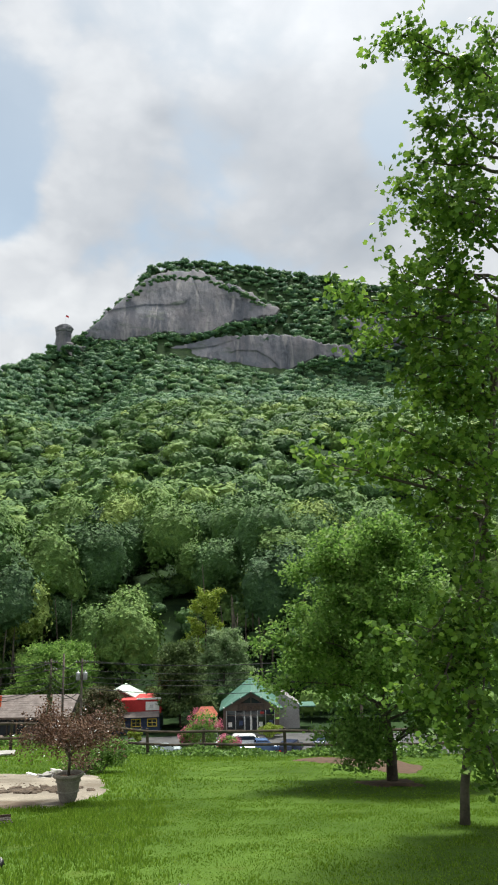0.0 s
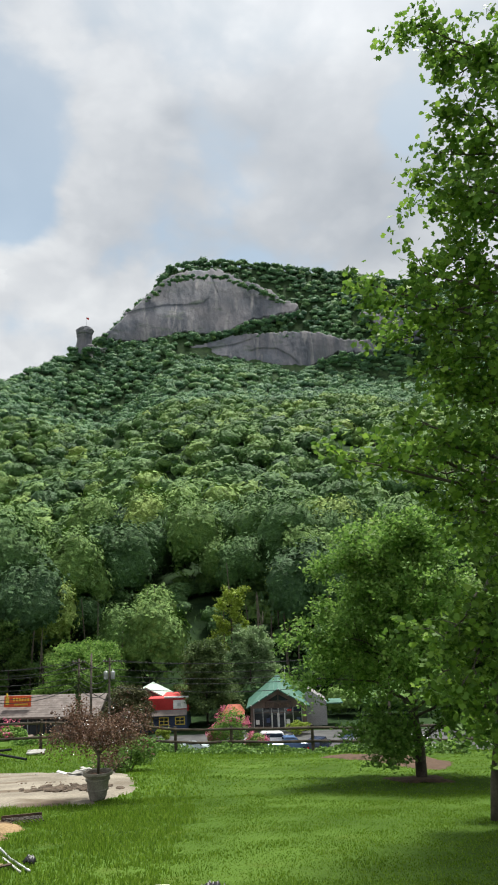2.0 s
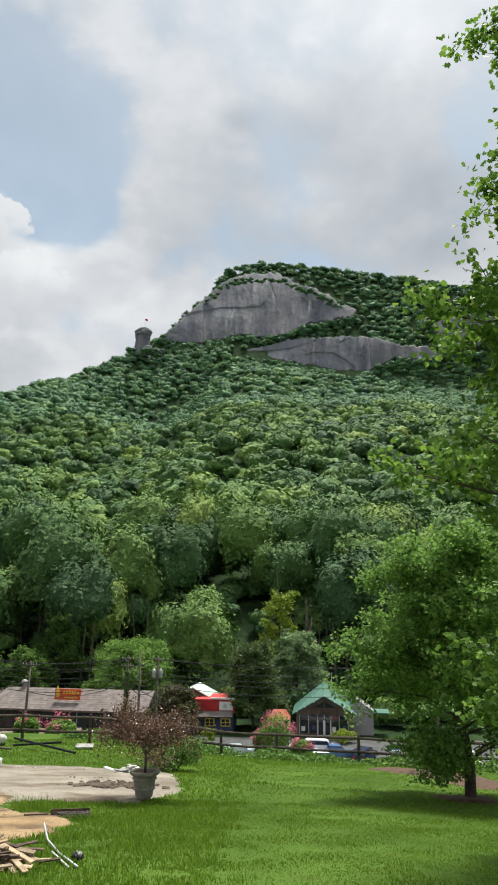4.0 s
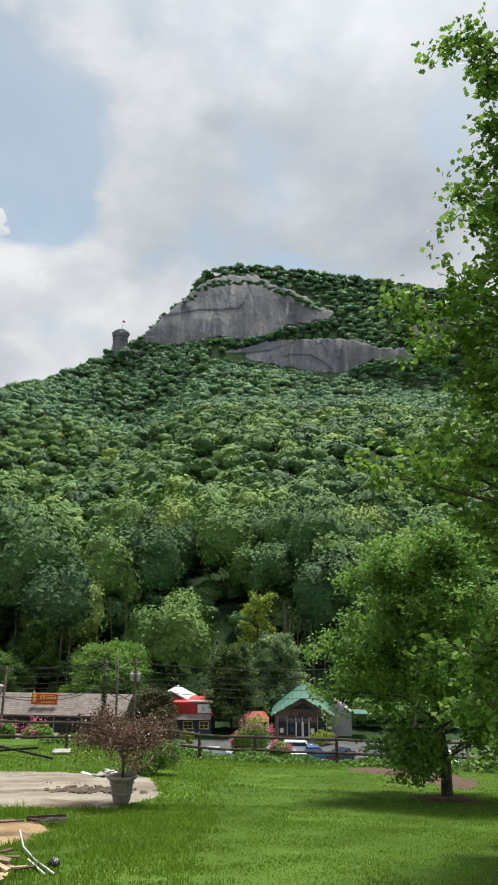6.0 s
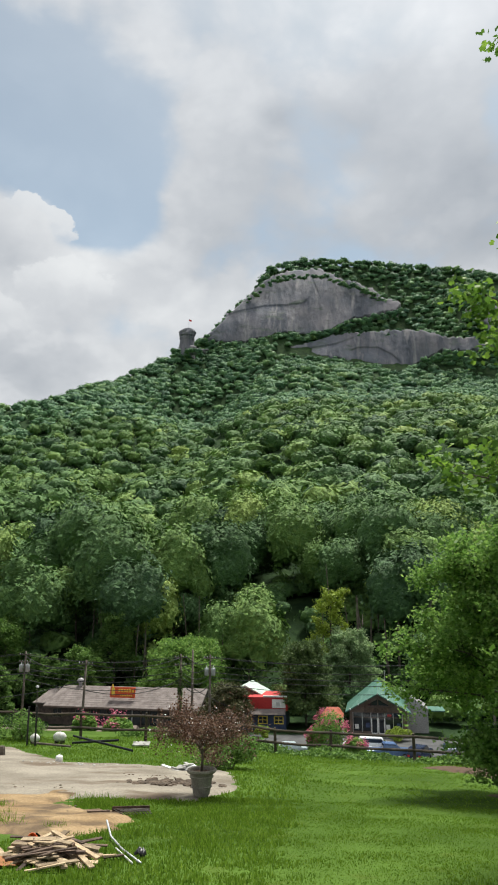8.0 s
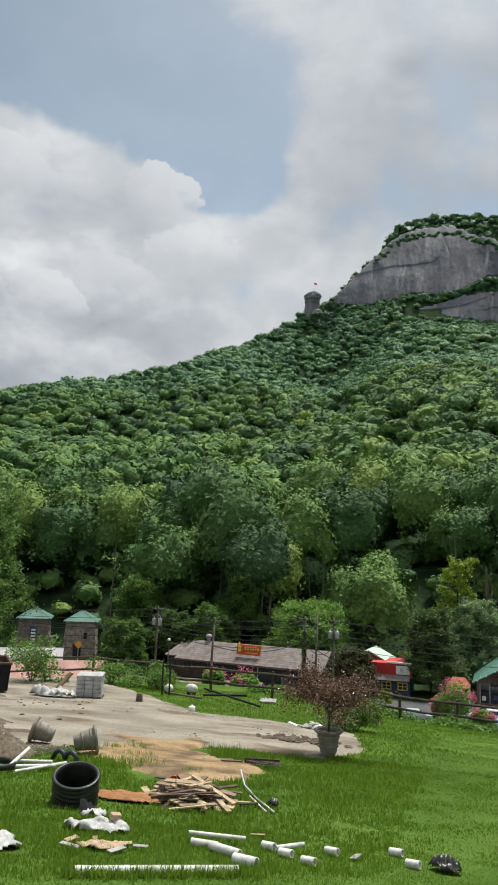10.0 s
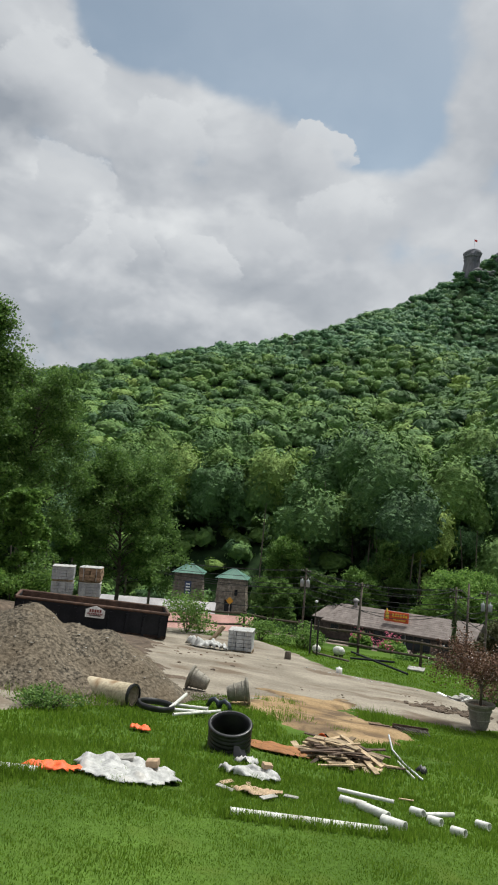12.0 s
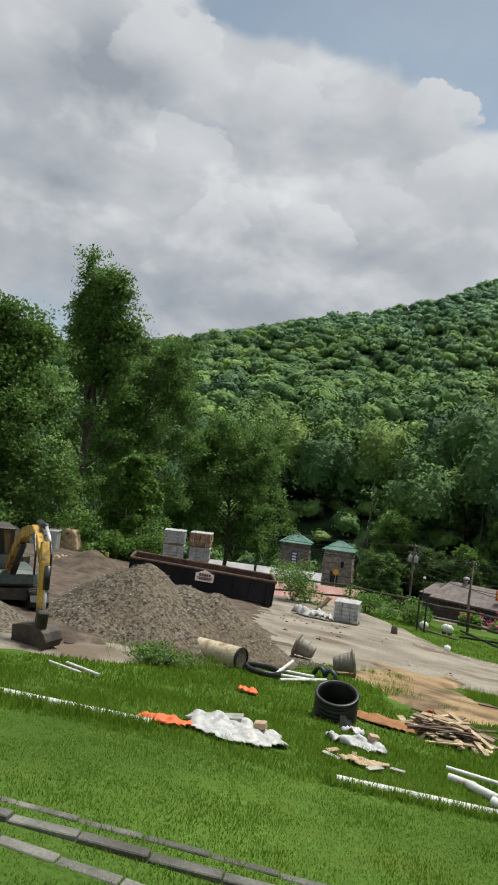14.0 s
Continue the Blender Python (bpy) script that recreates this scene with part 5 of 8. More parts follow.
def stone_tower(x, y, turn, w, h, blue_sign):
    root = thing("stone_tower", pose(x, y, VALLEY + 1.4, 0, 0, turn), "stone gate tower with a green metal pyramid roof", "tower", "towers at the park gate")
    bm = bmesh.new()
    made = bmesh.ops.create_cube(bm, size=1.0, matrix=pose(0, 0, h / 2) @ Matrix.Diagonal((w, w, h, 1)))
    for v in made["verts"]:
        k = 1.14 if v.co.z < h / 2 else 0.97
        v.co.x, v.co.y = v.co.x * k, v.co.y * k
    part("wall", bm, M["mortar"], root, "rough field-stone walls")
    rng = random.Random(int(abs(x)))
    bm = bmesh.new()
    for face in range(4):
        a = face * math.pi / 2
        z = 0.0
        while z < h - 0.25:
            hh = rng.uniform(0.3, 0.5)
            u = -w / 2
            k = 1.14 - 0.17 * (z / h)
            while u < w / 2 - 0.15:
                ww = rng.uniform(0.35, 0.8)
                c = u + ww / 2
                m = Matrix.Rotation(a, 4, "Z") @ pose(c * k, -w / 2 * k - 0.02, z + 0.02, rng.uniform(-4, 4), rng.uniform(-7, 7), 0)
                bmesh.ops.create_cube(bm, size=1.0, matrix=m @ pose(0, 0, hh / 2) @ Matrix.Diagonal((ww * k * 0.9, rng.uniform(0.12, 0.22), hh * 0.88, 1)))
                u += ww
            z += hh
    tagged(part("stonework", bm, M["stone_wall"], root), kind="stuff")
    bm = bmesh.new()
    o = w / 2 + 0.55
    c = [bm.verts.new(p) for p in ((-o, -o, h), (o, -o, h), (o, o, h), (-o, o, h))]
    t = [bm.verts.new(p) for p in ((-0.5, 0, h + 1.5), (0.5, 0, h + 1.5))]
    for f in ((c[0], c[1], t[1], t[0]), (c[1], c[2], t[1]), (c[2], c[3], t[0], t[1]), (c[3], c[0], t[0]), (c[3], c[2], c[1], c[0])):
        bm.faces.new(f)
    bmesh.ops.recalc_face_normals(bm, faces=bm.faces)
    roof = part("roof", bm, M["green_roof"], root, "weathered green metal roof")
    for k in range(9):
        u = -o + 2 * o * (k + 0.5) / 9
        part("seam", tube([(u, -o, h + 0.05), (u * 0.12, -0.02, h + 1.54)], 0.035, 4), M["green_roof"], roof)
    part("doorway", box(1.3, 0.3, 2.0, (-0.3, -w / 2 * 1.14 - 0.05, 0)), M["glass"], root, "dark arched doorway")
    if blue_sign:
        b = part("blue_sign", box(1.1, 0.1, 2.2, (0.1, -w / 2 * 1.06 - 0.16, 2.4)), M["blue_paint"], root, "tall blue sign")
        for k in range(4):
            part("bar", box(0.7, 0.04, 0.25, (0.1, -w / 2 * 1.06 - 0.23, 2.55 + 0.5 * k)), M["white"], b)
    else:
        part("window_slit", box(0.5, 0.2, 1.0, (0.9, -w / 2 * 1.08 - 0.1, 2.8)), M["glass"], root)


def low_roofs():
    a = thing("white_roofed_shop", pose(-68.0, 88, VALLEY, 0, 0, 32), "low shop with a long white metal roof", "building")
    part("wall", box(17, 7, 2.6, (0, 3.5, 0)), M["brown_wall"], a)
    roof_slab("roof", (-9, -0.6, 2.5), (9, -0.6, 2.5), (9, 4, 4.0), (-9, 4, 4.0), 0.15, M["metal_white"], a, "white metal roof slope")
    roof_slab("roof", (-9, 4, 4.0), (9, 4, 4.0), (9, 8, 2.5), (-9, 8, 2.5), 0.15, M["metal_white"], a)
    b = thing("red_roofed_shop", pose(-52.5, 79, VALLEY, 0, 0, 30), "low shop with a faded red roof", "building")
    part("wall", box(11, 6, 3.0, (0, 3, 0)), M["brown_wall"], b)
    roof_slab("roof", (-6, -0.6, 3.0), (6, -0.6, 3.0), (6, 3, 4.6), (-6, 3, 4.6), 0.15, M["pink_wall"], b, "faded red roof slope")
    roof_slab("roof", (-6, 3, 4.6), (6, 3, 4.6), (6, 6.6, 3.0), (-6, 6.6, 3.0), 0.15, M["pink_wall"], b)
    c = thing("brown_roofed_shop", pose(-38.5, 84, VALLEY, 0, 0, 12), "low brown-roofed shop by the road", "building")
    part("wall", box(20, 6, 2.2, (0, 3, 0)), M["brown_wall"], c)
    roof_slab("roof", (-10.6, -0.6, 2.0), (10.6, -0.6, 2.0), (10.6, 3, 3.0), (-10.6, 3, 3.0), 0.15, M["brown_wall"], c, "brown sheet roof slope")
    roof_slab("roof", (-10.6, 3, 3.0), (10.6, 3, 3.0), (10.6, 6.6, 2.0), (-10.6, 6.6, 2.0), 0.15, M["brown_wall"], c)


def orange_stall():
    root = thing("orange_stall", pose(-5.9, 100.5, VALLEY + 0.4, 0, 0, 0), "small stall with a salmon-orange canopy behind the flowering shrub", "stall")
    for x, y in ((-1.4, 0), (1.4, 0), (-1.4, 2.4), (1.4, 2.4)):
        part("post", tube([(x, y, -0.9), (x, y, 2.6)], 0.05, 6), M["white"], root)
    bm = bmesh.new()
    c = [bm.verts.new(p) for p in ((-1.5, -0.3, 2.5), (1.5, -0.3, 2.5), (1.5, 2.7, 2.5), (-1.5, 2.7, 2.5))]
    t = [bm.verts.new((-0.7, 1.2, 3.6)), bm.verts.new((0.9, 1.2, 3.6))]
    for f in ((c[0], c[1], t[1], t[0]), (c[1], c[2], t[1]), (c[2], c[3], t[0], t[1]), (c[3], c[0], t[0])):
        bm.faces.new(f)
    bmesh.ops.solidify(bm, geom=bm.faces, thickness=0.05)
    part("canopy", bm, M["salmon_canvas"], root, "salmon-orange canopy")


long_cabin()
gift_shop()
red_shop()
stone_tower(-74.2, 105, 30, 4.6, 6.0, True)
stone_tower(-67.6, 109, 26, 4.6, 5.6, False)
low_roofs()
orange_stall()


def utility_pole(x, y, top, lean, arms, transformers, label):
    z = land(x, y)
    root = thing("utility_pole", pose(x, y, z), label, "utility pole", "poles along the road")
    h = top - z
    dx = math.tan(radians(lean)) * h
    part("pole", tube([(0, 0, -0.3), (dx * 0.5, 0, h * 0.5), (dx, 0, h)], [0.17, 0.15, 0.11], 8), M["pole_wood"], root, smooth=True)
    for k in range(arms):
        arm = part("crossarm", box(1.6, 0.1, 0.1, (dx * 0.97, -0.14, h - 0.45 - 0.9 * k)), M["pole_wood"], root)
        for u in (-0.7, -0.35, 0.35, 0.7):
            part("insulator", lathe([(0.035, 0), (0.05, 0.04), (0.03, 0.08), (0.045, 0.12), (0.015, 0.16)], 8), M["galv"], arm).location = (dx * 0.97 + u, -0.14, h - 0.33 - 0.9 * k)
    for k in range(transformers):
        can = part("transformer", lathe([(0.02, 0), (0.26, 0.02), (0.27, 0.85), (0.24, 0.92), (0.02, 0.97)], 14), M["galv"], root, "grey transformer can", True)
        can.location = (dx * 0.8 + (0.45 if k else -0.42), -0.15, h - 2.5)
        part("bushing", lathe([(0.05, 0), (0.07, 0.1), (0.03, 0.25)], 8), M["white"], can).location = (0, 0, 0.95)
    return Vector((x + dx, y, z + h))


tops = [utility_pole(-46.6, 58.8, -6.3, 1.5, 0, 0, "bare wooden pole above the shops"),
        utility_pole(-44.1, 89.7, -7.0, 0.5, 2, 2, "wooden utility pole with crossarms and transformers"),
        utility_pole(-30.0, 74.2, -6.6, 2.0, 1, 0, "leaning wooden utility pole in front of the cabin"),
        utility_pole(-24.2, 91.9, -7.3, 0.3, 2, 0, "vine-covered wooden utility pole"),
        utility_pole(-22.9, 93.0, -6.8, 0.0, 0, 0, "slim wooden pole beside the vine-covered one"),
        utility_pole(-20.6, 92.7, -7.4, 0.3, 1, 2, "wooden utility pole with two transformer cans"),
        utility_pole(14.0, 96.0, -7.6, 0, 1, 0, "wooden utility pole by the car park"),
        utility_pole(-80.0, 84.0, -7.0, 0, 1, 0, "wooden utility pole near the stone towers")]


def ivy(x, y, top):
    rng = np.random.default_rng(8)
    z = rng.uniform(land(x, y), top - 1.5, 1600)
    a = rng.uniform(0, 2 * math.pi, 1600)
    r = 0.16 + np.abs(rng.normal(scale=0.1, size=1600))
    p = np.stack([x + r * np.cos(a), y + r * np.sin(a), z], axis=1)
    tagged(polys("ivy", leaf_cloud(rng, p, 0.22, CARD_LEAF), 4, M["cedar"]), "dark climbing vine clinging to the pole", "vine", kind="stuff")


ivy(-24.2, 91.9, -7.6)


def wire(a, b, sag, offset=(0, 0, 0)):
    a, b, o = Vector(a), Vector(b), Vector(offset)
    pts = []
    for k in range(13):
        t = k / 12
        p = a.lerp(b, t) + o
        p.z -= sag * 4 * t * (1 - t)
        pts.append(p)
    tagged(part("overhead_wire", tube(pts, 0.045, 4), M["wire"]), "thin black overhead wire between poles", "wire", "overhead wires")


line = [tops[7], tops[1], tops[3], tops[5], tops[6]]
for a, b in zip(line, line[1:]):
    for dx, dz in ((-0.7, -0.3), (0.7, -0.3), (0.0, -1.3), (0.1, -2.1), (0.1, -2.7)):
        wire(a, b, 0.9, (dx, 0, dz))
    wire(a, b, 1.2, (0.1, 0, -3.4))
for a, b, s, dz in ((tops[0], tops[2], 1.0, -0.2), (tops[2], tops[3], 0.8, -0.4), (tops[2], tops[1], 0.8, -0.6), (tops[3], Vector((-16, 107, -14)), 0.5, -3.2), (tops[2], tops[3], 1.0, -3.0), (tops[0], Vector((-74, 100, -8)), 1.2, -0.3), (tops[0], tops[2], 1.3, -2.0)):
    wire(a, b, s, (0, 0, dz))


def street_lamp(x, y, top):
    z = land(x, y)
    root = thing("street_lamp", pose(x, y, z), "tall street light on a thin pole", "street lamp")
    h = top - z
    part("pole", tube([(0, 0, 0), (0, 0, h)], [0.09, 0.05], 8), M["pole_wood"], root)
    part("lamp_head", lathe([(0.02, 0.35), (0.16, 0.3), (0.24, 0.1), (0.2, 0), (0.02, -0.02)], 12), M["white"], root, "white lamp globe").location = (0, 0, h - 0.2)


street_lamp(-48.9, 104.0, -13.0)


# ---- cars ----
def car_paint(name, c):
    m = material(name, c, tuple(min(1, v * 1.08) for v in c), 0.5, 0.25, 0, fine=5, spec=0.6)
    return m


PAINT = {"white": car_paint("car_white", (0.72, 0.73, 0.74)), "blue": car_paint("car_blue", (0.10, 0.17, 0.33)), "navy": car_paint("car_navy", (0.02, 0.03, 0.07)), "silver": car_paint("car_silver", (0.42, 0.46, 0.48)), "red": car_paint("car_red", (0.40, 0.02, 0.02)), "black": car_paint("car_black", (0.015, 0.015, 0.017)), "pale": car_paint("car_pale_blue", (0.50, 0.58, 0.60))}
LAMP_RED = material("tail_lamp_red", (0.5, 0.01, 0.01), (0.6, 0.02, 0.02), 1, 0.3, 0, fine=5)


def car(x, y, turn, colour, kind, label, group="cars parked below the lawn"):
    root = thing("car", pose(x, y, land(x, y), 0, 0, turn), label, "car", group)
    paint = PAINT[colour]
    if kind == "pickup":
        side = [(-2.7, 0.45), (2.6, 0.45), (2.7, 0.75), (2.55, 1.02), (1.35, 1.1), (0.7, 1.72), (-0.65, 1.76), (-0.8, 1.1), (-2.7, 1.12)]
        glass = [(1.2, 1.12), (0.66, 1.62), (-0.55, 1.66), (-0.68, 1.12)]
        length, wheels = 5.4, (-1.7, 1.65)
    elif kind == "suv":
        side = [(-2.3, 0.4), (2.25, 0.4), (2.35, 0.8), (2.2, 1.02), (1.2, 1.12), (0.55, 1.64), (-1.9, 1.7), (-2.25, 1.2), (-2.35, 0.8)]
        glass = [(1.05, 1.14), (0.5, 1.56), (-1.8, 1.6), (-2.0, 1.18)]
        length, wheels = 4.7, (-1.4, 1.4)
    else:
        side = [(-2.25, 0.35), (2.2, 0.35), (2.28, 0.65), (2.1, 0.88), (1.1, 0.98), (0.45, 1.42), (-0.9, 1.44), (-1.6, 1.05), (-2.2, 0.98), (-2.3, 0.7)]
        glass = [(0.95, 1.0), (0.4, 1.36), (-0.85, 1.38), (-1.4, 1.04)]
        length, wheels = 4.6, (-1.4, 1.35)
    bm = prism(side, 1.8)
    bmesh.ops.bevel(bm, geom=bm.edges[:], offset=0.07, segments=2, affect="EDGES", clamp_overlap=True)
    for v in bm.verts:
        if v.co.z > 1.05:
            v.co.y = 0.9 + (v.co.y - 0.9) * 0.84
    body = part("body", bm, paint, root, smooth=False)
    body.location = (0, -0.9, 0)
    for s in (-1, 1):
        g = prism(glass, 0.04)
        g.transform(Matrix.Translation((0, -0.78 * 1 if s < 0 else 0.74, 0)))
        part("side_window", g, M["glass"], root)
        for k in wheels:
            wheel = part("wheel", lathe([(0.02, -0.1), (0.3, -0.1), (0.34, -0.06), (0.34, 0.06), (0.3, 0.1), (0.02, 0.1)], 16), M["black_plastic"], root)
            wheel.matrix_basis = pose(k, s * 0.84, 0.34, 90, 0, 0)
            part("rim", lathe([(0.02, -0.115), (0.2, -0.115), (0.21, 0), (0.2, 0.115), (0.02, 0.115)], 12), M["galv"], wheel)
    fx, fz = glass[0]
    bx, bz = glass[1]
    part("windscreen", box(0.05, 1.35, math.hypot(fx - bx, bz - fz), (fx + 0.1, 0, fz), (0, -math.degrees(math.atan2(fx - bx, bz - fz)), 0)), M["glass"], root)
    rx, rz = glass[3]
    tx, tz = glass[2]
    part("rear_window", box(0.05, 1.3, math.hypot(tx - rx, tz - rz), (rx - 0.1, 0, rz), (0, math.degrees(math.atan2(tx - rx, tz - rz)), 0)), M["glass"], root)
    for s in (-0.62, 0.62):
        part("headlight", box(0.1, 0.36, 0.16, (length / 2 - 0.12, s, 0.66)), M["white"], root)
        part("tail_light", box(0.1, 0.26, 0.22, (-length / 2 + 0.06, s, 0.72)), LAMP_RED, root)
    part("grille", box(0.06, 0.9, 0.2, (length / 2 - 0.05, 0, 0.5)), M["black_plastic"], root)
    part("number_plate", box(0.04, 0.4, 0.14, (-length / 2 - 0.0, 0, 0.55)), M["white"], root)
    return root


car(1.2, 91.0, 8, "blue", "pickup", "blue pickup truck parked by the rail fence")
car(-0.2, 94.5, 4, "white", "suv", "white van parked behind a blue truck")
car(4.7, 90.5, 70, "navy", "suv", "dark blue car parked nose out")
car(-2.9, 92.2, 10, "pale", "sedan", "pale silver saloon in the car park")
car(-5.8, 92.4, -80, "black", "suv", "black car with red tail lights lit")
car(8.0, 90.0, -95, "navy", "suv", "dark blue car with a dark grille facing the lawn")
car(10.4, 89.6, -80, "white", "sedan", "white saloon facing the lawn")
car(13.5, 89.0, -85, "black", "sedan", "black saloon behind the maple tree")
car(16.3, 88.6, -85, "white", "suv", "white car behind the maple tree")
car(-10.2, 91.0, 12, "pale", "sedan", "pale blue saloon behind the fence")
car(-14.0, 90.2, 10, "white", "sedan", "white saloon behind the fence")
car(-27.0, 89.0, 8, "white", "sedan", "white saloon below the cabin")
car(-31.5, 90.0, 8, "red", "sedan", "red saloon below the cabin")


def flower_shrub(name, x, y, h, w, mat, label, seed, zz=None, heads=15):
    rng = np.random.default_rng(seed)
    z = land(x, y) if zz is None else zz
    root = thing(name, pose(x, y, z), label, "shrub", "flowering shrubs")
    bm = bmesh.new()
    for k in range(9):
        a = k * 2.4
        tube(bent((0.1 * math.cos(a), 0.1 * math.sin(a), -0.1), (w * 0.32 * math.cos(a), w * 0.32 * math.sin(a), h * 0.75), 0.03, rng, 4, 0.03), [0.05, 0.04, 0.03, 0.025, 0.012], 5, False, bm)
    part("stems", bm, M["bark"], root)
    n = rng.normal(size=(2600, 3))
    n /= np.linalg.norm(n, axis=1)[:, None]
    p = n * rng.uniform(0.45, 1, (2600, 1)) * np.array([w / 2, w / 2, h * 0.45]) + np.array([0, 0, h * 0.55])
    part_leaf = polys("leaves", leaf_cloud(rng, p, 0.24, CARD_LEAF), 4, M["maple"], root)
    blossom = []
    for k in range(heads):
        d = rng.normal(size=3)
        d /= np.linalg.norm(d)
        d[2] = abs(d[2]) * 0.9 + 0.1
        c = d * np.array([w / 2, w / 2, h * 0.46]) + np.array([0, 0, h * 0.55])
        blossom.append(c + rng.normal(scale=(0.16, 0.16, 0.2), size=(46, 3)))
    polys("blossom", leaf_cloud(rng, np.concatenate(blossom), 0.16, CARD_LEAF), 4, mat, root, "clusters of bright blossom")
    return root


flower_shrub("crepe_myrtle", -5.4, 88.5, 5.6, 4.0, M["pink"], "pink flowering crepe myrtle by the fence", 51)
flower_shrub("crepe_myrtle", -7.2, 89.5, 3.6, 2.2, M["pink"], "smaller pink crepe myrtle by the fence", 52)
flower_shrub("crepe_myrtle", -2.6, 90, 2.4, 2.6, M["pink"], "low pink flowering shrub beside the cars", 53)
flower_shrub("crepe_myrtle", -17.6, 50.5, 2.0, 2.2, M["pink"], "pink crepe myrtle in front of the cabin", 54, heads=6)
flower_shrub("crepe_myrtle", -19.8, 50, 2.1, 1.7, M["pink"], "pink crepe myrtle beside a pole", 55, heads=5)


def leafy_bush(name, x, y, h, w, mat, label, seed, size=0.16, count=2600, dense=0.5, group=""):
    rng = np.random.default_rng(seed)
    root = thing(name, pose(x, y, land(x, y)), label, "bush", group)
    bm = bmesh.new()
    for k in range(7):
        a = k * 2.4 + 0.3
        tube(bent((0.04 * math.cos(a), 0.04 * math.sin(a), -0.05), (w * 0.3 * math.cos(a), w * 0.3 * math.sin(a), h * 0.7), 0.05, rng, 3, 0.04), [0.025, 0.02, 0.014, 0.008], 5, False, bm)
    part("stems", bm, M["bark"], root)
    lumps = [rng.normal(scale=(w * 0.22, w * 0.22, h * 0.16), size=3) + np.array([0, 0, h * 0.5]) for k in range(9)]
    places = [c + (lambda q: q / np.linalg.norm(q, axis=1)[:, None] * rng.uniform(dense, 1, (len(q), 1)))(rng.normal(size=(count // 9, 3))) * np.array([w * 0.27, w * 0.27, h * 0.33]) for c in lumps]
    p = np.concatenate(places)
    p[:, 2] = np.maximum(p[:, 2], 0.03)
    polys("leaves", leaf_cloud(rng, p, size, CARD_LEAF), 4, mat, root)
    return root


leafy_bush("round_bush", 2.6, 101.5, 1.7, 2.6, M["yellow_bush"], "round yellow-green clipped bush by the shop door", 61, 0.16, 3000, 0.85)
leafy_bush("round_bush", -15.2, 101.5, 1.4, 1.6, M["yellow_bush"], "small yellow-green bush before the diner", 62)
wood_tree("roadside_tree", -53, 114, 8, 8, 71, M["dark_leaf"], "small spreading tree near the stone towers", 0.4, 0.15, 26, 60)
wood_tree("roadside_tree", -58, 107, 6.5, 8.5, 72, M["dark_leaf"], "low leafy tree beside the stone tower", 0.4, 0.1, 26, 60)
wood_tree("roadside_tree", -20.3, 103.5, 5.2, 8.0, 73, M["olive_leaf"], "low olive-brown drooping tree against the diner", 0.26, 0.06, 34, 90)
wood_tree("roadside_tree", -46.5, 115, 9, 9, 74, M["bush"], "light green tree behind the utility pole", 0.3, 0.12, 30, 80)
wood_tree("roadside_tree", -62, 118, 13, 12, 75, M["bush"], "leafy tree behind the stone towers", 0.34, 0.1, 36, 90)
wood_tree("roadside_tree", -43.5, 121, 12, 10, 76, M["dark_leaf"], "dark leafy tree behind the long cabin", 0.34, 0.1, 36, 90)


# ---- the yard: soil, gravel, machine, skip ----
drape("muddy_yard", [(-9.6, 6.4), (-9.8, 11), (-11, 15), (-15, 19), (-19, 25), (-24, 30), (-34, 34), (-44, 32), (-44, 18), (-26, 6)], M["soil"], 0.11, "brown rutted mud of the building yard", 0.18, 0.9, category="soil", ruts=0.05)


def heap(name, cx, cy, rx, ry, h, turn, mat, label, seed, peaks, cell=0.07, rough=0.016, category="heap"):
    """A loose heap: cones of repose merged, with a lumpy surface, sunk a little into the land."""
    n = int(2.4 * max(rx, ry) / cell)
    root = pose(cx, cy, 0, 0, 0, turn)
    verts, faces = [], []
    m = n + 1
    for j in range(m):
        for i in range(m):
            u, v = (i / n - 0.5) * 2.4, (j / n - 0.5) * 2.4
            z = 0.0
            for px, py, ph, pr in peaks:
                d = math.hypot(u - px, v - py) / pr
                z = max(z, ph * (1 - math.sqrt(d * d + 0.01) + 0.1))
            d = math.hypot(u, v)
            p = root @ Vector((u * rx, v * ry, 0))
            k = max(0.0, z)
            lump = 0.12 * noise.noise((p.x * 1.3, p.y * 1.3, seed)) + 0.035 * noise.noise((p.x * 3.7, p.y * 3.7, seed))
            grit = rough * noise.noise((p.x * 9, p.y * 9, seed)) + rough * 0.7 * noise.noise((p.x * 19, p.y * 19, seed))
            verts.append((p.x, p.y, land(p.x, p.y) - 0.10 + k * h + (lump * min(1, k * 3) + grit) * min(1, 0.25 + k * 3) + (0.12 if k > 0 else -0.05)))
    for j in range(n):
        for i in range(n):
            faces.append((j * m + i, j * m + i + 1, (j + 1) * m + i + 1, (j + 1) * m + i))
    ob = mesh_object(name, verts, faces, mat, smooth=True)
    return tagged(ob, label, category)


PILE = heap("gravel_mound", -10.95, 10.3, 2.6, 2.6, 1.42, 0, M["gravel"], "heap of grey-brown crushed stone on the dirt drive", 3, [(0.0, 0.0, 1.0, 0.79), (0.385, 0.46, 0.8, 0.62), (0.2, 0.24, 0.86, 0.66), (-0.35, 0.4, 0.6, 0.6)])
heap("soil_mound", -24.2, 19.6, 2.6, 2.2, 1.3, 20, M["soil"], "low heap of brown soil behind the gravel", 5, [(0, 0, 0.75, 0.8), (0.4, 0.2, 0.5, 0.55)], 0.16)
heap("gravel_spill", -11.6, 6.6, 2.0, 1.6, 0.6, 0, M["gravel"], "small spill of gravel beside the digger", 6, [(0, 0, 0.8, 0.8)], 0.12)


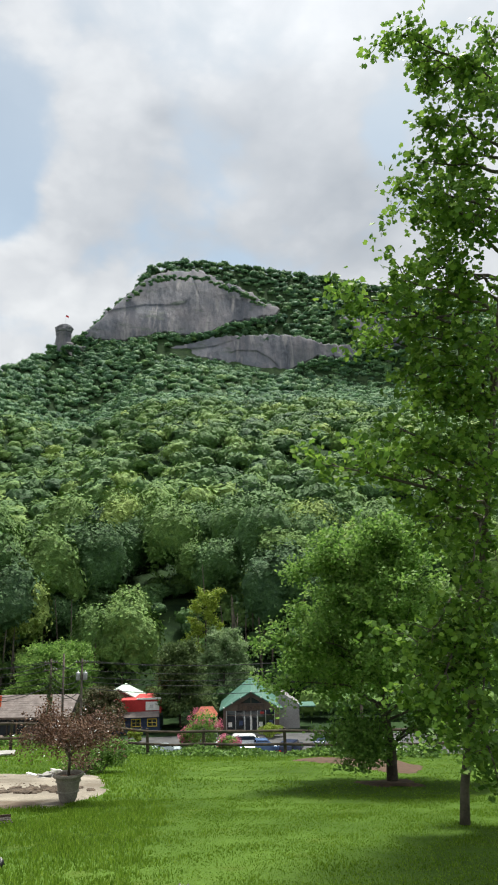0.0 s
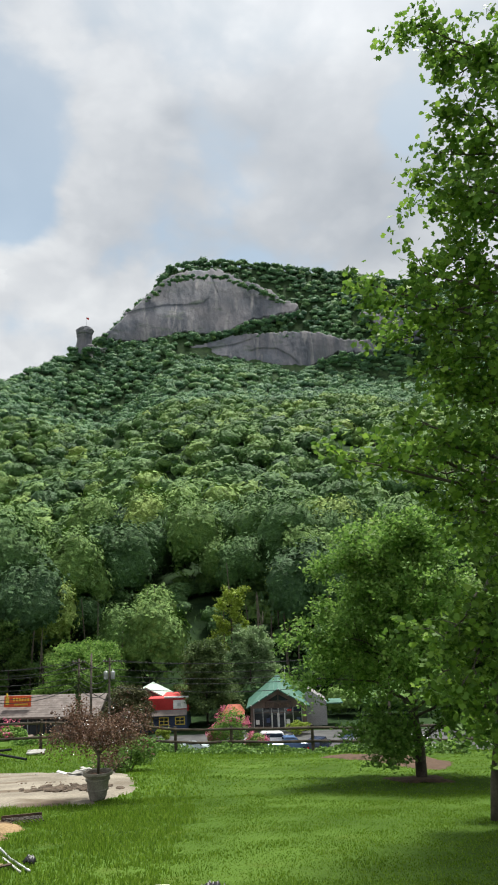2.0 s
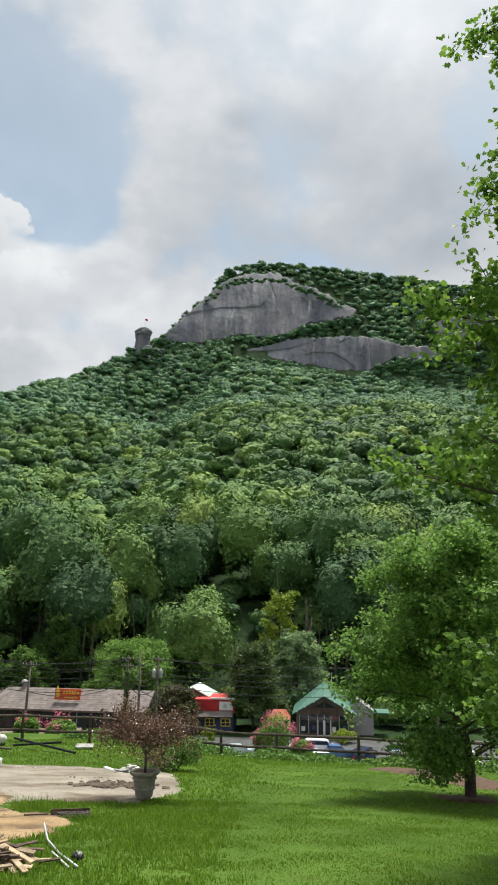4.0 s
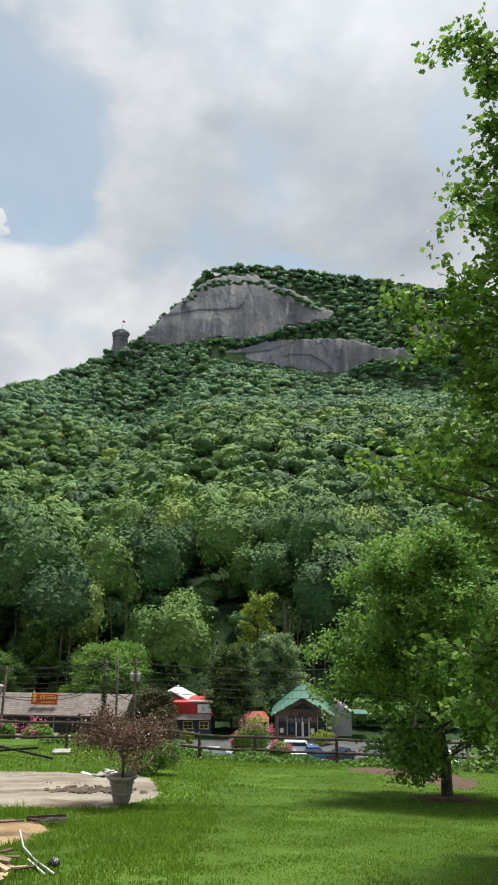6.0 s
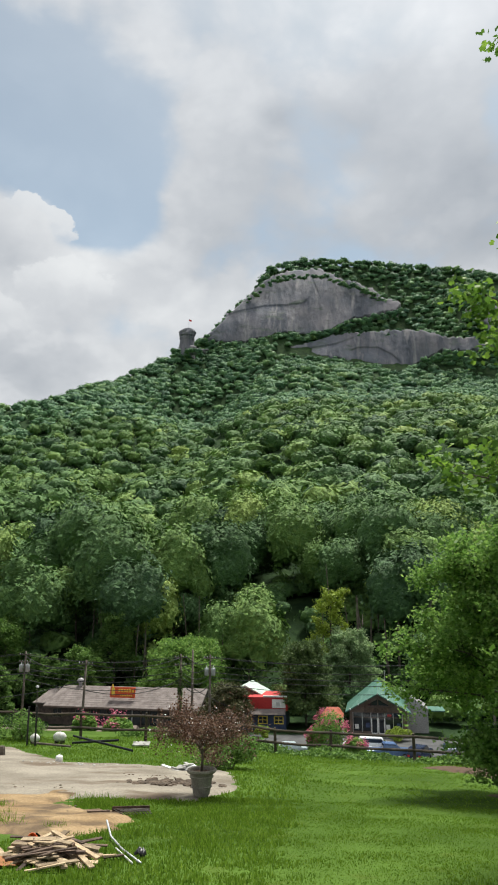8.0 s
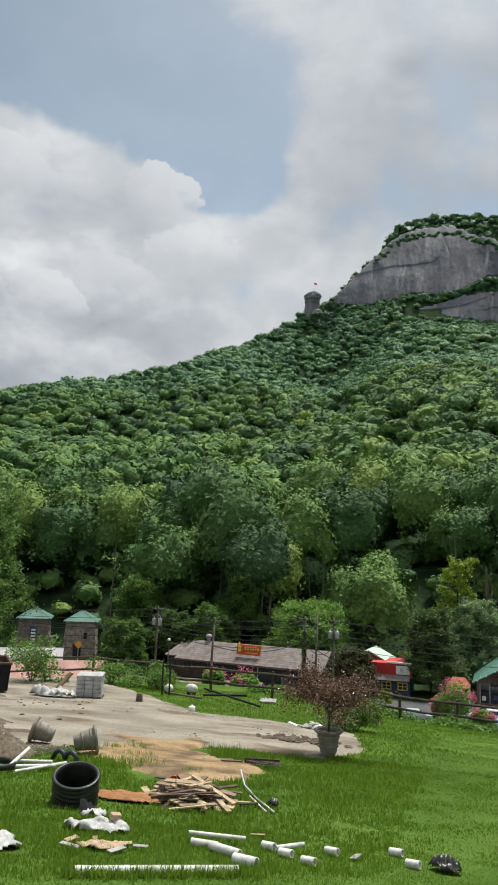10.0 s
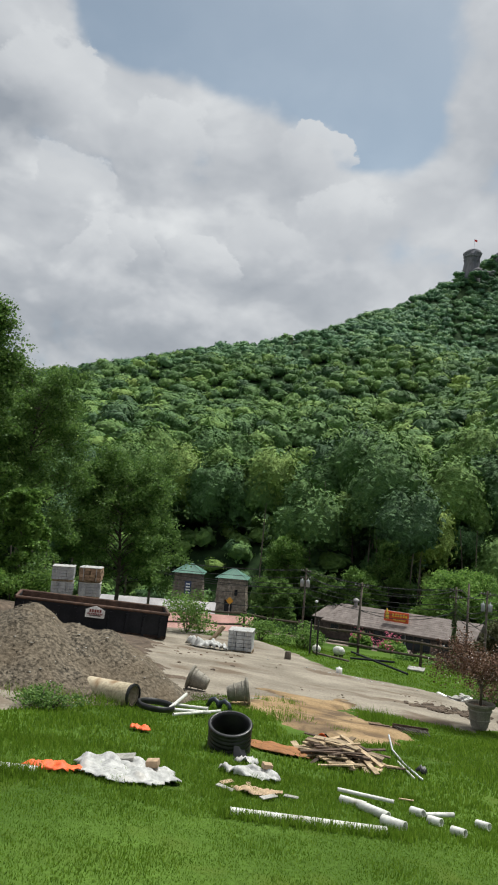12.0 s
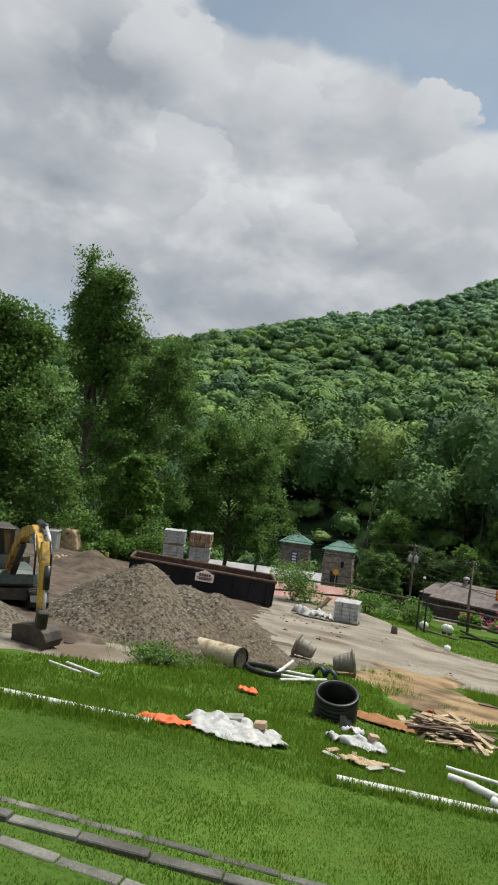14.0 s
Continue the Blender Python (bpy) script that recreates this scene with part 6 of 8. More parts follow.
def pebbles(seed, count, boxed, mat, size, label, name):
    """Loose stones lying on the heap and the ground round it."""
    rng = random.Random(seed)
    verts, faces = [], []
    deps = {}
    for p in PILE.data.vertices:
        deps[round(p.co.x / 0.12), round(p.co.y / 0.12)] = p.co.z
    for k in range(count):
        x, y = rng.uniform(boxed[0], boxed[1]), rng.uniform(boxed[2], boxed[3])
        z = max(land(x, y) + 0.05, deps.get((round(x / 0.12), round(y / 0.12)), -99))
        s = size * rng.uniform(0.4, 1.6)
        a = rng.uniform(0, 6.28)
        base = len(verts)
        for i in range(4):
            b = a + i * math.pi / 2 + rng.uniform(-0.3, 0.3)
            verts.append((x + s * math.cos(b), y + s * math.sin(b), z))
        verts.append((x + rng.uniform(-0.3, 0.3) * s, y + rng.uniform(-0.3, 0.3) * s, z + s * rng.uniform(0.35, 0.65)))
        faces += [(base + i, base + (i + 1) % 4, base + 4) for i in range(4)]
    return tagged(mesh_object(name, verts, faces, mat), label, "stones", kind="stuff")


pebbles(1, 22000, (-13.4, -8.2, 8.0, 13.6), M["gravel"], 0.012, "loose crushed stone over the heap", "loose_gravel")
pebbles(2, 420, (-13.2, -8.4, 8.2, 13.4), M["concrete"], 0.018, "larger pale stones on the heap", "pale_stones")


def skip_bin():
    """An open roll-off container with ribs, a rusty rim and a shaped sign."""
    a, b = Vector((-19.74, 26.47)), Vector((-24.67, 21.96))
    turn = math.degrees(math.atan2(a.y - b.y, a.x - b.x))
    L, Wd, H = 6.68, 2.15, 1.2
    c = (a + b) / 2
    z = -5.8
    root = thing("roll_off_skip", pose(c.x, c.y, z, 0, 0, turn) @ pose(0, 0, 0, 0, 3.9, 0), "long open black steel roll-off skip with a rusty rim", "skip")
    part("floor", box(L, Wd, 0.12, (0, Wd / 2, 0.1)), M["rust"], root)
    near = part("side_wall", box(L, 0.08, H - 0.15, (0, 0.04, 0.12)), M["bin"], root, "black painted side")
    part("side_wall", box(L, 0.08, H - 0.15, (0, Wd - 0.04, 0.12)), M["rust"], root, "rusty inner side")
    for x in (-L / 2 + 0.04, L / 2 - 0.04):
        part("end_wall", box(0.08, Wd, H - 0.15, (x, Wd / 2, 0.12)), M["bin"], root)
    for k in range(9):
        x = -L / 2 + 0.3 + k * (L - 0.6) / 8
        part("rib", box(0.12, 0.09, H - 0.3, (x, -0.045, 0.14)), M["bin"], near)
    for y in (0.0, Wd):
        part("rim", tube([(-L / 2, y, H), (L / 2, y, H)], 0.065, 8), M["rust"], root, "rusty top rail")
    for x in (-L / 2, L / 2):
        part("rim", tube([(x, 0, H), (x, Wd, H)], 0.065, 8), M["rust"], root)
    for y in (0.45, Wd - 0.45):
        part("skid", box(L, 0.14, 0.14, (0, y, 0.0)), M["steel_dark"], root)
    for x in (-L / 2 + 0.5, L / 2 - 0.5):
        for y in (0.3, Wd - 0.3):
            w = part("roller", lathe([(0.02, -0.08), (0.12, -0.08), (0.12, 0.08), (0.02, 0.08)], 12), M["steel_dark"], root)
            w.matrix_basis = pose(x, y, 0.06, 90, 0, 0)
    sign = part("sign", prism([(-0.42, 0), (0.42, 0), (0.42, 0.34), (0.0, 0.52), (-0.42, 0.34)], 0.03), M["white"], root, "white shield-shaped sign")
    sign.location = (0.1, -0.14, H - 0.5)
    for k in range(5):
        part("bar", box(0.075, 0.02, 0.12, (-0.22 + 0.11 * k, -0.02, 0.24)), M["sign_dark_red"], sign)
    for k in range(9):
        part("bar", box(0.05, 0.02, 0.06, (-0.3 + 0.075 * k, -0.02, 0.14)), M["sign_dark_red"], sign)
    part("bar", box(0.5, 0.02, 0.04, (0, -0.02, 0.08)), M["steel_dark"], sign)


skip_bin()


def wooden_pallet(parent, x, y, z, w=1.15, d=1.0):
    """A pallet of deck boards over three bearers."""
    first = part("pallet", box(w, 0.09, 0.1, (x, y, z + 0.01)), M["lumber"], parent, "wooden pallet")
    for v in (-0.45, 0.45):
        part("bearer", box(w, 0.09, 0.1, (x, y + v * (d - 0.1), z + 0.01)), M["lumber"], first)
    for k in range(6):
        part("deck_board", box(0.1, d, 0.022, (x - w / 2 + 0.08 + k * (w - 0.16) / 5, y, z + 0.112)), M["lumber"], first)
    return first


def paver_stack(x, y, z, turn, h, label, brown=False, w=1.1, wrapped=True):
    root = thing("paver_stack", pose(x, y, z, 0, 0, turn), label, "stack of pavers", "stacks of paving stone")
    wooden_pallet(root, 0, 0, 0)
    rng = random.Random(int(x * 7 + h * 10))
    rows = max(3, int(h / 0.16))
    for r in range(rows):
        n = 3 if not brown else 4
        for k in range(n):
            for j in range(2):
                o = rng.uniform(-0.025, 0.025) if brown else rng.uniform(-0.006, 0.006)
                part("paver", box(w / n - 0.015, w / 2 - 0.015, h / rows - 0.015, (-w / 2 + (k + 0.5) * w / n + o, -w / 4 + j * w / 2 + o, 0.14 + r * h / rows), (0, 0, rng.uniform(-3, 3) if brown else 0), 0.012), M["pave_brown"] if brown else M["wrap"], root)
    if wrapped:
        bm = box(w + 0.04, w + 0.04, 0.05, (0, 0, 0.13 + h), bevel=0.02)
        part("plastic_cover", bm, M["tarp"], root, "shiny clear-white plastic wrap")
        for u in (-0.3, 0.3):
            part("strap", box(0.03, w + 0.06, h + 0.1, (u * w, 0, 0.1)), M["tarp"], root)
    return root


def stack_at(x, y, turn, h, label, brown=False, lift=0.0):
    return paver_stack(x, y, land(x, y) + 0.02 + lift, turn, h, label, brown)


stack_at(-17.35, 29.1, 24, 0.86, "pallet of grey pavers under white plastic wrap beside the drive")
for x, y, lift, turn, label, brown in (
        (-31.05, 31.2, 0.0, 42, "lower pallet of wrapped grey pavers behind the skip", False),
        (-31.05, 31.2, 0.9, 40, "upper pallet of wrapped grey pavers on another stack", False),
        (-29.95, 32.35, 0.0, 40, "low pallet of wrapped grey pavers under brown slabs", False),
        (-29.95, 32.35, 0.9, 35, "upper pallet of loose brown stone slabs", True)):
    paver_stack(x, y, -5.72 + lift, turn, 0.72, label, brown, 1.25)


def crumpled(name, cx, cy, w, d, h, turn, mat, label, seed, cell=0.03, category="plastic sheet", edge=0.35):
    """A crumpled sheet lying on the ground, with folds and an uneven outline."""
    m = pose(cx, cy, 0, 0, 0, turn)
    nx, ny = max(6, int(w / cell)), max(6, int(d / cell))
    verts, faces, keep = [], [], {}
    for j in range(ny + 1):
        for i in range(nx + 1):
            u, v = i / nx * 2 - 1, j / ny * 2 - 1
            r = math.hypot(u, v) + edge * 0.6 * noise.noise((u * 2.2 + seed, v * 2.2, seed)) + 0.08 * noise.noise((u * 5, v * 5, seed))
            if r > 0.98:
                continue
            p = m @ Vector((u * w / 2, v * d / 2, 0))
            fold = 1.1 * abs(noise.noise((u * 1.9, v * 1.9, seed + 3))) + 0.4 * abs(noise.noise((u * 4.2 + v, v * 3.4, seed + 5))) + 0.06 * noise.noise((u * 14, v * 14, seed))
            keep[i, j] = len(verts)
            verts.append((p.x, p.y, land(p.x, p.y) + 0.02 + h * (0.15 + fold) * min(1.0, (0.98 - r) * 3 + 0.2)))
    for i, j in list(keep):
        q = [(i, j), (i + 1, j), (i + 1, j + 1), (i, j + 1)]
        if all(k in keep for k in q):
            faces.append([keep[k] for k in q])
    ob = mesh_object(name, verts, faces, mat, smooth=True)
    sol = ob.modifiers.new("thick", "SOLIDIFY")
    sol.thickness, sol.offset = 0.008, 1.0
    return tagged(ob, label, category)


crumpled("plastic_sheet", -18.2, 27.6, 2.0, 1.5, 0.85, 20, M["tarp"], "white plastic sheeting heaped over stone by the pallet", 11, 0.06)
crumpled("plastic_sheet", -5.16, 6.44, 1.2, 0.95, 0.15, 35, M["tarp"], "large crumpled white plastic sack on the grass", 2, 0.025)
crumpled("plastic_sheet", -4.42, 7.86, 0.8, 0.46, 0.12, 25, M["tarp"], "smaller crumpled white sheet near the planks", 3, 0.025)
crumpled("plastic_sheet", -4.75, 8.35, 0.34, 0.26, 0.14, 10, M["tarp"], "torn white scrap leaning by the black pipe", 9, 0.025)
crumpled("orange_tarp", -5.62, 5.78, 0.7, 0.24, 0.09, 48, M["orange"], "bright orange crumpled tarp beside the white pipe", 4, 0.02, "tarp")
crumpled("orange_scrap", -6.64, 8.5, 0.34, 0.26, 0.1, 20, M["orange"], "scrap of orange plastic in the grass", 5, 0.02, "plastic scrap")
crumpled("orange_netting", -5.05, 9.75, 1.3, 0.75, 0.05, 14, M["orange_net"], "flattened rusty-orange netting on the grass", 6, 0.03, "netting", 0.2)
crumpled("paper_litter", -3.98, 7.2, 0.55, 0.32, 0.07, 25, M["cardboard"], "torn paper and card litter in the grass", 7, 0.02, "litter", 0.7)
crumpled("black_bag", -0.6, 8.75, 0.36, 0.3, 0.18, 0, M["black_plastic"], "crumpled black plastic bag on the lawn", 8, 0.02, "bag")
crumpled("black_bag", -3.22, 10.85, 0.2, 0.2, 0.16, 0, M["black_plastic"], "small black plastic scrap on the lawn", 13, 0.02, "bag")


def lying(x, y, dz=0.0):
    return Vector((x, y, land(x, y) + dz))


def pipe_section(name, a, b, r, mat, label, category="pipe", wall=0.012, sides=18, ribs=0, group=""):
    """An open tube lying between two points, with a wall and dark inside; ribs for corrugated ones."""
    a, b = Vector(a), Vector(b)
    root_m = Matrix.Translation(a) @ (b - a).to_track_quat("Z", "Y").to_matrix().to_4x4()
    L = (b - a).length
    if ribs:
        prof = []
        for k in range(ribs * 4 + 1):
            prof.append((r * (1.0 if (k // 2) % 2 else 1.07), L * k / (ribs * 4)))
    else:
        prof = [(r, 0), (r, L)]
    prof = prof + [(r - wall, L), (r - wall, 0), prof[0]]
    bm = lathe(prof, sides)
    ob = part(name, bm, mat, None, smooth=not ribs)
    ob.matrix_world = root_m
    return tagged(ob, label, category, group)


PIPES = "white plastic pipes in the grass"
pipe_section("pvc_pipe", lying(-3.72, 6.28, 0.02), lying(-2.46, 7.22, 0.02), 0.05, M["pvc"], "long white plastic drain pipe lying in the grass", group=PIPES)
pipe_section("pvc_pipe", lying(-7.1, 4.15, 0.03), lying(-5.6, 5.53, 0.03), 0.045, M["pvc"], "long white plastic pipe half hidden in tall grass", group=PIPES)
pipe_section("pvc_pipe", lying(-8.0, 6.2, 0.06), lying(-7.4, 6.27, 0.06), 0.02, M["pvc"], "thin white plastic pipe in tall grass", group=PIPES)
pipe_section("pvc_pipe", lying(-8.05, 5.95, 0.06), lying(-7.5, 6.05, 0.06), 0.016, M["pvc"], "thin white plastic pipe in tall grass", group=PIPES)
pipe_section("pvc_pipe", lying(-3.35, 8.05, 0.1), lying(-2.75, 8.28, 0.08), 0.022, M["pvc"], "slim white plastic pipe lying on others", group=PIPES)
pipe_section("pvc_pipe", lying(-3.25, 7.9, 0.04), lying(-2.95, 7.92, 0.04), 0.045, M["pvc"], "short length of white drain pipe", group=PIPES)
pipe_section("pvc_pipe", lying(-3.0, 7.85, 0.05), lying(-2.62, 7.72, 0.05), 0.048, M["pvc"], "short length of white drain pipe", group=PIPES)
pipe_section("pvc_pipe", lying(-2.62, 7.55, 0.04), lying(-2.36, 7.5, 0.04), 0.06, M["pvc"], "cut end of white drain pipe", group=PIPES)
pipe_section("pvc_pipe", lying(-2.36, 8.2, 0.06), lying(-2.1, 8.4, 0.1), 0.025, M["pvc"], "bent bit of white pipe", group=PIPES)
pipe_section("pvc_pipe", lying(-7.5, 10.35, 0.1), lying(-7.9, 11.4, 0.25), 0.03, M["pvc"], "white plastic pipe propped on others by the planters", group=PIPES)
pipe_section("pvc_pipe", lying(-7.6, 10.5, 0.06), lying(-7.0, 10.9, 0.1), 0.03, M["pvc"], "white plastic pipe by the black culvert", group=PIPES)
pipe_section("pvc_pipe", lying(-7.3, 10.2, 0.05), lying(-7.0, 11.2, 0.12), 0.025, M["pvc"], "thin white pipe by the black culvert", group=PIPES)
pipe_section("pvc_pipe", lying(-8.0, 10.9, 0.08), lying(-7.2, 11.1, 0.12), 0.028, M["pvc"], "white pipe among offcuts", group=PIPES)
for x, y in ((-2.3, 8.13), (-2.0, 7.95), (-1.25, 9.08), (-1.01, 8.66), (-2.55, 8.3), (-1.9, 8.6)):
    pipe_section("pipe_fitting", lying(x, y, 0.04), lying(x + 0.15, y - 0.05, 0.05), 0.045, M["pvc"], "white plastic pipe elbow dropped in the grass", "pipe fitting", group="pipe fittings in the grass")
for x in (-7.62, -7.38):
    pts = [lying(x - 0.14, 11.95, 0.05), lying(x - 0.08, 11.95, 0.16), lying(x, 11.95, 0.2), lying(x + 0.08, 11.95, 0.16), lying(x + 0.14, 11.95, 0.05)]
    tagged(part("blue_elbow", tube(pts, 0.045, 10), M["bin_blue"], smooth=True), "dark blue pipe bend lying behind the culvert", "pipe fitting")


def culvert():
    """An upright length of corrugated black drain pipe, leaning towards the slope."""
    x, y = -5.42, 8.98
    prof = []
    for k in range(7):
        z = k * 0.062
        prof += [(0.285, z), (0.305, z + 0.016), (0.305, z + 0.042), (0.285, z + 0.058)]
    prof += [(0.3, 0.444), (0.315, 0.464), (0.30, 0.479), (0.27, 0.479), (0.265, 0.42), (0.262, 0.02), (0.285, 0.0)]
    ob = part("corrugated_pipe", lathe(prof, 40), M["black_plastic"], smooth=True)
    ob.matrix_world = pose(x, y, land(x, y) - 0.06, 0, 0, 31) @ pose(0, 0, 0, 18, 0, 0)
    tagged(ob, "upright section of black corrugated drain pipe", "drain pipe")
    ring = part("pipe_ring", lathe([(0.29, 0), (0.33, 0.01), (0.34, 0.06), (0.33, 0.1), (0.29, 0.1), (0.285, 0.05), (0.29, 0)], 40), M["black_plastic"], smooth=True)
    ring.matrix_world = pose(-7.8, 10.35, land(-7.8, 10.35) + 0.05, -6, 3, 0)
    tagged(ring, "black plastic ring lying flat in the grass", "ring")
    flap = pose(-4.95, 8.5, land(-4.95, 8.5), 60, 0, 30)
    bm = bmesh.new()
    bmesh.ops.create_grid(bm, x_segments=8, y_segments=6, size=0.09, matrix=flap @ pose(0, 0.08, 0))
    for v in bm.verts:
        v.co += Vector((0.03, 0.04, 0.05)) * noise.noise(v.co * 7)
    bmesh.ops.solidify(bm, geom=bm.faces, thickness=0.01)
    tagged(part("plastic_offcut", bm, M["black_plastic"]), "curled black plastic offcut beside the pipe", "offcut")


culvert()
pipe_section("concrete_form_tube", lying(-9.2, 10.15, 0.16), lying(-8.22, 10.2, 0.2), 0.2, material("stained_tube", (0.36, 0.30, 0.20), (0.52, 0.45, 0.33), 3, 0.85, 0.3, fine=24, stain=(0.22, 0.14, 0.07), stain_scale=3), "tan stained form tube lying beside the gravel", "tube", 0.03, 22)
tagged(part("rubber_lining", lathe([(0.165, 0), (0.2, 0.01), (0.205, 0.05), (0.17, 0.06)], 22), M["black_plastic"]), "black torn rim in the end of the tube", "lining").matrix_world = Matrix.Translation(lying(-8.23, 10.2, 0.2)) @ Vector((1, 0.05, 0.03)).to_track_quat("Z", "Y").to_matrix().to_4x4()


def planter(m, label):
    """A moulded resin urn-like planter, about 0.55 m high, with a rolled rim and two bands."""
    root = thing("planter", m, label, "planter", "resin planters")
    prof = [(0.02, 0.02), (0.165, 0.0), (0.18, 0.03), (0.216, 0.2), (0.25, 0.205), (0.253, 0.23), (0.224, 0.24), (0.258, 0.42), (0.286, 0.425), (0.288, 0.45), (0.27, 0.46), (0.28, 0.52), (0.335, 0.53), (0.355, 0.56), (0.35, 0.6), (0.315, 0.61), (0.29, 0.58), (0.265, 0.45), (0.2, 0.06), (0.02, 0.05)]
    part("pot", lathe(prof, 48), M["planter"], root)
    return root


def tipped(x, y, way, label):
    """A planter lying on its side on the ground, its rim towards the given way."""
    d = Vector((*way, 0)).normalized()
    foot = Vector((x, y, land(x, y) + 0.05)) - d * 0.24
    rim = foot + d * 0.5
    foot.z, rim.z = land(foot.x, foot.y) + 0.05 + 0.16, land(rim.x, rim.y) + 0.05 + 0.3
    m = Matrix.Translation(foot) @ (rim - foot).to_track_quat("Z", "Y").to_matrix().to_4x4() @ Matrix.Diagonal((0.76, 0.76, 0.76, 1))
    return planter(m, label)


tipped(-7.81, 13.16, (0.83, 0.55), "grey-brown resin planter lying on its side near the culvert")
tipped(-9.27, 13.78, (-0.85, -0.35), "grey-brown resin planter lying on the dirt drive")


def potted_tree():
    rng = np.random.default_rng(41)
    x, y = -4.11, 18.35
    z = land(x, y) + 0.06
    pot = planter(pose(x, y, z), "grey resin planter holding a withered shrub")
    part("soil", lathe([(0.02, 0.54), (0.28, 0.52)], 24), M["mulch"], pot)
    base = Vector((x, y, z + 0.5))
    line = [Vector(p) for p in ((0, 0, 0), (0.02, 0.0, 0.35), (0.0, 0.02, 0.7))]
    limbs = []
    for k in range(26):
        a = k * 2.4
        r = rng.uniform(0.4, 1.15)
        tip = Vector((r * math.cos(a), r * math.sin(a), rng.uniform(0.8, 1.25) + 0.25 * (1 - r)))
        limbs.append((bent(line[2] + Vector((0, 0, rng.uniform(-0.3, 0))), tip, 0.06, rng, 5, 0.04), 0.014))
    root = tree("withered_tree", base, (line, [0.035, 0.03, 0.026]), limbs, rng, M["dead_leaf"], 0.055, CARD_LEAF, "small withered brown-leaved tree in a planter", "potted tree", 5, twig=0.4, twigs=8, leaves=36, clump=0.15, start=0.35)
    p = rng.normal(scale=(0.55, 0.55, 0.22), size=(240, 3)) + np.array([0, 0, 1.0])
    polys("dried_blossom", leaf_cloud(rng, p, 0.04, CARD_LEAF), 4, M["white"], root, "pale dried flower heads")


potted_tree()
leafy_bush("weedy_bush", -5.35, 28.2, 1.15, 1.9, M["bush"], "green weedy bush behind the planter", 81, 0.1, 3200)
leafy_bush("weedy_bush", -5.7, 27.0, 0.75, 1.3, M["dead_leaf"], "brown withered weeds behind the planter", 82, 0.07, 500)


leafy_bush("weedy_bush", -8.35, 8.35, 0.3, 1.0, M["dark_leaf"], "weeds with dry seed heads at the foot of the stone heap", 86, 0.05, 1400)


def plank_pile():
    rng = random.Random(17)
    x, y = -4.3, 10.35
    root = thing("plank_pile", pose(x, y, land(x, y)), "loose pile of broken boards, dark and pale", "pile of planks")
    layers = [(46, 0.02, 0.42), (40, 0.08, 0.35), (30, 0.14, 0.27), (14, 0.2, 0.18)]
    for count, z, spread in layers:
        for k in range(count):
            L = rng.choice((0.28, 0.42, 0.6, 0.78, 0.5))
            w, t = rng.choice(((0.085, 0.03), (0.1, 0.018), (0.06, 0.018), (0.075, 0.02)))
            px, py = rng.gauss(0, spread * 0.72), rng.gauss(0, spread * 0.8)
            turn = rng.gauss(12, 24) if rng.random() < 0.75 else rng.uniform(0, 180)
            slope = land(x + px, y + py) - land(x, y)
            part("plank", box(L, w, t, (px, py, slope + z + rng.uniform(0, 0.05)), (rng.uniform(-12, 12), rng.uniform(-9, 9), turn), 0.003), M["lumber"] if rng.random() < 0.42 - 0.3 * py else M["lumber_dark"], root)
    for px, py, pz, L, turn, tilt in ((0.32, 0.0, 0.2, 0.9, -24, 12), (0.06, -0.3, 0.13, 0.68, -20, 10), (-0.5, 0.35, 0.1, 0.85, 62, -6), (-0.42, -0.1, 0.1, 0.4, -22, 0), (0.5, -0.35, 0.05, 0.45, -50, 4), (-0.3, -0.25, 0.08, 0.5, 26, 0)):
        part("plank", box(L, 0.075, 0.03, (px, py, pz + land(x + px, y + py) - land(x, y)), (0, tilt, turn), 0.003), M["lumber"], root, "pale fresh-sawn board")


plank_pile()
tagged(part("orange_pot", lathe([(0.02, 0), (0.05, 0), (0.068, 0.12), (0.074, 0.13), (0.062, 0.13), (0.045, 0.02)], 18), M["orange"], smooth=True), "orange plastic pot beside the plank pile", "pot").matrix_world = pose(-5.05, 11.4, land(-5.05, 11.4) + 0.06, 70, 20, 0)
tagged(part("carton", box(0.14, 0.1, 0.075, bevel=0.006), M["cardboard"]), "small brown cardboard carton on the white sack", "box").matrix_world = pose(-4.98, 6.66, land(-4.98, 6.66) + 0.12, 6, -8, 20)
tagged(part("carton", box(0.12, 0.09, 0.06, bevel=0.004), M["cardboard"]), "small crushed carton on a white sheet", "box").matrix_world = pose(-4.28, 8.02, land(-4.28, 8.02) + 0.12, 6, 10, 50)
tagged(part("grey_board", box(0.62, 0.16, 0.03, bevel=0.004), M["concrete"]), "grey board lying by the white sack", "board").matrix_world = pose(-5.6, 6.62, land(-5.6, 6.62) + 0.04, 4, -8, 28)


def steel_grate():
    x, y = -4.56, 14.55
    root = thing("steel_grate", pose(x, y, land(x, y) + 0.08, -8, 3, 26), "rusty steel grate lying on the grass beside a dark board", "grate")
    part("frame", box(0.72, 0.04, 0.1, (0, 0.22, 0)), M["rust"], root, "rusty angle-iron frame")
    part("board", box(0.42, 0.12, 0.04, (-0.62, 0.2, 0), (0, 0, 6)), M["lumber_dark"], root)
    for k in range(9):
        part("bar", tube([(-0.34 + k * 0.08, 0.2, 0.05), (-0.2 + k * 0.065, -0.26, 0.01)], 0.008, 6), M["steel_dark"], root)
    for k in range(4):
        part("cross_bar", tube([(-0.33 + k * 0.045, 0.16 - 0.12 * k, 0.055), (0.34 - k * 0.01, 0.16 - 0.12 * k, 0.055)], 0.007, 6), M["steel_dark"], root)


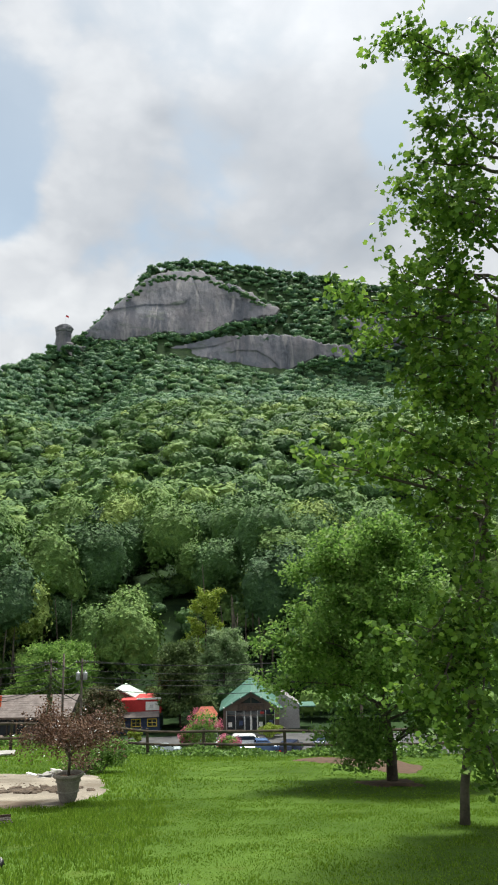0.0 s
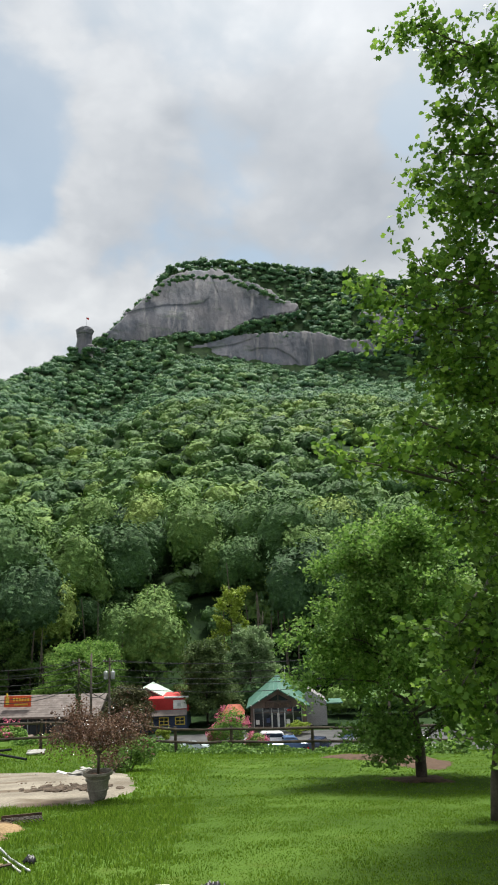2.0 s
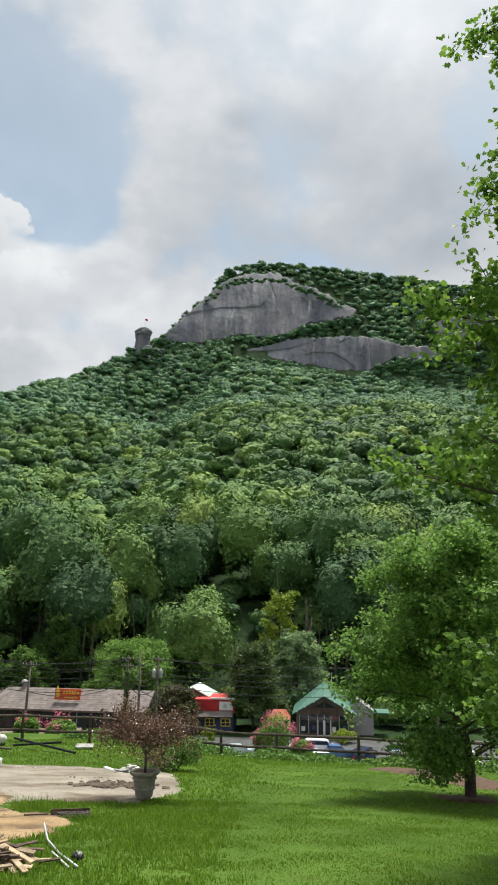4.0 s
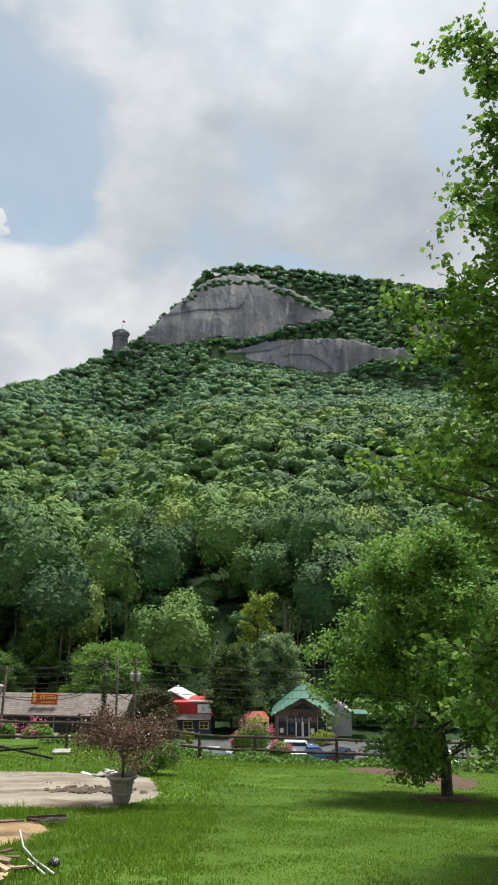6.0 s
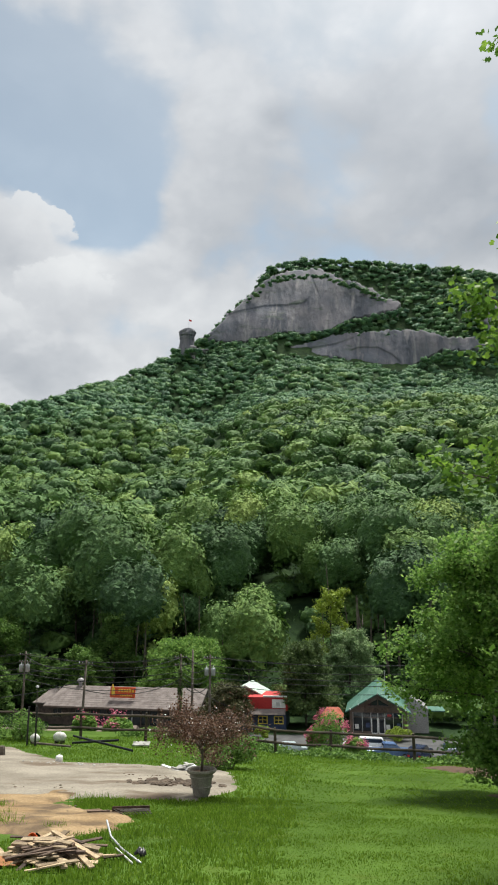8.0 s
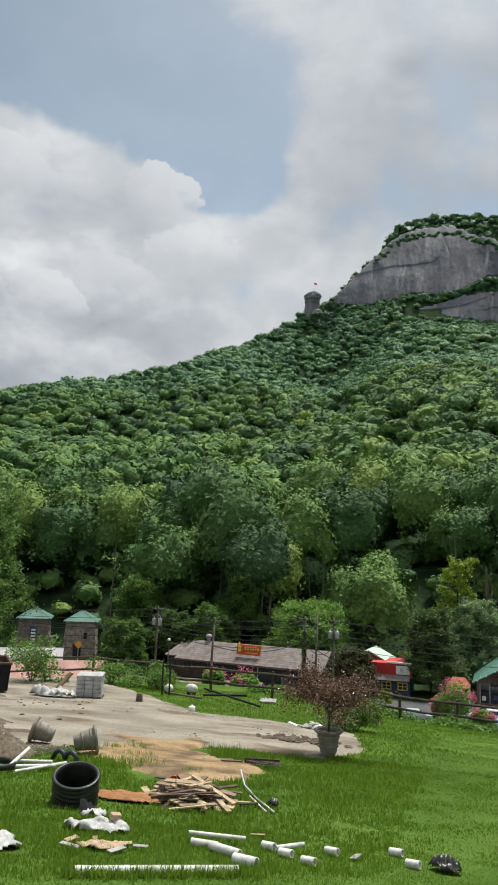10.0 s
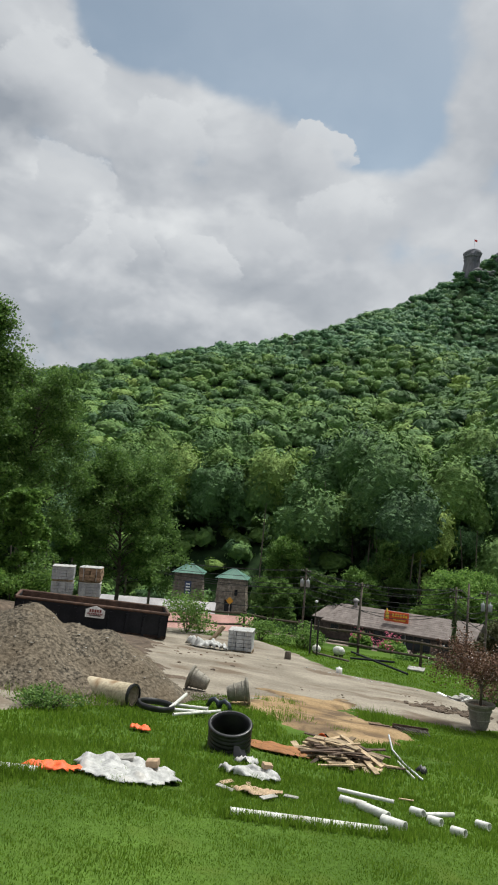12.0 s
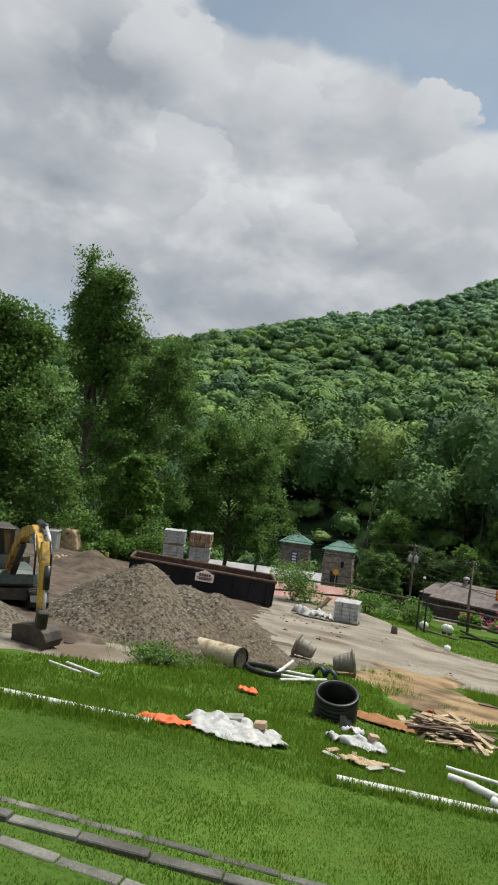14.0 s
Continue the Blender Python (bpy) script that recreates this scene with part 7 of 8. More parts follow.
steel_grate()
tagged(part("bent_rod", tube([lying(-4.25, 12.3, 0.25), lying(-4.1, 12.1, 0.05), lying(-3.6, 11.2, 0.04), lying(-3.05, 10.35, 0.03)], 0.016, 8), M["galv"], smooth=True), "thin bent metal rod lying on the lawn", "rod")
tagged(part("bent_rod", tube([lying(-3.7, 11.2, 0.05), lying(-3.15, 10.3, 0.03)], 0.014, 8), M["pvc"], smooth=True), "thin white rod lying on the lawn", "rod")


def slab_heap():
    rng = random.Random(23)
    x, y = -6.2, 25.6
    root = thing("slab_heap", pose(x, y, land(x, y) + 0.05), "small heap of broken white slabs at the end of the drive", "rubble")
    part("board", box(1.1, 0.6, 0.04, (0, 0, 0), (4, 3, -12)), M["concrete"], root)
    for k in range(16):
        part("slab", box(rng.uniform(0.16, 0.38), rng.uniform(0.1, 0.2), 0.035, (rng.gauss(0, 0.28), rng.gauss(0, 0.15), 0.03 + 0.012 * k * rng.random()), (rng.uniform(-14, 14), rng.uniform(-14, 14), rng.uniform(-40, 40)), 0.006), M["concrete"] if k % 3 else M["white"], root)


slab_heap()


def clods(cx, cy, sx, sy, count, size, mat, label, seed, name="soil_clods", turn=0, flat=0.4):
    rng = random.Random(seed)
    bm = bmesh.new()
    for k in range(count):
        u, v = rng.gauss(0, 1), rng.gauss(0, 1)
        a = radians(turn)
        x, y = cx + u * sx * math.cos(a) - v * sy * math.sin(a), cy + u * sx * math.sin(a) + v * sy * math.cos(a)
        r = size * rng.uniform(0.4, 1.4)
        made = bmesh.ops.create_icosphere(bm, subdivisions=1, radius=r, matrix=pose(x, y, land(x, y) + 0.06 + r * 0.2, rng.uniform(0, 90), rng.uniform(0, 90), 0))
        for w in made["verts"]:
            w.co.z = land(x, y) + 0.05 + (w.co.z - land(x, y) - 0.05) * flat
            w.co.x += rng.uniform(-0.25, 0.25) * r
    return tagged(part(name, bm, mat), label, "rubble", kind="stuff")


clods(-5.7, 21.2, 0.5, 0.55, 110, 0.1, M["soil"], "broken dark clods of soil and roots on the drive", 31)
clods(-6.6, 23.0, 0.8, 0.5, 26, 0.03, M["mulch"], "scattered dark soil lumps on the drive", 32)
clods(-8.0, 18.6, 0.7, 0.35, 10, 0.03, M["soil"], "small stones and lumps along the drive edge", 33)
clods(-10.4, 26.9, 1.6, 0.25, 40, 0.045, M["concrete"], "pale stones along the grass verge", 34)
clods(-6.0, 14.8, 0.9, 0.3, 24, 0.03, M["soil"], "dark lumps on the sandy soil", 35, turn=-30)
clods(-29.0, 24.0, 1.3, 0.7, 60, 0.24, M["cardboard"], "heap of tan boulders in the yard", 36, "boulders", flat=0.9)
clods(-20, 15, 6, 3.4, 90, 0.08, M["soil"], "lumps of mud across the yard", 37)
clods(-16.5, 24.5, 1.8, 1.6, 40, 0.05, M["mulch"], "dark debris in front of the skip", 38)


def wooden_beam():
    ob = part("timber_beam", box(0.14, 0.22, 1.35, bevel=0.01), M["lumber"])
    ob.matrix_world = pose(-18.9, 28.4, land(-18.9, 28.4), -14, 38, 0)
    tagged(ob, "weathered timber beam leaning in the rubble", "beam")


wooden_beam()
tagged(part("white_jug", lathe([(0.02, 0), (0.12, 0.0), (0.13, 0.03), (0.13, 0.2), (0.11, 0.21), (0.04, 0.23), (0.035, 0.26), (0.02, 0.265)], 18), M["white"], smooth=True), "white plastic jug standing on the drive edge", "jug").matrix_world = pose(-11.9, 27.9, land(-11.9, 27.9) + 0.05)


def tank(x, y, r, L, label):
    root = thing("gas_tank", pose(x, y, land(x, y), 0, 0, -10), label, "tank", "white tanks on the verge")
    b = part("shell", lathe([(0.01, -L / 2), (r * 0.6, -L / 2 + 0.04), (r, -L / 2 + 0.18), (r, L / 2 - 0.18), (r * 0.6, L / 2 - 0.04), (0.01, L / 2)], 22), M["pvc"], root, smooth=True)
    b.matrix_basis = pose(0, 0, r + 0.08, 0, 90, 0)
    for u in (-0.25, 0.25):
        part("foot", box(0.08, r * 1.2, 0.14, (u * L, 0, 0)), M["steel_dark"], root)
    part("valve", box(0.06, 0.06, 0.05, (0, 0, 2 * r + 0.07), bevel=0.01), M["galv"], root)


tank(-15.1, 35.2, 0.22, 0.66, "white gas tank lying on the grassy verge")
tank(-16.0, 34.4, 0.2, 0.48, "small white tank among the weeds")
for x, y in ((-15.9, 33.4), (-15.6, 33.6)):
    tagged(part("steel_post", tube([lying(x, y, -0.2), lying(x, y, 1.75)], 0.045, 8), M["black_plastic"]), "slim black steel post standing in the grass", "post", "black posts on the verge")
for k, (a, b) in enumerate((((-14.4, 35.2, 0.35), (-10.4, 32.1, 0.1)), ((-14.1, 34.4, 0.12), (-11.5, 33.4, 0.4)), ((-15.9, 34.0, 0.1), (-13.6, 33.0, 0.12)))):
    tagged(part("metal_rail", tube([lying(*a), lying(*b)], 0.05, 8), M["bin"] if k < 2 else M["pole_wood"]), "dark metal rail lying in the weeds", "rail", "rails lying on the verge")
tagged(part("white_slab", box(0.8, 0.5, 0.06, bevel=0.01), M["concrete"]), "white slab lying in the grass", "slab").matrix_world = pose(-10.9, 34.9, land(-10.9, 34.9) + 0.12, 8, 0, 10)
tagged(part("stump", lathe([(0.16, -0.1), (0.14, 0.3), (0.11, 0.4), (0.02, 0.41)], 10), M["bark"]), "short weathered stump on the verge", "stump").matrix_world = pose(-15.0, 29.3, land(-15.0, 29.3))
leafy_bush("green_bush", -23.2, 33.0, 2.2, 3.0, M["bush"], "bright green bush at the end of the skip", 83, 0.12, 3600)
leafy_bush("green_bush", -17.6, 36.4, 1.5, 2.2, M["bush"], "bright green weedy bush by the rail fence", 84, 0.11, 2600)
leafy_bush("green_bush", -20.6, 36.6, 1.3, 2.6, M["bush"], "low green shrubs by the rail fence", 85, 0.11, 2400)
for k in range(9):
    leafy_bush("verge_shrub", -47.0 + k * 1.15, 33.0 + 0.55 * k + 1.2 * math.sin(k * 1.7), 1.6 + 0.5 * math.sin(k * 2.3), 3.2, M["bush"] if k % 3 else M["maple"], "wild green shrubs on the bank above the yard", 90 + k, 0.14, 1800, group="shrubs on the bank")


for k in range(9):
    leafy_bush("bank_shrub", -46.8 + k * 0.92 + 0.5 * math.sin(k * 2.1), 27.4 + 1.3 * k, 2.8 + 0.7 * math.sin(k * 1.9), 4.4, M["dark_leaf"] if k % 2 else M["bush"], "dense green shrub under the trees above the yard", 120 + k, 0.22, 1900, group="shrubs under the yard trees")


def crates():
    a = thing("wrapped_crate", pose(-41.6, 31.0, land(-41.6, 31.0), 0, 0, 42), "large tan sheet-covered stack at the yard edge", "crate")
    bm = box(2.3, 1.7, 1.5)
    bmesh.ops.subdivide_edges(bm, edges=bm.edges[:], cuts=4, use_grid_fill=True)
    for v in bm.verts:
        v.co.x *= 1 - 0.3 * (v.co.z / 1.5)
        v.co += Vector((0.06, 0.06, 0.1)) * noise.noise(v.co * 1.9) * min(1, v.co.z * 3)
    part("sheet", bm, M["lumber"], a, smooth=True)
    b = thing("metal_box", pose(-39.6, 28.0, land(-39.6, 28.0), 0, 0, 42), "grey galvanised metal box at the yard edge", "box")
    part("body", box(1.7, 1.2, 1.15, bevel=0.03), M["galv"], b)
    part("lid", box(1.8, 1.3, 0.06, (0, 0, 1.15)), M["galv"], b)
    tagged(part("yellow_can", lathe([(0.02, 0), (0.14, 0), (0.15, 0.5), (0.05, 0.62), (0.02, 0.62)], 12), M["sign_yellow"]), "yellow plastic can by the covered stack", "can").matrix_world = pose(-39.8, 33.4, land(-39.8, 33.4), 20, 30, 0)


crates()


def box_van():
    root = thing("van", pose(-38.4, 21.6, land(-38.4, 21.6) - 0.1, 0, 0, 125), "white work van parked behind the digger", "van")
    part("body", box(4.6, 1.9, 1.5, (0, 0, 0.45), bevel=0.1), PAINT["white"], root)
    part("cab_roof", box(2.6, 1.75, 0.5, (-0.8, 0, 1.9), bevel=0.12), PAINT["white"], root)
    part("windscreen", box(0.06, 1.5, 0.6, (2.28, 0, 1.3)), M["glass"], root)
    part("side_window", box(1.2, 0.05, 0.5, (1.2, -0.96, 1.3)), M["glass"], root)
    for x in (-1.5, 1.5):
        for s in (-1, 1):
            w = part("wheel", lathe([(0.02, -0.1), (0.3, -0.1), (0.34, 0), (0.3, 0.1), (0.02, 0.1)], 16), M["black_plastic"], root)
            w.matrix_basis = pose(x, s * 0.88, 0.34, 90, 0, 0)


box_van()


def digger():
    """A small tracked excavator with its arm folded down in front."""
    gx, gy = -13.1, 8.2
    z = land(gx, gy) + 0.1
    root = thing("excavator", pose(gx, gy, z, 0, 0, 0), "small yellow tracked excavator with its bucket on the ground", "excavator")
    head = math.degrees(math.atan2(6.4 - gy, -9.2 - gx))
    m = Matrix.Rotation(radians(head), 4, "Z") @ Matrix.Diagonal((1.1, 1.1, 0.74, 1))

    def put(name, bm, mat, parent=root, label="", smooth=False):
        bm.transform(m)
        return part(name, bm, mat, parent, label, smooth)

    for s in (-0.62, 0.62):
        pts = [(-0.85, 0.02), (0.85, 0.02), (1.02, 0.12), (1.06, 0.26), (0.98, 0.4), (0.8, 0.46), (-0.8, 0.46), (-0.98, 0.4), (-1.06, 0.26), (-1.02, 0.12)]
        bm = prism(pts, 0.32)
        bm.transform(Matrix.Translation((0, s - 0.16, 0)))
        track = put("track", bm, M["black_plastic"], label="black rubber crawler track")
        for k in range(13):
            put("track_pad", box(0.06, 0.34, 0.03, (-0.9 + k * 0.15, s, 0.455)), M["steel_dark"], track)
    put("undercarriage", box(1.2, 1.0, 0.3, (0, 0, 0.18)), M["steel_dark"])
    put("house", box(1.5, 1.25, 0.42, (-0.15, 0, 0.52), bevel=0.08), M["cab_grey"], label="grey-green lower house")
    put("counterweight", box(0.5, 1.3, 0.6, (-0.75, 0, 0.62), bevel=0.14), M["steel_dark"])
    cab = put("cab", box(0.95, 0.85, 0.42, (0.0, -0.27, 0.92), bevel=0.04), M["cab_grey"], label="dark grey operator cab")
    put("cab_roof", box(1.0, 0.9, 0.07, (0.0, -0.27, 1.98), bevel=0.03), M["steel_dark"], cab)
    for x in (-0.44, 0.44):
        for y in (-0.19, 0.59):
            put("cab_pillar", box(0.06, 0.06, 0.66, (x, y - 0.47, 1.33)), M["steel_dark"], cab)
    put("cab_glass", box(0.02, 0.74, 0.64, (0.45, -0.27, 1.34)), M["glass"], cab)
    put("cab_glass", box(0.84, 0.02, 0.64, (0, --0.27, 1.34)), M["glass"], cab)
    put("cab_glass", box(0.84, 0.02, 0.64, (0, 0.13, 1.34)), M["glass"], cab)
    put("seat", box(0.4, 0.45, 0.5, (-0.15, -0.27, 1.15), bevel=0.05), M["black_plastic"], cab)

    def arm(name, line, widths, thick, mat, label=""):
        """A plate-sided arm: a line in the plane of the boom with a depth at each point."""
        up, lo = [], []
        for k, (x, h) in enumerate(line):
            ax, az = line[max(0, k - 1)]
            bx, bz = line[min(len(line) - 1, k + 1)]
            n = Vector((-(bz - az), bx - ax)).normalized() * widths[k] / 2
            up.append((x + n.x, h + n.y))
            lo.append((x - n.x, h - n.y))
        bm = prism(up + lo[::-1], thick)
        bm.transform(Matrix.Translation((0, -thick / 2 + 0.12, 0)))
        bmesh.ops.bevel(bm, geom=bm.edges[:], offset=0.012, segments=1, affect="EDGES")
        return put(name, bm, mat, label=label)

    m = Matrix.Rotation(radians(head), 4, "Z") @ Matrix.Translation((1.38, 0, 0.16)) @ Matrix.Diagonal((1, 1, 0.77, 1))
    boom = arm("boom", [(-0.75, 0.75), (-0.1, 1.4), (0.75, 1.9), (1.65, 2.08), (2.2, 1.95), (2.75, 1.62)], [0.2, 0.22, 0.24, 0.25, 0.2, 0.16], 0.14, M["yellow"], "scuffed yellow boom")
    stick = arm("stick", [(2.6, 2.0), (2.74, 1.62), (2.83, 1.1), (2.92, 0.55)], [0.11, 0.19, 0.16, 0.12], 0.12, M["yellow"], "scuffed yellow dipper arm")
    put("boom_ram", tube([(1.4, 0.22, 2.24), (2.05, 0.22, 2.22)], 0.06, 12), M["black_plastic"], boom, smooth=True)
    put("ram_rod", tube([(2.05, 0.22, 2.22), (2.58, 0.2, 2.0)], 0.03, 10), M["galv"], boom, smooth=True)
    put("boom_ram", tube([(-0.2, 0.12, 0.75), (0.6, 0.12, 1.6)], 0.06, 12), M["black_plastic"], boom, smooth=True)
    put("bucket_ram", tube([(2.95, 0.14, 1.6), (3.0, 0.14, 1.15)], 0.05, 12), M["black_plastic"], stick, smooth=True)
    put("ram_rod", tube([(3.0, 0.14, 1.15), (3.06, 0.14, 0.62)], 0.024, 10), M["galv"], stick, smooth=True)
    for y in (0.0, 0.24):
        put("hose", tube([(1.9, y, 2.02), (2.3, y, 2.1), (2.6, y, 1.75), (2.66, y, 1.35)], 0.018, 6), M["black_plastic"], boom)
    put("link", box(0.18, 0.16, 0.4, (3.0, 0.12, 0.38), (0, 14, 0), 0.02), M["steel_dark"], stick, "dark steel bucket link")
    # the bucket is turned on its coupling so that its teeth point back past the machine
    m = m @ Matrix.Translation((2.92, 0.12, 0)) @ Matrix.Rotation(radians(42), 4, "Z") @ Matrix.Scale(0.8, 4) @ Matrix.Translation((-2.92, -0.12, 0))
    shell = [(2.5, 0.52), (2.8, 0.6), (3.05, 0.58), (3.22, 0.46), (3.3, 0.28), (3.24, 0.1), (3.04, 0.0), (2.78, 0.0), (2.52, 0.1)]
    inner = [(2.56, 0.16), (2.8, 0.06), (3.02, 0.06), (3.18, 0.14), (3.23, 0.28), (3.16, 0.42), (3.02, 0.52), (2.8, 0.54), (2.52, 0.46)]
    bm = prism(shell + inner, 0.44)
    bm.transform(Matrix.Translation((0, -0.1, 0)))
    bucket = put("bucket", bm, M["steel_dark"], label="worn muddy steel digging bucket")
    for y in (-0.12, 0.34):
        side = prism(shell, 0.03)
        side.transform(Matrix.Translation((0, y, 0)))
        put("bucket_side", side, M["steel_dark"], bucket)
    for k in range(5):
        put("tooth", box(0.15, 0.05, 0.045, (2.45, -0.06 + k * 0.1, 0.1), (0, 18, 0), 0.01), M["galv"], bucket)


digger()


# ---- rail fence along the lawn's edge ----
def rail_fence():
    line = [(9.5, 33.6), (5.6, 35.2), (1.73, 37.0), (-2.34, 39.6), (-5.2, 39.8), (-8.4, 38.6), (-11.55, 37.6), (-15.0, 37.6), (-18.8, 37.8), (-22.7, 38.2), (-26.4, 38.8), (-30.2, 40.2), (-34.0, 42.2), (-38.0, 44.4), (-42.0, 46.0)]
    root = thing("rail_fence", pose(0, 0, 0), "weathered dark post-and-rail fence at the lawn's edge", "fence")
    rng = random.Random(9)
    tops = []
    for x, y in line:
        z = land(x, y)
        h = 1.25 if x > -6 else 1.4
        tops.append((Vector((x, y, z)), h))
        part("post", tube([(x, y, z - 0.3), (x + rng.uniform(-0.04, 0.04), y, z + h)], [0.085, 0.07], 8), M["rail_wood"], root)
    for (a, ha), (b, hb) in zip(tops, tops[1:]):
        for share in (0.9, 0.42):
            p, q = a + Vector((0, -0.09, ha * share)), b + Vector((0, -0.09, hb * share))
            mid_p = p.lerp(q, 0.5) + Vector((0, 0, -0.05 + rng.uniform(-0.03, 0.03)))
            part("rail", tube([p, mid_p, q], [0.07, 0.06, 0.065], 7), M["rail_wood"], root)


rail_fence()


# ---- old concrete edging by the eye ----
def kerb(a, b, width, height, pieces, label, seed, sink=0.0):
    rng = random.Random(seed)
    root = thing("concrete_edging", pose(0, 0, 0), label, "edging", "concrete edgings in the lawn")
    a, b = Vector(a), Vector(b)
    turn = math.degrees(math.atan2(b.y - a.y, b.x - a.x))
    step = (b - a) / pieces
    for k in range(pieces):
        c = a + step * (k + 0.5)
        z = land(c.x, c.y) - 0.12 + height
        part("block", box(step.length - 0.008, width, 0.2, (c.x, c.y, z - 0.08 + rng.uniform(-0.006, 0.006)), (rng.uniform(-1.5, 1.5), rng.uniform(-1, 1) + 2.5, turn + rng.uniform(-0.7, 0.7)), 0.007), M["edging"], root)


kerb((-5.4, 2.26), (-1.9, 4.36), 0.07, 0.012, 9, "flush line of worn concrete edging blocks in the grass", 3)
kerb((-5.2, 2.06), (-2.0, 3.95), 0.095, 0.036, 8, "raised row of grey concrete edging blocks", 4)
kerb((-4.9, 2.05), (-2.3, 3.2), 0.1, 0.014, 7, "sunken line of pale concrete edging blocks", 5)


# ---- grass ----
def mown(x, y):
    """True on the mown lawn; elsewhere the grass is left long."""
    edge = 6.3 + (x + 3.7) * 0.72
    soft = 0.5 * noise.noise((x * 1.7, y * 1.7, 12))
    return y < edge - 0.15 + soft * 0.4 or x + soft * 2 > -1.2 + (y - 8.6) * -0.06 and y < 33


def bare(x, y):
    return any(inside(p, x, y) for p in (DRIVE, SAND)) or math.hypot(x + 10.6, y - 10.8) < 2.3 or x < -9.5 and y > 5.5 and inside([(-9.6, 6.4), (-9.8, 11), (-11, 15), (-44, 32), (-44, 18), (-26, 6)], x, y)


def grass_blades(seed, count, r0, r1, az0, az1, size, wide, label, name):
    rng = np.random.default_rng(seed)
    r = np.sqrt(rng.uniform(r0 * r0, r1 * r1, count))
    az = np.radians(rng.uniform(az0, az1, count))
    out = []
    for rr, a in zip(r, az):
        x, y = rr * math.sin(a), rr * math.cos(a)
        if bare(x, y):
            continue
        clump = 0.55 + 0.8 * noise.noise((x * 1.3, y * 1.3, 4)) + 0.45 * noise.noise((x * 4.5, y * 4.5, 6))
        short = mown(x, y)
        h = size * (0.2 if short else 0.52) * max(0.3, clump + 0.35) * rng.uniform(0.6, 1.4)
        if not short and clump < 0.1 and rng.random() < 0.5:
            continue
        z = land(x, y)
        t = rng.uniform(0, 6.28)
        lean = h * (0.5 if short else 0.42) * rng.uniform(0.2, 1.3)
        d = rng.uniform(0, 6.28)
        w = wide * rng.uniform(0.7, 1.3)
        out.append(((x - w * math.cos(t), y - w * math.sin(t), z - 0.01), (x + w * math.cos(t), y + w * math.sin(t), z - 0.01), (x + lean * math.cos(d), y + lean * math.sin(d), z + h)))
    return tagged(polys(name, np.array(out).reshape(-1, 3), 3, M["grass"]), label, "grass", kind="stuff")


grass_blades(71, 130000, 3.2, 9.5, -62, 2, 0.11, 0.0055, "lush green grass close by, mown and unmown", "near_grass")
grass_blades(74, 16000, 7.4, 9.5, 2, 22, 0.11, 0.0065, "mown green lawn close by", "lawn_edge_grass")
grass_blades(72, 165000, 9.3, 19, -60, 22, 0.115, 0.011, "lush green grass across the lawn", "lawn_grass")
grass_blades(73, 80000, 18.5, 42, -40, 16, 0.14, 0.021, "green grass towards the far edge of the lawn", "far_grass")


def tufts(seed, spots, label, name):
    """Taller tufts: each spot is a place, a spread, a number of blades and a height."""
    rng = np.random.default_rng(seed)
    out = []
    for x0, y0, spread, count, high in spots:
        for k in range(count):
            x, y = x0 + rng.normal() * spread, y0 + rng.normal() * spread
            z, h, t, d = land(x, y), high * rng.uniform(0.5, 1.2), rng.uniform(0, 6.28), rng.uniform(0, 6.28)
            w, lean = 0.007, high * rng.uniform(0.1, 0.6)
            out.append(((x - w * math.cos(t), y - w * math.sin(t), z), (x + w * math.cos(t), y + w * math.sin(t), z), (x + lean * math.cos(d), y + lean * math.sin(d), z + h)))
    return tagged(polys(name, np.array(out).reshape(-1, 3), 3, M["grass"]), label, "grass", kind="stuff")


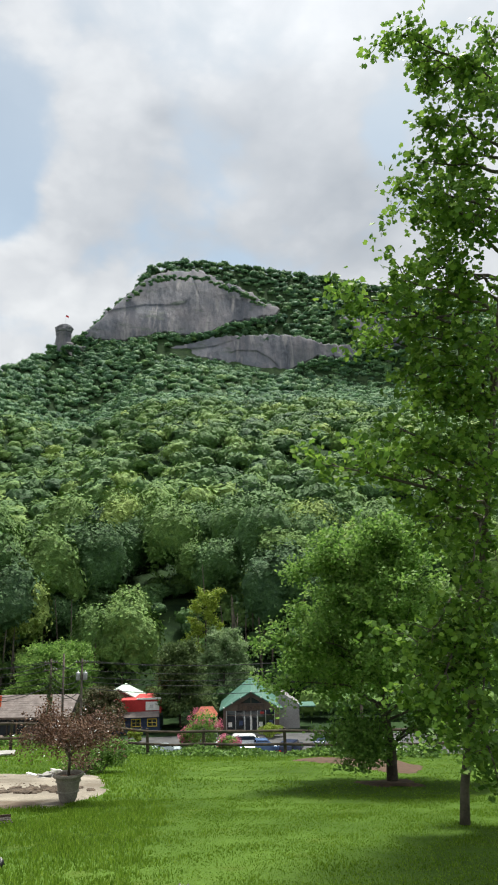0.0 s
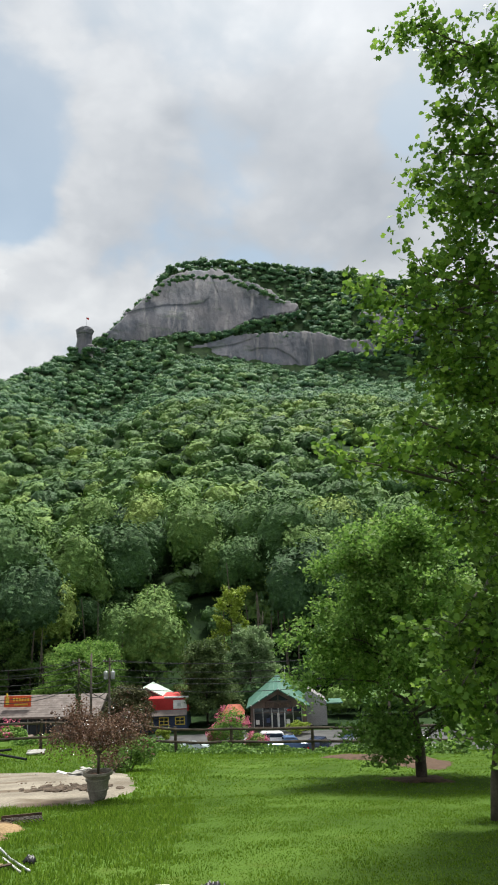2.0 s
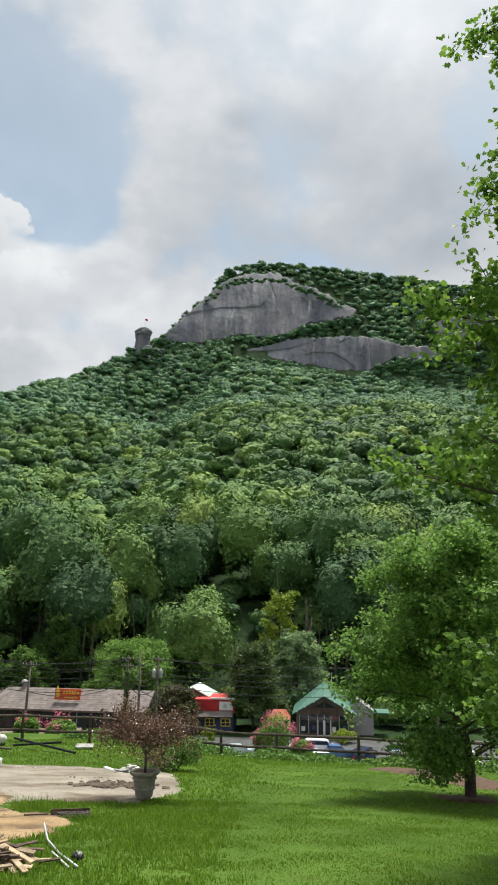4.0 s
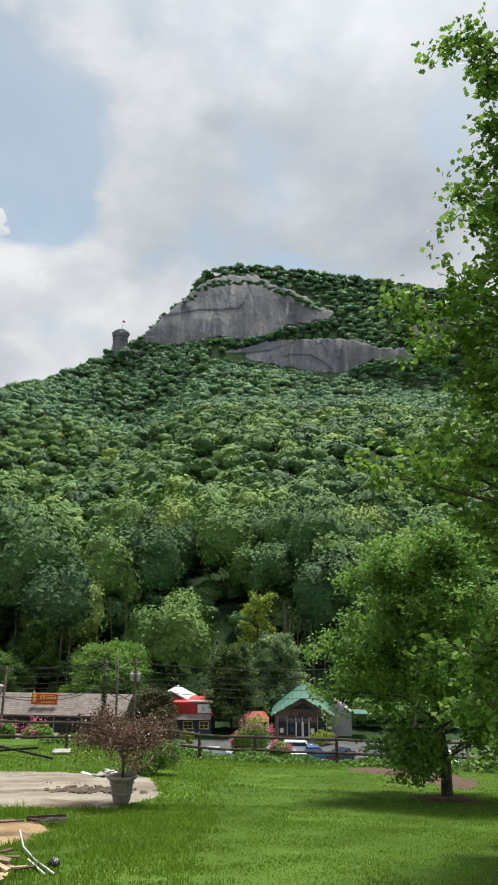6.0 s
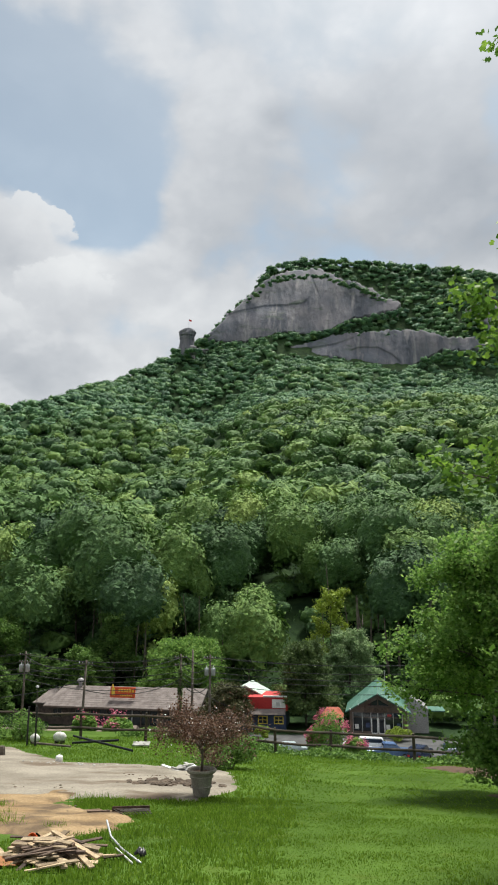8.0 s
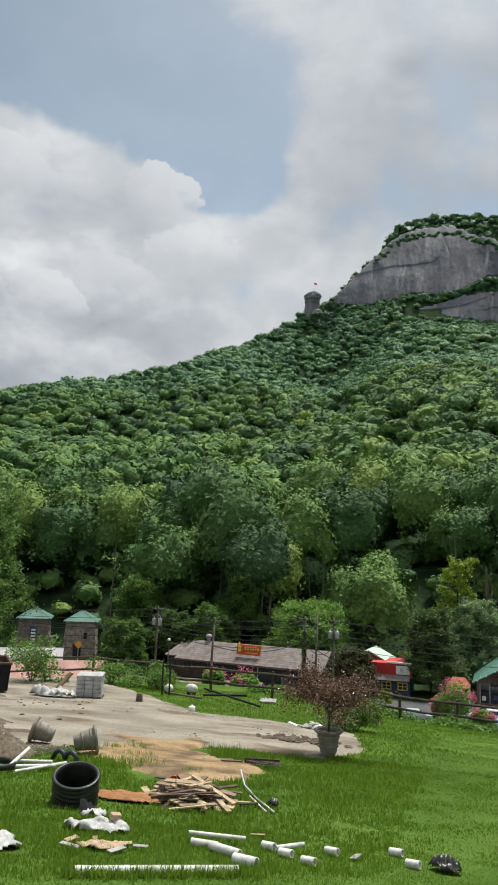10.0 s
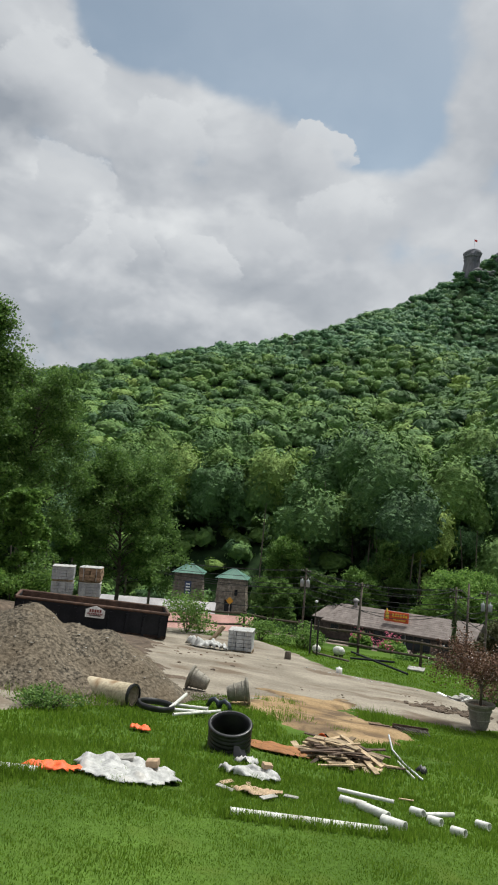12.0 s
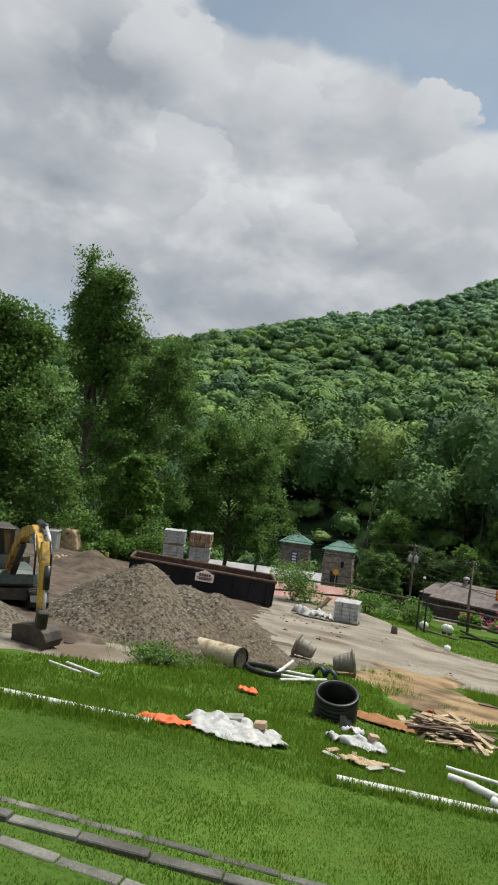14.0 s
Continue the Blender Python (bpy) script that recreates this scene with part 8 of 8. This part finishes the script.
tufts(75, [(-7.0 + 0.16 * k + 0.05 * math.sin(9 * k), 4.06 + 0.148 * k, 0.08, 150, 0.15) for k in range(10)] + [(-3.68 + 0.14 * k, 6.16 + 0.105 * k, 0.06, 110, 0.11) for k in range(11)]
      + [(-7.49, 14.88, 0.14, 160, 0.2), (-6.28, 12.62, 0.22, 260, 0.2), (-7.86, 14.4, 0.12, 120, 0.2), (-6.1, 16.7, 0.25, 260, 0.2), (-5.5, 16.1, 0.25, 260, 0.2), (-5.27, 12.6, 0.12, 90, 0.16), (-6.9, 13.6, 0.18, 160, 0.18), (-6.9, 12.2, 0.3, 300, 0.2), (-8.9, 8.9, 0.4, 500, 0.24), (-8.5, 9.6, 0.3, 300, 0.2)],
      "tall tufts of grass along the pipes and the soil's edge", "grass_tufts")


def road_sign():
    x, y = -52.9, 84.8
    z = land(x, y)
    root = thing("road_sign", pose(x, y, z, 0, 0, 32), "yellow-orange diamond warning sign on a steel post", "road sign")
    h = -12.2 - z
    part("post", tube([(0, 0, -0.2), (0, 0, h + 0.4)], 0.04, 6), M["galv"], root)
    plate = box(0.75, 0.03, 0.75, (0, 0, -0.375))
    plate.transform(pose(0, -0.06, h, 0, 45, 0))
    part("plate", plate, M["sign_amber"], root, "amber diamond plate")


road_sign()


def litter():
    """Bits of board, card and plastic trodden into the grass beside the white sheet."""
    rng = random.Random(61)
    for x, y in ((-4.22, 6.98), (-4.12, 7.3), (-3.86, 7.36), (-3.75, 7.12), (-4.35, 7.22), (-3.62, 7.4), (-2.75, 8.72), (-1.55, 8.55)):
        w, d = rng.uniform(0.12, 0.3), rng.uniform(0.05, 0.11)
        ob = part("scrap", box(w, d, 0.014, bevel=0.003), M[rng.choice(("lumber_dark", "cardboard", "concrete", "lumber"))])
        ob.matrix_world = pose(x, y, land(x, y) + 0.035, rng.uniform(-14, 14), rng.uniform(-10, 10), rng.uniform(0, 180))
        tagged(ob, "broken scrap of board and card in the grass", "scrap", "scraps in the grass")


litter()


def verge_weeds():
    """Rank weeds along the far edge of the lawn, under the fence, in uneven drifts."""
    rng = np.random.default_rng(91)
    x = rng.uniform(-14, 8, 9000)
    y = np.array([edge_y(v) for v in x]) - 1.6 + rng.normal(scale=0.7, size=len(x))
    drift = np.array([0.5 + noise.noise((a * 0.35, b * 0.35, 2)) + 0.5 * noise.noise((a * 1.3, b * 1.3, 5)) for a, b in zip(x, y)])
    z = np.array([land(a, b) for a, b in zip(x, y)]) + rng.uniform(0.0, 1.0, len(x)) * 0.5 * np.clip(drift, 0.12, 1.1)
    tagged(polys("verge_weeds", leaf_cloud(rng, np.stack([x, y, z], axis=1), 0.17, CARD_LEAF), 4, M["bush"]), "rank green weeds along the fence at the lawn's edge", "weeds", kind="stuff")


verge_weeds()
